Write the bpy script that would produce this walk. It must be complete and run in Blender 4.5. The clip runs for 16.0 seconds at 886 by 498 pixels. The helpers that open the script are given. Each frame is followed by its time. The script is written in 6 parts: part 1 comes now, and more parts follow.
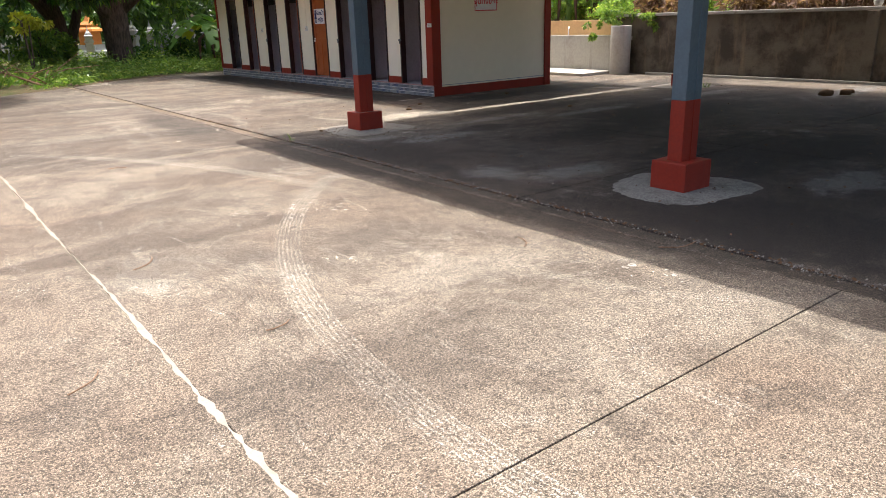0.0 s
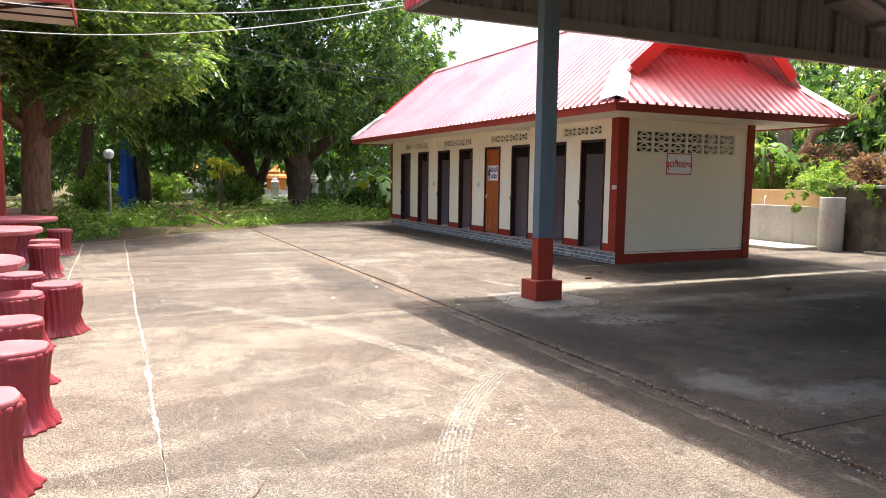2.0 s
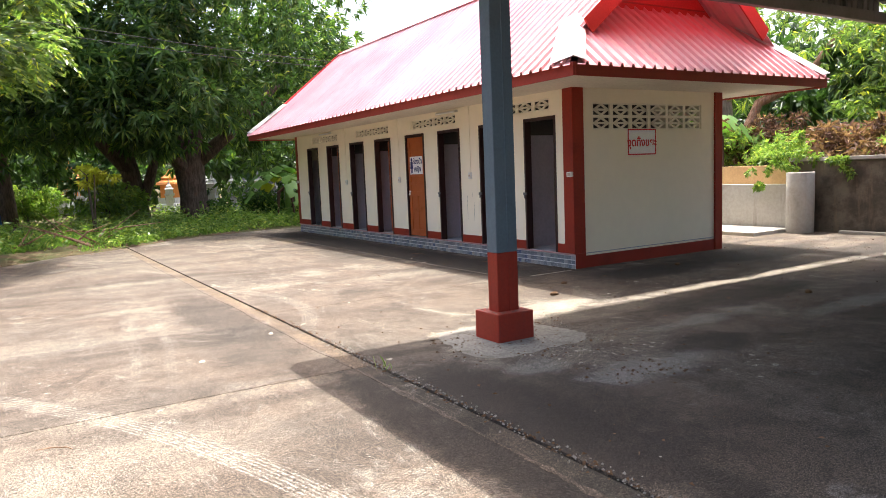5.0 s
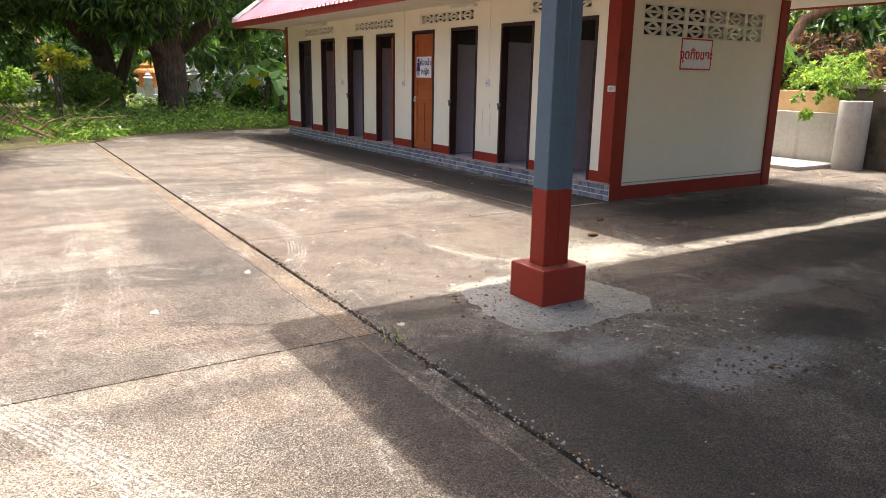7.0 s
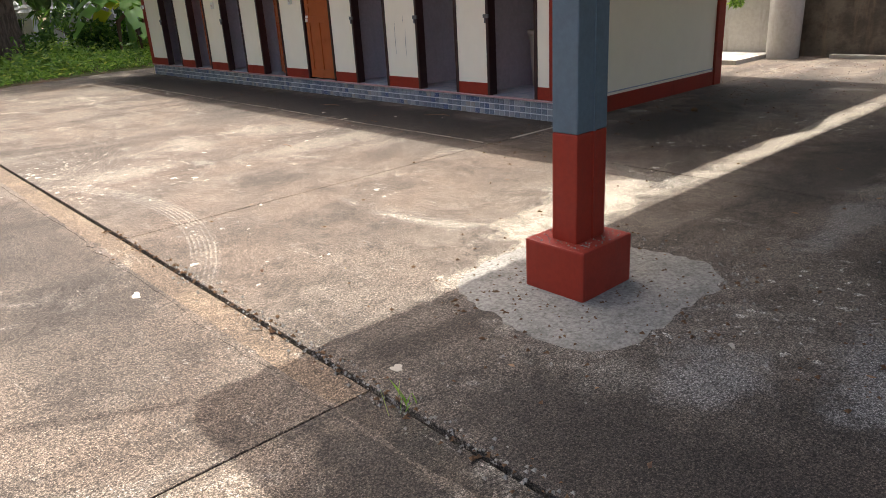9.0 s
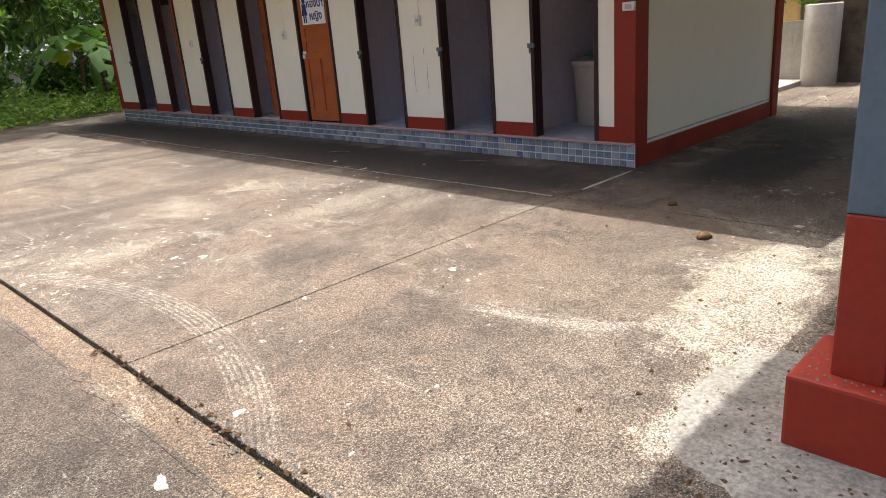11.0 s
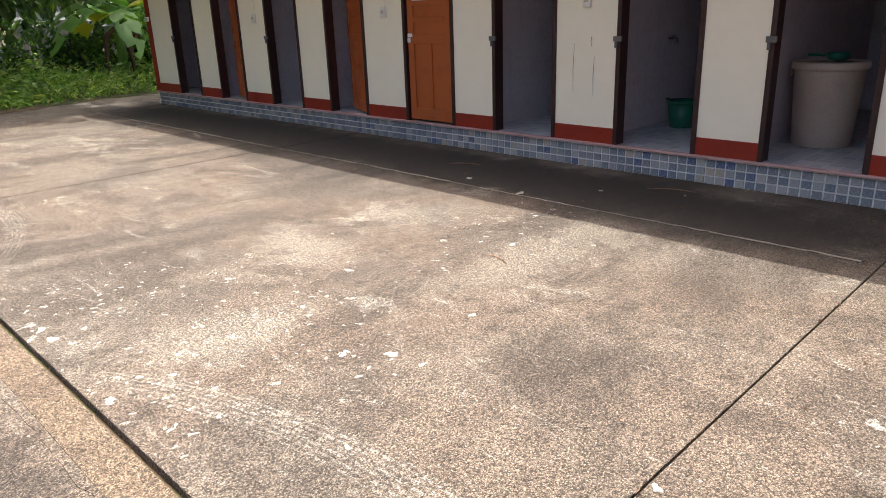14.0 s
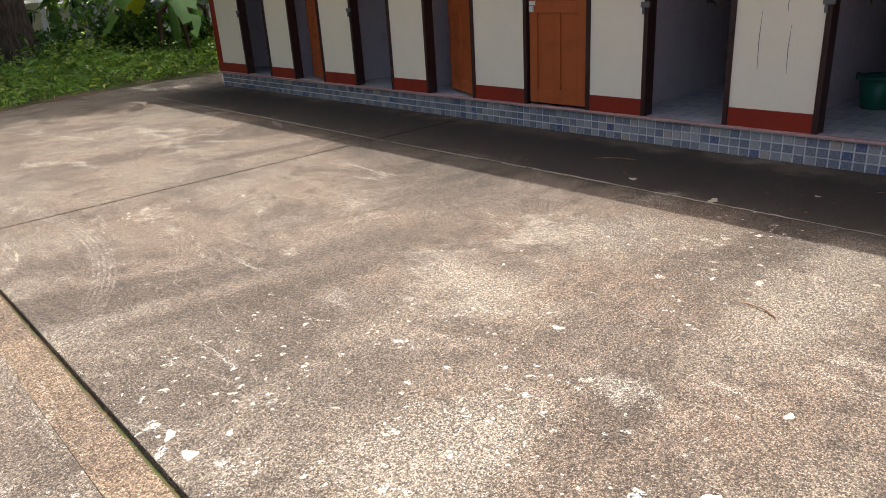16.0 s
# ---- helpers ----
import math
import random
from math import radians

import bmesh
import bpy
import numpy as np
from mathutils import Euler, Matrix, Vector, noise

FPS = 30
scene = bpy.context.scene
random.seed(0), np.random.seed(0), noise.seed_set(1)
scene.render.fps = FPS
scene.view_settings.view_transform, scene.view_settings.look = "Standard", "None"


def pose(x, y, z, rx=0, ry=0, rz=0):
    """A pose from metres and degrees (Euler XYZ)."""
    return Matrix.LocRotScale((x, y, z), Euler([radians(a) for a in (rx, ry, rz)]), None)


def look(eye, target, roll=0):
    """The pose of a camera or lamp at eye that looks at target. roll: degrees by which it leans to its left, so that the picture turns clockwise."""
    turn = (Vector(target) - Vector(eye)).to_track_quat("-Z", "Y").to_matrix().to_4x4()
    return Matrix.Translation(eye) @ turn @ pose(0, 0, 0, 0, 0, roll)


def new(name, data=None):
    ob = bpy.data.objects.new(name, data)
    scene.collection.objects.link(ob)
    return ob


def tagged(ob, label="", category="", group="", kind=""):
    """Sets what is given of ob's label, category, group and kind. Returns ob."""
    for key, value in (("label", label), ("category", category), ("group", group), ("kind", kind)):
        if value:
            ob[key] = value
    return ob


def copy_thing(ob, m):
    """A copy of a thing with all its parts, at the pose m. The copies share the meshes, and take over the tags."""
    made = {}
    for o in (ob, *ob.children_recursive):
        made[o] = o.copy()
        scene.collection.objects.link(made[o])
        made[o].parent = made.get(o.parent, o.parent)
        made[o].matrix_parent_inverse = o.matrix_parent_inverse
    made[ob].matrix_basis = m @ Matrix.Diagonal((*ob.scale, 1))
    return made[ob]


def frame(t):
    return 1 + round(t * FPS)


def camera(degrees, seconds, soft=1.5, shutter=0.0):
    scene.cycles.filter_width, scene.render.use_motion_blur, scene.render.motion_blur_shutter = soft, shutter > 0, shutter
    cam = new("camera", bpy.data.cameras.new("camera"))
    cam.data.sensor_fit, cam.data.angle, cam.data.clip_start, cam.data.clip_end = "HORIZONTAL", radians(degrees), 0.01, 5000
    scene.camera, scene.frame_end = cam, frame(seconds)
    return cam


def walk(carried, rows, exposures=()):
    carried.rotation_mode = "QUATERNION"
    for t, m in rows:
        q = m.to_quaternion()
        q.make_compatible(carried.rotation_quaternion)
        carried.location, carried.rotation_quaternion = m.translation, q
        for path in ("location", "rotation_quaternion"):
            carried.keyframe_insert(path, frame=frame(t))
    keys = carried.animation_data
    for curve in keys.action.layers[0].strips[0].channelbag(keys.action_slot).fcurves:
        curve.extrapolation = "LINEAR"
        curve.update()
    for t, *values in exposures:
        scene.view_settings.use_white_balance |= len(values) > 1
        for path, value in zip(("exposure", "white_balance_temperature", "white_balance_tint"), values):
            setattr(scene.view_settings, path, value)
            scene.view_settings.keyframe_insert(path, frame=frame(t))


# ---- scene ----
cam = camera(64.4, 16.0, soft=0.9)
PATH = [
    (0, (0.228, 0.546, 1.434), (1.38, 2.058, 0.814), -1.8),
    (0.5, (0.365, 0.881, 1.45), (1.507, 2.46, 1.002), -2.3),
    (0.6, (0.356, 0.952, 1.45), (1.498, 2.539, 1.027), -2.4),
    (1, (0.445, 1.248, 1.448), (1.558, 2.882, 1.147), -1.9),
    (1.5, (0.578, 1.573, 1.464), (1.591, 3.287, 1.266), 0.1),
    (1.8, (0.668, 1.821, 1.443), (1.573, 3.593, 1.247), 1.4),
    (2, (0.788, 1.995, 1.43), (1.633, 3.797, 1.233), 0.8),
    (2.1, (0.864, 2.078, 1.426), (1.694, 3.885, 1.221), 0.5),
    (2.5, (0.968, 2.388, 1.448), (1.848, 4.172, 1.245), 2.1),
    (3, (1.186, 2.727, 1.455), (2.082, 4.501, 1.232), 0.9),
    (3.5, (1.33, 3.137, 1.437), (2.224, 4.901, 1.139), 1.0),
    (4, (1.542, 3.503, 1.423), (2.443, 5.268, 1.154), -0.5),
    (4.5, (1.726, 3.903, 1.423), (2.663, 5.654, 1.187), -3.1),
    (4.7, (1.803, 4.085, 1.431), (2.827, 5.79, 1.217), -2.6),
    (6.8, (2.404, 5.499, 1.443), (3.466, 7.142, 1.027), -0.2),
    (7, (2.422, 5.68, 1.435), (3.467, 7.318, 0.96), 1.0),
    (7.5, (2.544, 6.093, 1.412), (3.563, 7.682, 0.753), 2.0),
    (8, (2.711, 6.456, 1.39), (3.733, 8.034, 0.709), -1.7),
    (8.2, (2.747, 6.605, 1.384), (3.816, 8.151, 0.7), -2.2),
    (10.3, (3.182, 8.146, 1.344), (4.516, 9.458, 0.637), -4.9),
    (10.5, (3.202, 8.286, 1.329), (4.516, 9.622, 0.63), -4.9),
    (11, (3.246, 8.651, 1.338), (4.574, 10.013, 0.723), -4.6),
    (11.5, (3.246, 8.986, 1.33), (4.553, 10.37, 0.717), -5.1),
    (12, (3.282, 9.375, 1.318), (4.541, 10.795, 0.688), -6.2),
    (12.5, (3.342, 9.781, 1.325), (4.606, 11.184, 0.666), -6.5),
    (13, (3.466, 10.185, 1.339), (4.795, 11.516, 0.66), -4.9),
    (13.5, (3.495, 10.561, 1.339), (4.842, 11.888, 0.687), -3.6),
    (14, (3.532, 10.886, 1.325), (4.864, 12.232, 0.681), -2.0),
    (14.5, (3.607, 11.199, 1.363), (4.907, 12.588, 0.745), -3.8),
    (15, (3.597, 11.567, 1.355), (4.873, 12.977, 0.736), -3.7),
    (15.5, (3.629, 11.871, 1.346), (4.878, 13.286, 0.686), -3.2),
    (16, (3.693, 12.213, 1.335), (4.932, 13.609, 0.618), -3.6),
]
walk(cam, [(t, look(eye, target, roll)) for t, eye, target, roll in PATH],
     exposures=[(0.0, 1.42), (1.0, 1.66), (2.5, 1.84), (4.5, 1.86), (7.0, 1.84), (7.5, 1.60), (11.0, 1.60), (13.0, 1.48), (15.0, 1.70), (16.0, 1.34)])

# ---- daylight ----
SUN = Vector((0.40, 0.80, 2.70)).normalized()
world = bpy.data.worlds.new("world")
scene.world = world
world.use_nodes = True
wn = world.node_tree.nodes
wn.clear()
sky = wn.new("ShaderNodeTexSky")
sky.sky_type = "NISHITA"
sky.sun_disc = False
sky.sun_elevation = math.asin(SUN.z)
sky.sun_rotation = math.atan2(SUN.x, SUN.y)
sky.dust_density = 7.0
sky.ozone_density = 1.0
bg = wn.new("ShaderNodeBackground")
bg.inputs["Strength"].default_value = 0.15
wout = wn.new("ShaderNodeOutputWorld")
world.node_tree.links.new(sky.outputs[0], bg.inputs[0])
world.node_tree.links.new(bg.outputs[0], wout.inputs[0])
sun_data = bpy.data.lights.new("sun", "SUN")
sun_data.energy = 2.85
sun_data.angle = radians(0.5)
sun_data.color = (1.0, 0.96, 0.90)
sun = new("sun", sun_data)
sun.matrix_world = look((0, 0, 40), Vector((0, 0, 40)) - SUN)


# ---- materials ----
class Mat:
    """A small wrapper round a node material with a Principled shader."""

    def __init__(self, name, rough=0.8, metal=0.0, spec=0.5):
        self.m = bpy.data.materials.new(name)
        self.m.use_nodes = True
        self.t = self.m.node_tree
        self.b = self.t.nodes["Principled BSDF"]
        self.b.inputs["Roughness"].default_value = rough
        self.b.inputs["Metallic"].default_value = metal
        self.b.inputs["Specular IOR Level"].default_value = spec
        self.co = self.t.nodes.new("ShaderNodeTexCoord").outputs["Object"]

    def put(self, sock, value):
        if isinstance(value, bpy.types.NodeSocket):
            self.t.links.new(value, sock)
        elif isinstance(value, tuple) and len(value) == 3 and sock.type == "RGBA":
            sock.default_value = (*value, 1.0)
        else:
            sock.default_value = value

    def scaled(self, sx, sy, sz, vec=None):
        n = self.t.nodes.new("ShaderNodeMapping")
        self.put(n.inputs["Vector"], vec or self.co)
        n.inputs["Scale"].default_value = (sx, sy, sz)
        return n.outputs[0]

    def noise(self, scale, detail=4.0, rough=0.55, vec=None, distort=0.0):
        n = self.t.nodes.new("ShaderNodeTexNoise")
        self.put(n.inputs["Vector"], vec or self.co)
        n.inputs["Scale"].default_value = scale
        n.inputs["Detail"].default_value = detail
        n.inputs["Roughness"].default_value = rough
        n.inputs["Distortion"].default_value = distort
        return n.outputs["Fac"]

    def cells(self, scale, out="Distance", vec=None, feature="F1"):
        n = self.t.nodes.new("ShaderNodeTexVoronoi")
        n.feature = feature
        self.put(n.inputs["Vector"], vec or self.co)
        n.inputs["Scale"].default_value = scale
        return n.outputs[out]

    def ramp(self, fac, lo, hi, a=0.0, b=1.0):
        n = self.t.nodes.new("ShaderNodeMapRange")
        n.interpolation_type = "SMOOTHSTEP"
        self.put(n.inputs["Value"], fac)
        for k, v in (("From Min", lo), ("From Max", hi), ("To Min", a), ("To Max", b)):
            n.inputs[k].default_value = v
        return n.outputs[0]

    def math(self, op, a, b=0.0):
        n = self.t.nodes.new("ShaderNodeMath")
        n.operation = op
        self.put(n.inputs[0], a)
        self.put(n.inputs[1], b)
        return n.outputs[0]

    def mix(self, fac, a, b, mode="MIX"):
        n = self.t.nodes.new("ShaderNodeMix")
        n.data_type = "RGBA"
        n.blend_type = mode
        self.put(n.inputs["Factor"], fac)
        self.put(n.inputs[6], a)
        self.put(n.inputs[7], b)
        return n.outputs[2]

    def rand(self):
        return self.t.nodes.new("ShaderNodeObjectInfo").outputs["Random"]

    def island(self):
        return self.t.nodes.new("ShaderNodeNewGeometry").outputs["Random Per Island"]

    def xyz(self, vec=None):
        n = self.t.nodes.new("ShaderNodeSeparateXYZ")
        self.put(n.inputs[0], vec or self.co)
        return n.outputs[0], n.outputs[1], n.outputs[2]

    def bump(self, height, strength=0.3, dist=0.01):
        n = self.t.nodes.new("ShaderNodeBump")
        n.inputs["Strength"].default_value = strength
        n.inputs["Distance"].default_value = dist
        self.put(n.inputs["Height"], height)
        self.t.links.new(n.outputs[0], self.b.inputs["Normal"])

    def done(self, colour, rough=None):
        self.put(self.b.inputs["Base Color"], colour)
        if rough is not None:
            self.put(self.b.inputs["Roughness"], rough)
        return self.m


def painted(name, colour, dirt=(0.25, 0.2, 0.15), amount=0.35, rough=0.6, scale=3.0, bump=0.12, spec=0.4, streak=True, mottle=0.06):
    """Paint with soft blotches, streaks of dirt that run down and a fine relief."""
    k = Mat(name, rough, 0.0, spec)
    n1 = k.ramp(k.noise(scale, 6, 0.65), 0.45, 0.8)
    n2 = k.ramp(k.noise(scale * 2, 5, 0.6, k.scaled(3, 3, 0.25)), 0.52, 0.85) if streak else k.ramp(k.noise(scale * 9, 4), 0.5, 0.8)
    fac = k.math("MULTIPLY", k.math("MAXIMUM", n1, n2), amount)
    tone = k.ramp(k.noise(scale * 14, 3), 0.3, 0.7, 1.0 - mottle, 1.0 + mottle)
    c = k.mix(fac, colour, dirt)
    c = k.mix(1.0, c, tone, "MULTIPLY")
    k.bump(k.noise(scale * 30, 5), bump, 0.004)
    return k.done(c, k.ramp(n1, 0, 1, rough, min(1.0, rough + 0.2)))


def concrete_mat(name, base, dark, warm, scale=1.0, marks=None):
    """Weathered exposed-aggregate concrete, with stains, pale scuffs, lichen spots and painted-in shade."""
    k = Mat(name, 0.9, 0.0, 0.3)
    big = k.noise(0.42 * scale, 5, 0.6, None, 0.6)
    mid = k.noise(1.7 * scale, 7, 0.7, None, 0.4)
    small = k.noise(7.0 * scale, 6, 0.72)
    speck = k.ramp(k.noise(80.0, 9, 0.85), 0.44, 0.57)
    stones = k.xyz(k.cells(185.0, "Color"))[0]
    grit = k.cells(185.0)
    fine = k.noise(190.0, 3, 0.75)
    grains = k.noise(85.0, 6, 0.85)
    c = k.mix(k.ramp(big, 0.38, 0.62), base, warm)
    c = k.mix(k.math("MULTIPLY", k.ramp(mid, 0.47, 0.62, 0.0, 0.75), k.ramp(speck, 0, 1, 1.0, 0.6)), c, dark)
    c = k.mix(k.ramp(small, 0.50, 0.64, 0.0, 0.5), c, dark)
    bands = k.noise(1.0, 5, 0.6, k.scaled(0.22, 0.75, 1.0), 1.2)
    c = k.mix(k.ramp(bands, 0.50, 0.62, 0.0, 0.8), c, dark)
    pale = k.ramp(k.noise(1.1, 8, 0.75, k.scaled(0.9, 0.6, 1.0), 0.8), 0.55, 0.68, 0.0, 0.8)
    c = k.mix(k.math("MULTIPLY", pale, k.ramp(speck, 0, 1, 0.25, 1.0)), c, (0.43, 0.395, 0.335))
    streaks = k.ramp(k.noise(2.2, 7, 0.8, k.scaled(2.6, 0.5, 1.0), 2.0), 0.57, 0.66, 0.0, 0.7)
    c = k.mix(k.math("MULTIPLY", streaks, speck), c, (0.46, 0.42, 0.36))
    if marks:
        here = lambda rows: [r for r in rows if marks(r[0], r[1])]
        x, y, z = k.xyz()
        wob = k.noise(26.0, 4, 0.7)
        total = None
        # tyre arcs: centre, radius, half width, side of the centre that is scuffed
        for cx, cy, r, w, ax, ay, reach, force in [r for r in ARCS if marks(r[0] + r[2] * r[4], r[1] + r[2] * r[5])]:
            dx, dy = k.math("SUBTRACT", x, cx), k.math("SUBTRACT", y, cy)
            d = k.math("SQRT", k.math("ADD", k.math("MULTIPLY", dx, dx), k.math("MULTIPLY", dy, dy)))
            off = k.math("SUBTRACT", d, r)
            band = k.ramp(k.math("ABSOLUTE", off), w * 0.75, w, 1.0, 0.0)
            tread = k.ramp(k.math("SINE", k.math("MULTIPLY", off, 230.0)), -0.25, 0.35, 0.15, 1.0)
            along = k.math("ADD", k.math("MULTIPLY", dx, ax), k.math("MULTIPLY", dy, ay))
            side = k.ramp(along, reach, reach + 0.5)
            one = k.math("MULTIPLY", k.math("MULTIPLY", band, tread), k.math("MULTIPLY", side, force))
            total = one if total is None else k.math("MAXIMUM", total, one)
        total = k.math("MULTIPLY", total, k.ramp(wob, 0.40, 0.58, 0.10, 0.75))
        c = k.mix(total, c, (0.45, 0.415, 0.355))
        # pale lichen and paint spots, gathered in patches
        warped = k.t.nodes.new("ShaderNodeVectorMath")
        warped.operation = "MULTIPLY_ADD"
        wc = k.t.nodes.new("ShaderNodeTexNoise")
        wc.inputs["Scale"].default_value = 9.0
        k.put(wc.inputs["Vector"], k.co)
        k.put(warped.inputs[0], wc.outputs["Color"])
        warped.inputs[1].default_value = (0.12, 0.12, 0.0)
        k.put(warped.inputs[2], k.co)
        spots = None
        for many, most in ((11.0, 0.29), (27.0, 0.34)):
            size = k.xyz(k.cells(many, "Color", warped.outputs[0]))[1]
            limit = k.math("MULTIPLY", k.math("POWER", size, 3.0), most)
            one = k.ramp(k.math("SUBTRACT", k.cells(many, "Distance", warped.outputs[0]), limit), -0.03, 0.03, 1.0, 0.0)
            spots = one if spots is None else k.math("MAXIMUM", spots, one)
        patch = k.ramp(k.noise(0.55, 3, 0.5, k.scaled(1, 1, 1)), 0.56, 0.66)
        lx, ly = k.math("MULTIPLY", k.math("SUBTRACT", x, 4.75), 1.1), k.math("MULTIPLY", k.math("SUBTRACT", y, 13.9), 0.9)
        near = k.ramp(k.math("SQRT", k.math("ADD", k.math("MULTIPLY", lx, lx), k.math("MULTIPLY", ly, ly))), 0.5, 1.3, 1.0, 0.0)
        patch = k.math("MAXIMUM", patch, near)
        ragged = k.ramp(k.noise(60, 4, 0.7), 0.36, 0.5)
        c = k.mix(k.math("MULTIPLY", k.math("MULTIPLY", spots, patch), ragged), c, (0.52, 0.49, 0.43))
        # single stains, scuffs and painted tree-shadow bands: centre, half sizes, strength, pale or dark
        rough_edge = k.math("MULTIPLY", k.math("SUBTRACT", k.noise(2.8, 9, 0.8), 0.5), 3.4)
        for cx, cy, rx, ry, force, light in here(STAINS_AND_SHADE):
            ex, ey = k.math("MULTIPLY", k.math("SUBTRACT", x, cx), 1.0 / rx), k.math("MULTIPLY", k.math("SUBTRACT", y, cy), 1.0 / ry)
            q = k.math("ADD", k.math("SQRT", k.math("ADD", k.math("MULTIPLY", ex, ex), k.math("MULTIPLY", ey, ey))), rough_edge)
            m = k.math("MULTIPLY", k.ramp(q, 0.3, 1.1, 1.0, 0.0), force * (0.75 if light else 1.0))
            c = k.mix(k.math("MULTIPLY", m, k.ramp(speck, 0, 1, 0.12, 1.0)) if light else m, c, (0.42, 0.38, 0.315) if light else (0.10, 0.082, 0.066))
        # mould, with roof shade painted into the slab colour
        for cx, cy, rx, ry, force in here(MOULD_AND_SHADE):
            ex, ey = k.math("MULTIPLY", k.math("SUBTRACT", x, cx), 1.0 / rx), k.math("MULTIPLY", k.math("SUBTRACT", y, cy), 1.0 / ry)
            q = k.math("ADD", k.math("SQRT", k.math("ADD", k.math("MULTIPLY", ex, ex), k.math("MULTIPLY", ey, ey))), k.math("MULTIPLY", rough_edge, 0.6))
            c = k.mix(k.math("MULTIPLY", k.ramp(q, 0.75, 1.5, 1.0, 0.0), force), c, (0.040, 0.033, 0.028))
        # scuffs and sand, with one strip of sunlight painted pale
        for rows, tint, force in ((SCUFFED, (0.30, 0.285, 0.265), 0.8), (SANDY_AND_SUNLIT, (0.50, 0.44, 0.35), 0.85)):
            for cx, cy, rx, ry in here(rows):
                ex, ey = k.math("MULTIPLY", k.math("SUBTRACT", x, cx), 1.0 / rx), k.math("MULTIPLY", k.math("SUBTRACT", y, cy), 1.0 / ry)
                q = k.math("ADD", k.math("SQRT", k.math("ADD", k.math("MULTIPLY", ex, ex), k.math("MULTIPLY", ey, ey))), rough_edge)
                c = k.mix(k.math("MULTIPLY", k.ramp(q, 0.4, 1.05, force, 0.0), k.ramp(speck, 0, 1, 0.35, 1.0)), c, tint)
    c = k.mix(1.0, c, k.ramp(grains, 0.42, 0.58, 0.68, 1.32), "MULTIPLY")
    c = k.mix(1.0, c, k.ramp(stones, 0.0, 1.0, 0.42, 1.58), "MULTIPLY")
    c = k.mix(1.0, c, k.ramp(grit, 0.15, 0.6, 1.1, 0.62), "MULTIPLY")
    c = k.mix(1.0, c, k.ramp(fine, 0.40, 0.60, 0.60, 1.40), "MULTIPLY")
    k.bump(k.math("SUBTRACT", k.math("MULTIPLY", grains, 0.5), grit), 0.6, 0.004)
    return k.done(c)


# wide thin dark rows from y 12 to 19 paint soft tree shadow
STAINS_AND_SHADE = [(2.66, 4.6, 0.75, 0.5, 0.6, 0), (1.6, 5.0, 1.1, 0.5, 0.5, 0), (1.9, 2.9, 1.3, 0.6, 0.45, 0), (2.7, 3.6, 1.1, 0.35, 0.5, 1), (3.1, 2.4, 0.9, 0.5, 0.35, 1),
          (5.8, 14.4, 0.35, 0.55, 0.75, 1), (4.85, 13.55, 0.5, 0.28, 0.75, 1), (6.7, 14.25, 0.5, 0.3, 0.5, 1), (6.6, 13.2, 1.0, 0.25, 0.4, 1), (5.73, 13.68, 0.28, 0.2, 0.6, 0),
          (6.05, 14.4, 0.18, 0.35, 0.5, 0), (5.7, 15.2, 0.7, 0.3, 0.6, 0), (4.85, 14.1, 0.5, 0.25, 0.65, 0), (5.3, 14.6, 0.5, 0.2, 0.5, 0), (6.7, 15.5, 0.5, 0.9, 0.6, 0), (6.0, 17.3, 1.2, 0.3, 0.4, 0),
          (4.45, 12.5, 0.22, 0.7, 0.5, 0), (5.2, 10.5, 0.5, 0.25, 0.35, 0), (4.7, 11.4, 0.4, 0.25, 0.5, 0), (5.82, 9.9, 0.3, 0.12, 0.5, 0), (6.9, 10.7, 0.7, 0.35, 0.4, 0),
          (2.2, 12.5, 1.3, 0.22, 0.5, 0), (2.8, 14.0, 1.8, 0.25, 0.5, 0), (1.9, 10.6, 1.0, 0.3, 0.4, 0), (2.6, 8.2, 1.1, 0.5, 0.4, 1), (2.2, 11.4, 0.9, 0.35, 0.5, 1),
          (3.95, 8.2, 0.2, 1.2, 0.55, 0), (3.92, 8.83, 0.09, 0.07, 0.6, 1), (3.96, 8.44, 0.1, 0.08, 0.6, 1), (3.96, 8.04, 0.1, 0.09, 0.6, 1), (3.95, 7.72, 0.1, 0.08, 0.6, 1),
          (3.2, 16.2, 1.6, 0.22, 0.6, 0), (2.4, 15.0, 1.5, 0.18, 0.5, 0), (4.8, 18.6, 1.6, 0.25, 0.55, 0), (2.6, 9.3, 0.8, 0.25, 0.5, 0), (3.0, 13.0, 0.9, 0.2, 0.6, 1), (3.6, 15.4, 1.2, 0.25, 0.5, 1)]
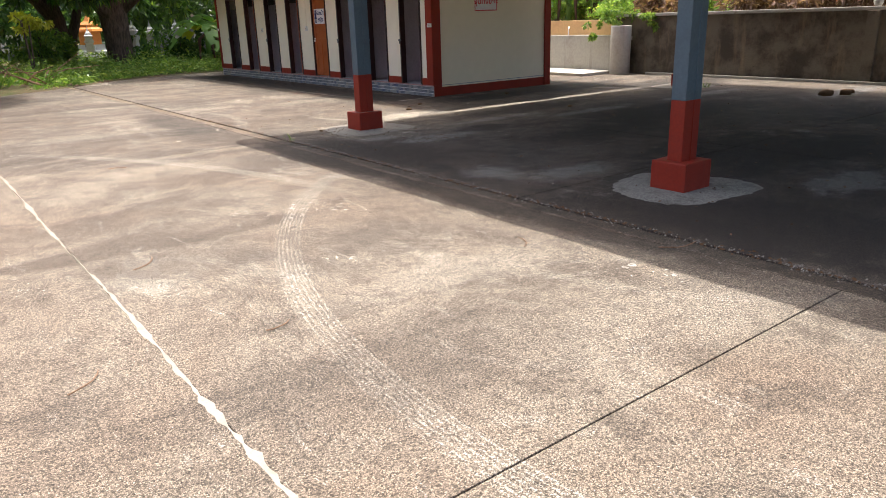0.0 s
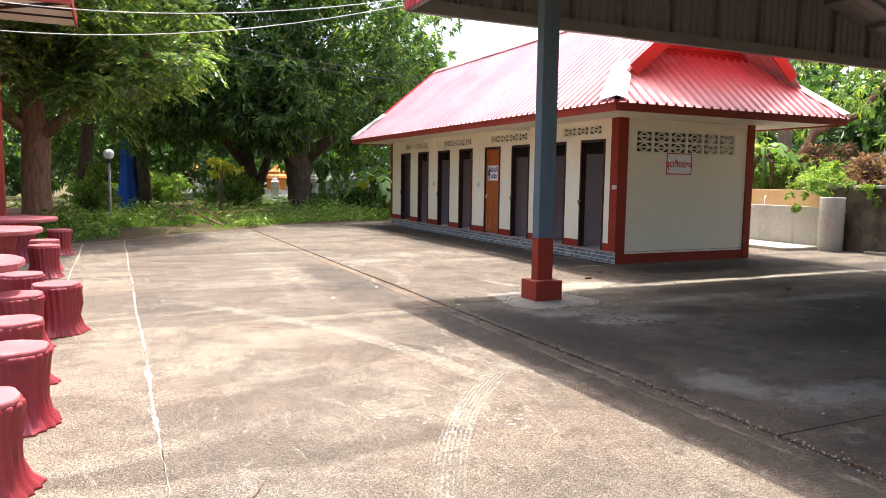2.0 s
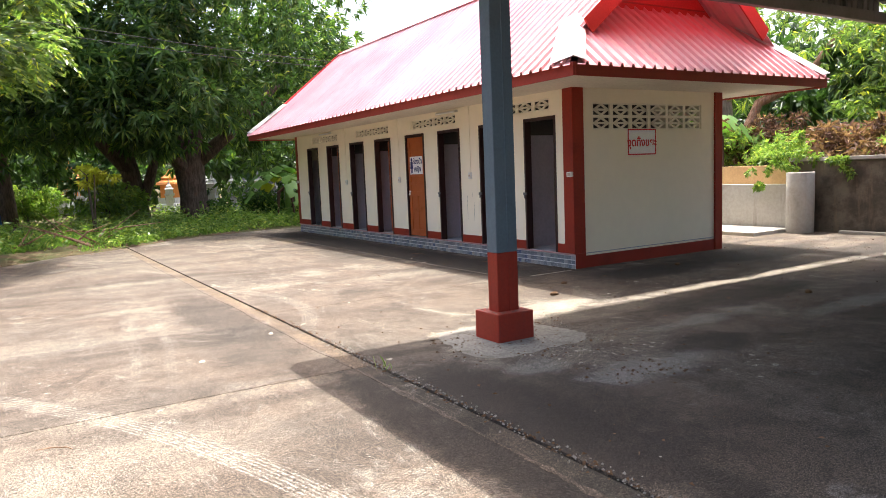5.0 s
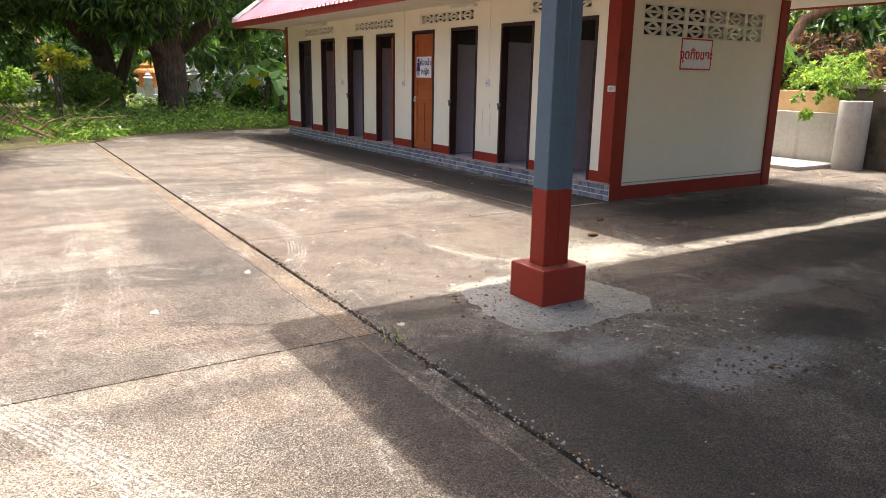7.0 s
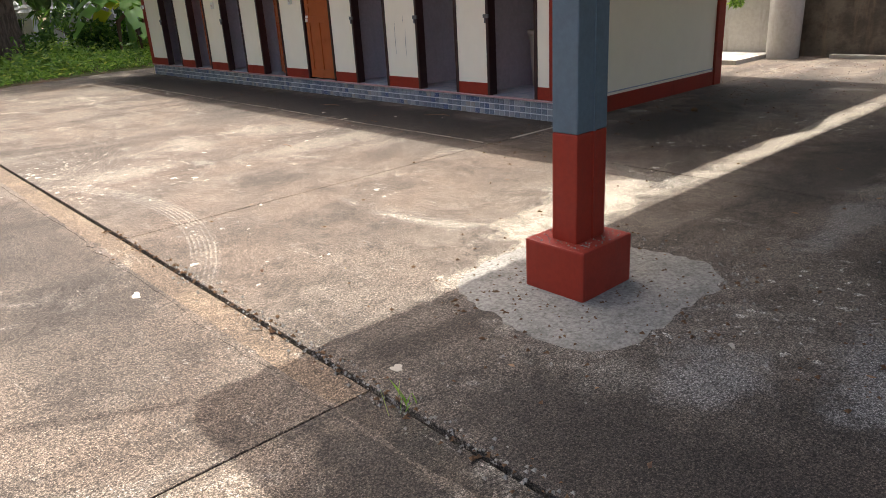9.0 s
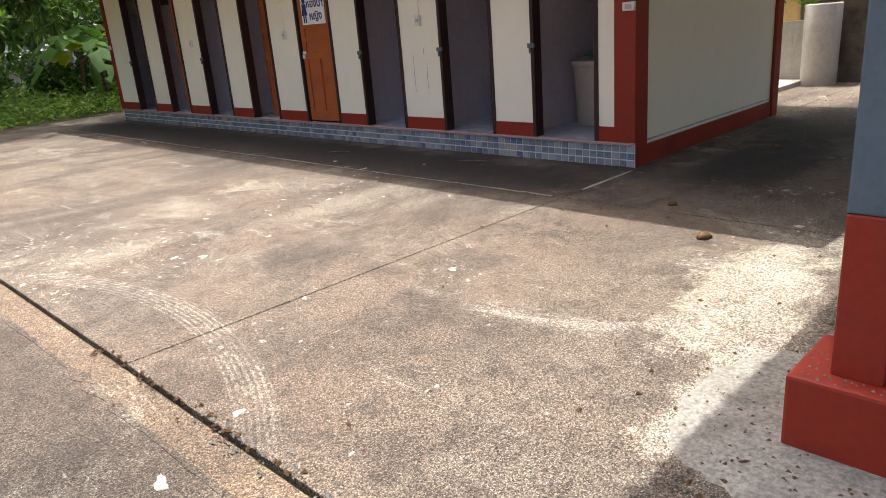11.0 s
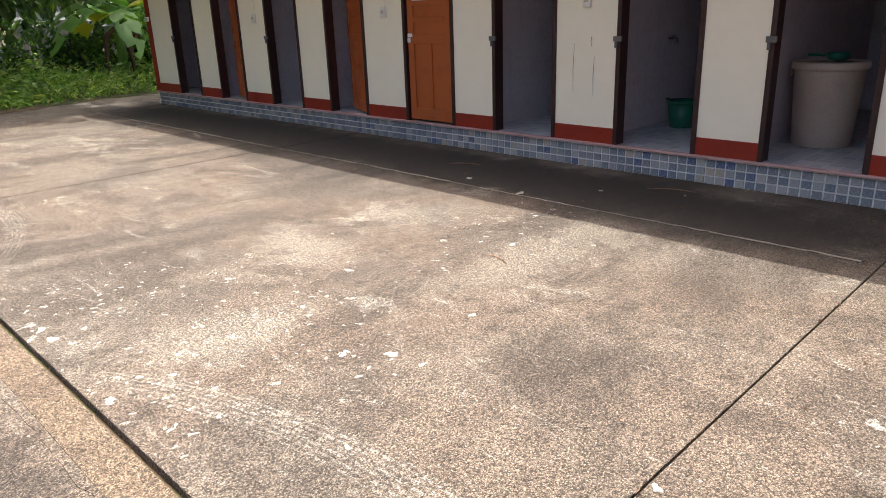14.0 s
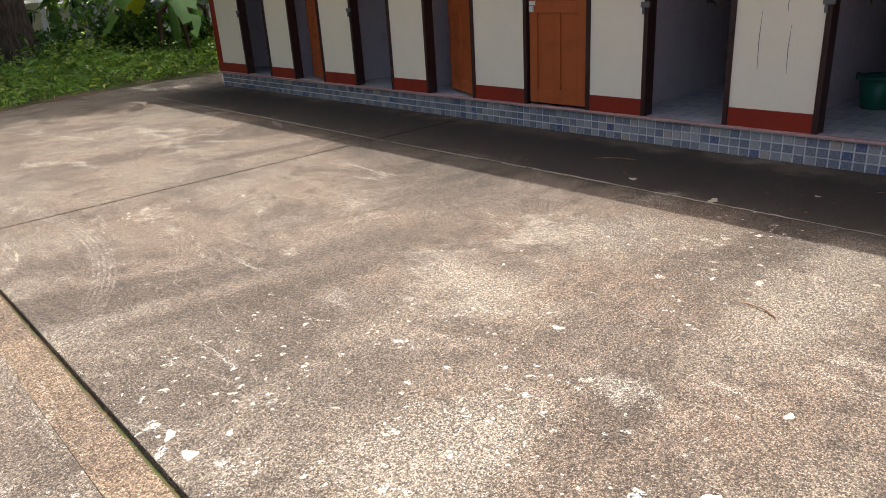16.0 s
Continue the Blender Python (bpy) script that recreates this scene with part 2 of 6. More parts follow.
# black mould where roof water drips and splashes: along the plinth, on the path to the bank; with roof shade painted
# in, most of it under the canopy
MOULD_AND_SHADE = [(7.75, 12.9, 0.35, 1.2, 0.75), (8.0, 15.2, 0.4, 1.3, 0.9), (7.9, 17.6, 0.45, 1.4, 0.9), (8.0, 20.2, 0.45, 1.5, 0.9), (9.3, 10.9, 0.9, 0.4, 0.8), (11.6, 11.0, 1.3, 0.5, 0.85),
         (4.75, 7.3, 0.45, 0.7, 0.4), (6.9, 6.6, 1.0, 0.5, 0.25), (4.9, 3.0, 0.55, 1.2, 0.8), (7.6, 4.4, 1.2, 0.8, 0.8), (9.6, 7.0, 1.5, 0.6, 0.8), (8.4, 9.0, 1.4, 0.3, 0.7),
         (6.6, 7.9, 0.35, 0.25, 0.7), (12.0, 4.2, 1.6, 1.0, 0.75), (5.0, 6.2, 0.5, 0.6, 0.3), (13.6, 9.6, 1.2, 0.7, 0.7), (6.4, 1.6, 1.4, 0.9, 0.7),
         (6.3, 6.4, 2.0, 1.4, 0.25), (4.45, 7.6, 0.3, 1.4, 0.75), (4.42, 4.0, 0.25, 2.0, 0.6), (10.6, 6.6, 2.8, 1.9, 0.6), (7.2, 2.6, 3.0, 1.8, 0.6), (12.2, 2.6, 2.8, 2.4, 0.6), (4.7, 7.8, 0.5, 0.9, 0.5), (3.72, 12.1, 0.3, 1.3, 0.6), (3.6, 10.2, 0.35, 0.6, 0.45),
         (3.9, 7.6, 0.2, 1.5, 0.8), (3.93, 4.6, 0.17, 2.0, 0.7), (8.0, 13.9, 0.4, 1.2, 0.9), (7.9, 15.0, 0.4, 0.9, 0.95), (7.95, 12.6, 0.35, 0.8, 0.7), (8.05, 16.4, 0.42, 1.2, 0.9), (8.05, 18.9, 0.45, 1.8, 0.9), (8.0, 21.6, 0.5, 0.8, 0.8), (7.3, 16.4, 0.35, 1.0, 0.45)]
SCUFFED = [(5.55, 7.75, 0.5, 0.32), (5.1, 8.2, 0.3, 0.2), (7.3, 8.5, 0.9, 0.16), (9.0, 8.0, 1.1, 0.2), (12.1, 8.0, 1.3, 0.25), (5.3, 5.1, 0.55, 0.25), (6.6, 3.1, 0.7, 0.3), (13.6, 6.2, 1.5, 0.35), (5.9, 7.7, 0.6, 0.2), (4.75, 5.6, 0.3, 0.4)]
# pale sand; the row 6 m long paints the sunlit gap between roof shadows
SANDY_AND_SUNLIT = [(6.55, 9.95, 0.9, 0.25), (5.5, 9.58, 0.7, 0.16), (9.5, 9.65, 3.0, 0.12), (6.3, 9.75, 0.7, 0.2)]
ARCS = [(7.43, 2.28, 5.85, 0.10, -1.0, 0.0, 3.6, 0.7), (3.9, 3.57, 2.37, 0.05, -1.0, 0.0, 2.1, 0.4), (-4.61, 5.32, 7.86, 0.10, 1.0, 0.4, 7.9, 0.8),
        (4.92, 3.56, 1.87, 0.05, -0.87, -0.5, 1.4, 0.45), (1.78, 12.17, 2.88, 0.095, 1.0, 0.0, 2.25, 0.55), (1.99, 16.87, 4.33, 0.04, 1.0, 0.0, 3.9, 0.35),
        (2.14, 16.85, 2.65, 0.07, 1.0, 0.0, 2.1, 0.35), (-17.84, 13.63, 21.04, 0.05, 1.0, 0.0, 20.3, 0.25), (-17.84, 13.63, 20.78, 0.05, 1.0, 0.0, 20.1, 0.22),
        (9.26, 11.96, 7.53, 0.06, -0.8, -0.6, 5.7, 0.25)]
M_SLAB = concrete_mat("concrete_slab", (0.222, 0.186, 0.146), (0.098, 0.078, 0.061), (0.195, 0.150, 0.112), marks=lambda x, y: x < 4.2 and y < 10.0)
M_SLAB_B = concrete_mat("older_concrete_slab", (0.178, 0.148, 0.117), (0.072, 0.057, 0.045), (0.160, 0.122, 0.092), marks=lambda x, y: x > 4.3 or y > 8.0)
M_STRIP = concrete_mat("gravel_screed", (0.185, 0.138, 0.094), (0.118, 0.088, 0.064), (0.195, 0.143, 0.098), 1.5)
# copy of the gravel screed darkened for the canopy's shade
M_STRIP_SHADE = concrete_mat("shaded_screed", (0.095, 0.080, 0.062), (0.042, 0.036, 0.030), (0.085, 0.066, 0.050), 1.5)
M_MORTAR = painted("pale_mortar", (0.235, 0.222, 0.197), (0.10, 0.089, 0.075), 0.85, 0.95, 5.0, 0.8, 0.2, False, 0.25)
M_CREAM = painted("cream_wall_paint", (0.90, 0.825, 0.665), (0.70, 0.60, 0.46), 0.05, 0.75, 0.5, 0.0, mottle=0.012)
M_SOFFIT = painted("soffit_paint", (0.80, 0.74, 0.63), (0.5, 0.42, 0.33), 0.3, 0.8, 1.5)
M_RED = painted("brick_red_paint", (0.275, 0.024, 0.010), (0.12, 0.035, 0.028), 0.45, 0.55, 2.5)
M_FASCIA = painted("fascia_red_paint", (0.34, 0.045, 0.03), (0.14, 0.05, 0.04), 0.45, 0.5, 2.0)
M_BLUE = painted("blue_grey_paint", (0.10, 0.14, 0.168), (0.08, 0.08, 0.08), 0.4, 0.5, 3.0)
M_FRAME = painted("dark_brown_frame", (0.034, 0.012, 0.012), (0.10, 0.06, 0.05), 0.4, 0.5, 4.0)
M_STALL = painted("mauve_stall_paint", (0.60, 0.54, 0.57), (0.36, 0.31, 0.31), 0.35, 0.6, 2.0)
M_DOOR = painted("orange_brown_door", (0.40, 0.098, 0.027), (0.20, 0.055, 0.022), 0.4, 0.45, 5.0)
M_OXIDE = painted("red_oxide_concrete", (0.25, 0.022, 0.032), (0.09, 0.018, 0.022), 0.6, 0.42, 5.0, 0.5, 0.5)
M_OXTOP = painted("worn_red_oxide_top", (0.38, 0.085, 0.10), (0.46, 0.28, 0.27), 0.5, 0.4, 6.0, 0.4, 0.5, False)
M_STEEL = painted("grey_primer_steel", (0.13, 0.13, 0.135), (0.15, 0.11, 0.08), 0.45, 0.55, 3.0)
M_SHEET_IN = painted("grey_sheet_underside", (0.215, 0.20, 0.185), (0.14, 0.12, 0.10), 0.5, 0.55, 1.5)
M_WHITE = painted("white_plastic", (0.74, 0.73, 0.69), (0.45, 0.42, 0.36), 0.3, 0.4, 8.0)
M_INK_RED = painted("red_sign_ink", (0.62, 0.03, 0.04), (0.4, 0.05, 0.05), 0.2, 0.5, 9.0)
M_INK_BLUE = painted("blue_sign_ink", (0.02, 0.03, 0.16), (0.05, 0.05, 0.15), 0.2, 0.5, 9.0)
M_SIGN = painted("white_sign_board", (0.88, 0.87, 0.88), (0.6, 0.55, 0.5), 0.25, 0.5, 6.0)
M_CABLE = painted("grey_cable", (0.30, 0.30, 0.29), (0.15, 0.15, 0.14), 0.3, 0.6, 8.0)
M_BLACK = painted("black_plastic", (0.012, 0.012, 0.013), (0.06, 0.055, 0.05), 0.35, 0.4, 6.0)
M_BEIGE = painted("beige_plastic", (0.55, 0.44, 0.36), (0.32, 0.25, 0.2), 0.4, 0.45, 4.0)
M_GREEN = painted("green_plastic", (0.01, 0.12, 0.075), (0.04, 0.09, 0.07), 0.3, 0.35, 6.0)
M_CLOTH = painted("blue_cloth", (0.02, 0.09, 0.42), (0.02, 0.06, 0.25), 0.4, 0.8, 4.0)
M_STONE = painted("grey_stone", (0.30, 0.31, 0.31), (0.07, 0.08, 0.06), 0.75, 0.9, 2.5, 0.5)
M_STONE_PALE = painted("whitewashed_stone", (0.55, 0.56, 0.57), (0.16, 0.17, 0.15), 0.6, 0.85, 3.0, 0.4)
M_GOLD = painted("orange_gold_paint", (0.70, 0.26, 0.06), (0.55, 0.10, 0.05), 0.5, 0.45, 7.0)
M_YWALL = painted("ochre_wall_paint", (0.55, 0.36, 0.17), (0.35, 0.22, 0.11), 0.5, 0.8, 2.0)
M_CEM = painted("cement_render", (0.40, 0.38, 0.34), (0.17, 0.145, 0.115), 0.7, 0.9, 1.3, 0.3, 0.2)


def wet_wall_mat():
    k = Mat("mould_stained_concrete", 0.9, 0.0, 0.25)
    x, y, z = k.xyz()
    run = k.noise(3.0, 6, 0.65, k.scaled(1, 1, 0.18))
    blot = k.noise(1.3, 6, 0.65)
    c = k.mix(k.ramp(blot, 0.4, 0.62), (0.17, 0.145, 0.11), (0.075, 0.062, 0.05))
    c = k.mix(k.ramp(run, 0.52, 0.72, 0, 0.7), c, (0.27, 0.20, 0.13))
    c = k.mix(k.ramp(k.noise(9, 5, 0.7), 0.58, 0.75, 0, 0.6), c, (0.035, 0.033, 0.03))
    k.bump(k.noise(18, 6, 0.7), 0.6, 0.02)
    return k.done(c)


M_MOULD = wet_wall_mat()


def tile_mat(joined=False):
    """Small printed ceramic tiles: greys and blues that change from piece to piece."""
    k = Mat("blue_grey_tile", 0.28, 0.0, 0.5)
    r = k.island() if joined else k.rand()
    c = k.mix(k.ramp(r, 0.10, 0.35), (0.15, 0.165, 0.20), (0.27, 0.28, 0.30))
    c = k.mix(k.ramp(r, 0.50, 0.56), c, (0.36, 0.35, 0.35))
    c = k.mix(k.ramp(r, 0.66, 0.70), c, (0.14, 0.165, 0.21))
    c = k.mix(k.ramp(r, 0.88, 0.90), c, (0.07, 0.095, 0.20))
    c = k.mix(k.ramp(r, 0.94, 0.95), c, (0.38, 0.33, 0.28))
    v = k.noise(55.0, 5, 0.7, None, 2.0)
    c = k.mix(k.ramp(v, 0.54, 0.60, 0.0, 0.55), c, (0.52, 0.54, 0.57))
    return k.done(c)


M_TILE = tile_mat()
M_GROUT = painted("pale_grout", (0.80, 0.80, 0.80), (0.45, 0.41, 0.36), 0.3, 0.8, 6.0)


def floor_tile_mat():
    k = Mat("mottled_floor_tile", 0.3, 0.0, 0.5)
    n = k.t.nodes.new("ShaderNodeTexBrick")
    k.put(n.inputs["Vector"], k.co)
    n.offset = 0.0
    n.inputs["Scale"].default_value = 1.0
    n.inputs["Brick Width"].default_value = 0.1
    n.inputs["Row Height"].default_value = 0.1
    n.inputs["Mortar Size"].default_value = 0.006
    n.inputs["Color1"].default_value = (0.26, 0.29, 0.35, 1)
    n.inputs["Color2"].default_value = (0.50, 0.48, 0.50, 1)
    n.inputs["Mortar"].default_value = (0.55, 0.53, 0.5, 1)
    c = k.mix(k.ramp(k.noise(5, 4), 0.5, 0.8, 0, 0.4), n.outputs["Color"], (0.25, 0.22, 0.2))
    return k.done(c)


M_FLOORTILE = floor_tile_mat()


def roof_mat(name, colour, faded, rough):
    k = Mat(name, rough, 0.0, 0.6)
    c = k.mix(k.ramp(k.noise(0.8, 5, 0.6), 0.35, 0.7), colour, faded)
    c = k.mix(k.ramp(k.noise(5, 5, 0.65, k.scaled(0.4, 2, 0.4)), 0.55, 0.8, 0, 0.3), c, (0.30, 0.10, 0.09))
    k.bump(k.noise(30, 3), 0.05, 0.004)
    k.b.inputs["Coat Weight"].default_value = 0.7
    k.b.inputs["Coat Roughness"].default_value = 0.22
    return k.done(c)


# pink base holds sky glare; the end slopes' redder copy holds gable shade
M_ROOF = roof_mat("faded_glare_roof_sheet", (0.78, 0.36, 0.39), (0.82, 0.50, 0.52), 0.33)
M_ROOF_END = roof_mat("red_roof_sheet", (0.79, 0.29, 0.32), (0.81, 0.38, 0.40), 0.33)
M_CAP = roof_mat("pale_hip_flashing", (0.78, 0.73, 0.72), (0.80, 0.76, 0.75), 0.3)


def leaf_mat(name, a, b, c, gloss=0.45, thin=0.38):
    """Leaves: three tones mixed per leaf, with light that shines through."""
    k = Mat(name, gloss, 0.0, 0.5)
    r = k.island()
    col = k.mix(k.ramp(r, 0.0, 0.7), a, b)
    col = k.mix(k.ramp(r, 0.88, 0.97), col, c)
    col = k.mix(1.0, col, k.ramp(k.noise(0.7, 3), 0.3, 0.7, 0.75, 1.25), "MULTIPLY")
    k.put(k.b.inputs["Base Color"], col)
    tr = k.t.nodes.new("ShaderNodeBsdfTranslucent")
    k.put(tr.inputs["Color"], k.mix(1.0, col, (1.5, 1.6, 0.7), "MULTIPLY"))
    ms = k.t.nodes.new("ShaderNodeMixShader")
    ms.inputs[0].default_value = thin
    k.t.links.new(k.b.outputs[0], ms.inputs[1])
    k.t.links.new(tr.outputs[0], ms.inputs[2])
    k.t.links.new(ms.outputs[0], k.t.nodes["Material Output"].inputs["Surface"])
    return k.m


L_MANGO = leaf_mat("mango_leaf", (0.045, 0.085, 0.032), (0.10, 0.19, 0.055), (0.30, 0.42, 0.08), 0.27)
L_LIGHT = leaf_mat("light_compound_leaf", (0.07, 0.125, 0.045), (0.17, 0.26, 0.075), (0.50, 0.55, 0.09), 0.3, 0.48)
L_BRIGHT = leaf_mat("sunny_shrub_leaf", (0.10, 0.18, 0.045), (0.22, 0.33, 0.075), (0.42, 0.46, 0.12), 0.4, 0.45)
L_YELLOW = leaf_mat("yellow_shrub_leaf", (0.34, 0.36, 0.04), (0.5, 0.5, 0.06), (0.6, 0.55, 0.1))
L_DRY = leaf_mat("dry_brown_leaf", (0.09, 0.05, 0.038), (0.18, 0.105, 0.08), (0.33, 0.22, 0.165), 0.8)
L_GRASS = leaf_mat("grass_blade", (0.08, 0.16, 0.032), (0.16, 0.28, 0.055), (0.33, 0.36, 0.11), 0.55)
L_BANANA = leaf_mat("banana_leaf", (0.09, 0.20, 0.035), (0.15, 0.29, 0.06), (0.3, 0.3, 0.1))
L_WOODS = leaf_mat("far_woods_leaf", (0.025, 0.06, 0.02), (0.06, 0.12, 0.035), (0.16, 0.26, 0.06))


def bark_mat(name, a, b):
    k = Mat(name, 0.95, 0.0, 0.2)
    n = k.noise(6.0, 6, 0.7, k.scaled(3, 3, 0.6))
    k.bump(n, 0.9, 0.04)
    return k.done(k.mix(k.ramp(n, 0.35, 0.65), a, b))


M_BARK = bark_mat("dark_bark", (0.07, 0.053, 0.04), (0.16, 0.12, 0.09))
M_BARK_RED = bark_mat("red_brown_bark", (0.17, 0.10, 0.06), (0.30, 0.19, 0.125))


def soil_mat():
    k = Mat("leaf_litter_soil", 1.0, 0.0, 0.1)
    c = k.mix(k.ramp(k.noise(1.5, 6, 0.7), 0.4, 0.65), (0.10, 0.07, 0.045), (0.06, 0.075, 0.028))
    c = k.mix(k.ramp(k.cells(22), 0.1, 0.4, 0.5, 0), c, (0.20, 0.13, 0.08))
    k.bump(k.noise(20, 6, 0.7), 0.8, 0.03)
    return k.done(c)


M_SOIL = soil_mat()


# ---- mesh helpers ----
def box_into(bm, x0, x1, y0, y1, z0, z1, bevel=0.0):
    """Adds a box to bm, its edges rounded off when bevel is given."""
    r = bmesh.ops.create_cube(bm, size=1.0)
    vs = r["verts"]
    for v in vs:
        v.co = Vector(((x0 + x1) / 2 + v.co.x * (x1 - x0), (y0 + y1) / 2 + v.co.y * (y1 - y0), (z0 + z1) / 2 + v.co.z * (z1 - z0)))
    if bevel:
        es = list({e for v in vs for e in v.link_edges})
        bmesh.ops.bevel(bm, geom=es, offset=bevel, segments=2, affect="EDGES", profile=0.6)
    return bm


def boxes(*rows, bevel=0.0):
    bm = bmesh.new()
    for r in rows:
        box_into(bm, *r, bevel=bevel)
    return bm


def mesh_from(name, bm, material, smooth=False):
    me = bpy.data.meshes.new(name)
    bm.to_mesh(me)
    bm.free()
    for m in (material if isinstance(material, (list, tuple)) else [material]):
        me.materials.append(m)
    if smooth:
        me.polygons.foreach_set("use_smooth", [True] * len(me.polygons))
    return me


def part(name, bm, material, parent=None, label="", smooth=False):
    """Links a bmesh as one mesh object under a thing or a part."""
    ob = new(name, mesh_from(name, bm, material, smooth))
    if parent:
        ob.parent = parent
    if label:
        ob["label"] = label
    return ob


def thing(name, label, category, group="", kind="", at=None):
    ob = new(name)
    if at is not None:
        ob.location = at
    return tagged(ob, label, category, group, kind)


def structure(name, bm, material, label, category, smooth=False):
    return tagged(part(name, bm, material, None, "", smooth), label, category, "", "structure")


def lathe(rows, sides=24, bm=None, cx=0.0, cy=0.0, close=True):
    """A turned body from (radius, z) rows."""
    bm = bm or bmesh.new()
    rings = []
    for r, z in rows:
        rings.append([bm.verts.new((cx + r * math.cos(2 * math.pi * i / sides), cy + r * math.sin(2 * math.pi * i / sides), z)) for i in range(sides)])
    for a, b in zip(rings, rings[1:]):
        for i in range(sides):
            j = (i + 1) % sides
            bm.faces.new((a[i], a[j], b[j], b[i]))
    if close:
        bm.faces.new(list(reversed(rings[0])))
        bm.faces.new(rings[-1])
    return bm


def tube(points, radii, sides=10, bm=None, lumps=0.0, seed=0):
    """A tapered limb along points, slightly lumpy."""
    bm = bm or bmesh.new()
    rnd = random.Random(seed)
    rings = []
    for i, p in enumerate(points):
        p = Vector(p)
        d = (Vector(points[min(i + 1, len(points) - 1)]) - Vector(points[max(i - 1, 0)])).normalized()
        u = d.orthogonal().normalized()
        if abs(d.z) < 0.9:
            u = d.cross(Vector((0, 0, 1))).normalized()
        else:
            u = Vector((1, 0, 0)) - d * d.x
            u.normalize()
        w = d.cross(u)
        ring = []
        for s in range(sides):
            a = 2 * math.pi * s / sides
            r = radii[i] * (1 + lumps * (rnd.random() - 0.5) + lumps * 0.5 * math.sin(3 * a + i))
            ring.append(bm.verts.new(p + u * r * math.cos(a) + w * r * math.sin(a)))
        rings.append(ring)
    for a, b in zip(rings, rings[1:]):
        for i in range(sides):
            j = (i + 1) % sides
            bm.faces.new((a[i], a[j], b[j], b[i]))
    bm.faces.new(list(reversed(rings[0])))
    bm.faces.new(rings[-1])
    return bm


def leaf_mesh(name, base, heading, length, width, material, droop=0.25, rng=None):
    """Many folded leaves in one mesh: base points, headings, lengths and widths as arrays."""
    n = len(base)
    heading = heading / (np.linalg.norm(heading, axis=1, keepdims=True) + 1e-9)
    spin = rng.normal(size=(n, 3))
    side = np.cross(heading, spin)
    side /= np.linalg.norm(side, axis=1, keepdims=True) + 1e-9
    up = np.cross(side, heading)
    L, W = length[:, None], width[:, None]
    down = np.array([[0, 0, -1.0]])
    mid = base + heading * L * 0.45 + down * L * droop * 0.2
    tip = base + heading * L + down * L * droop
    verts = np.empty((n, 4, 3))
    verts[:, 0] = base
    verts[:, 1] = mid + side * W * 0.5 + up * W * 0.18
    verts[:, 2] = tip
    verts[:, 3] = mid - side * W * 0.5 + up * W * 0.18
    i0 = np.arange(n)[:, None] * 4
    tris = np.concatenate([i0 + np.array([[0, 1, 2]]), i0 + np.array([[0, 2, 3]])], axis=1).reshape(-1, 3)
    me = bpy.data.meshes.new(name)
    me.vertices.add(n * 4)
    me.vertices.foreach_set("co", verts.reshape(-1))
    me.loops.add(n * 6)
    me.loops.foreach_set("vertex_index", tris.reshape(-1))
    me.polygons.add(n * 2)
    me.polygons.foreach_set("loop_start", np.arange(n * 2) * 3)
    me.update(calc_edges=True)
    me.materials.append(material)
    return me


def crown(name, blobs, material, per, length, width, seed, droop=0.35, out=0.6, inner=0.55):
    """Leaf rosettes spread through the outer shells of several uneven blobs: (x, y, z, rx, ry, rz, rosettes)."""
    rng = np.random.default_rng(seed)
    B, H = [], []
    for x, y, z, rx, ry, rz, n in blobs:
        size = np.array([rx, ry, rz])
        boughs = max(3, n // 16)
        e = rng.normal(size=(boughs, 3))
        e /= np.linalg.norm(e, axis=1, keepdims=True)
        far = rng.uniform(inner, 1.0, boughs) ** 0.6 * (1 + 0.18 * np.sin(5 * e[:, 0] + x) * np.cos(4 * e[:, 2] + y))
        pick = rng.integers(0, boughs, n)
        tuft = rng.normal(size=(n, 3))
        tuft /= np.linalg.norm(tuft, axis=1, keepdims=True)
        spread = np.minimum(0.30 * size, 0.75)
        c = np.array([x, y, z]) + (e * far[:, None])[pick] * size + tuft * spread * (rng.uniform(0.2, 1.0, n) ** 0.5)[:, None]
        d = e[pick] * 0.5 + tuft * 0.8 + np.array([0, 0, 0.25])
        d /= np.linalg.norm(d, axis=1, keepdims=True)
        c = np.repeat(c, per, axis=0)
        h = np.repeat(d, per, axis=0) * out + rng.normal(size=(n * per, 3)) * 0.6
        B.append(c + rng.normal(size=(n * per, 3)) * length * 0.08)
        H.append(h)
    B, H = np.concatenate(B), np.concatenate(H)
    keep = B[:, 2] > 0.02
    B, H = B[keep], H[keep]
    n = len(B)
    return leaf_mesh(name, B, H, rng.uniform(0.7, 1.25, n) * length, rng.uniform(0.7, 1.2, n) * width, material, droop, rng)


# ---- ground, slabs and road marks ----
ground_bm = bmesh.new()
bmesh.ops.create_grid(ground_bm, x_segments=2, y_segments=2, size=900)
for v in ground_bm.verts:
    v.co.z = -0.12
structure("ground", ground_bm, M_SOIL, "bare brown earth with leaf litter reaching to the horizon", "ground")

pavement = thing("pavement", "weathered grey-brown concrete yard cast in bays with tyre scuffs", "pavement", kind="structure")


def slab(x0, x1, y0, y1, material=M_SLAB, z=0.0, name="slab"):
    return part(name, boxes((x0, x1, y0, y1, z - 0.10, z), bevel=0.006), material, pavement)


for y0, y1 in ((-14, -5.2), (-5.2, 2.024), (2.031, 9.098), (9.106, 16.2), (16.21, 24.0)):
    m = M_SLAB if y0 < 9 else M_SLAB_B
    slab(-9.0, 0.978, y0, y1, M_SLAB)
    slab(0.981, 4.03, y0, y1, m)
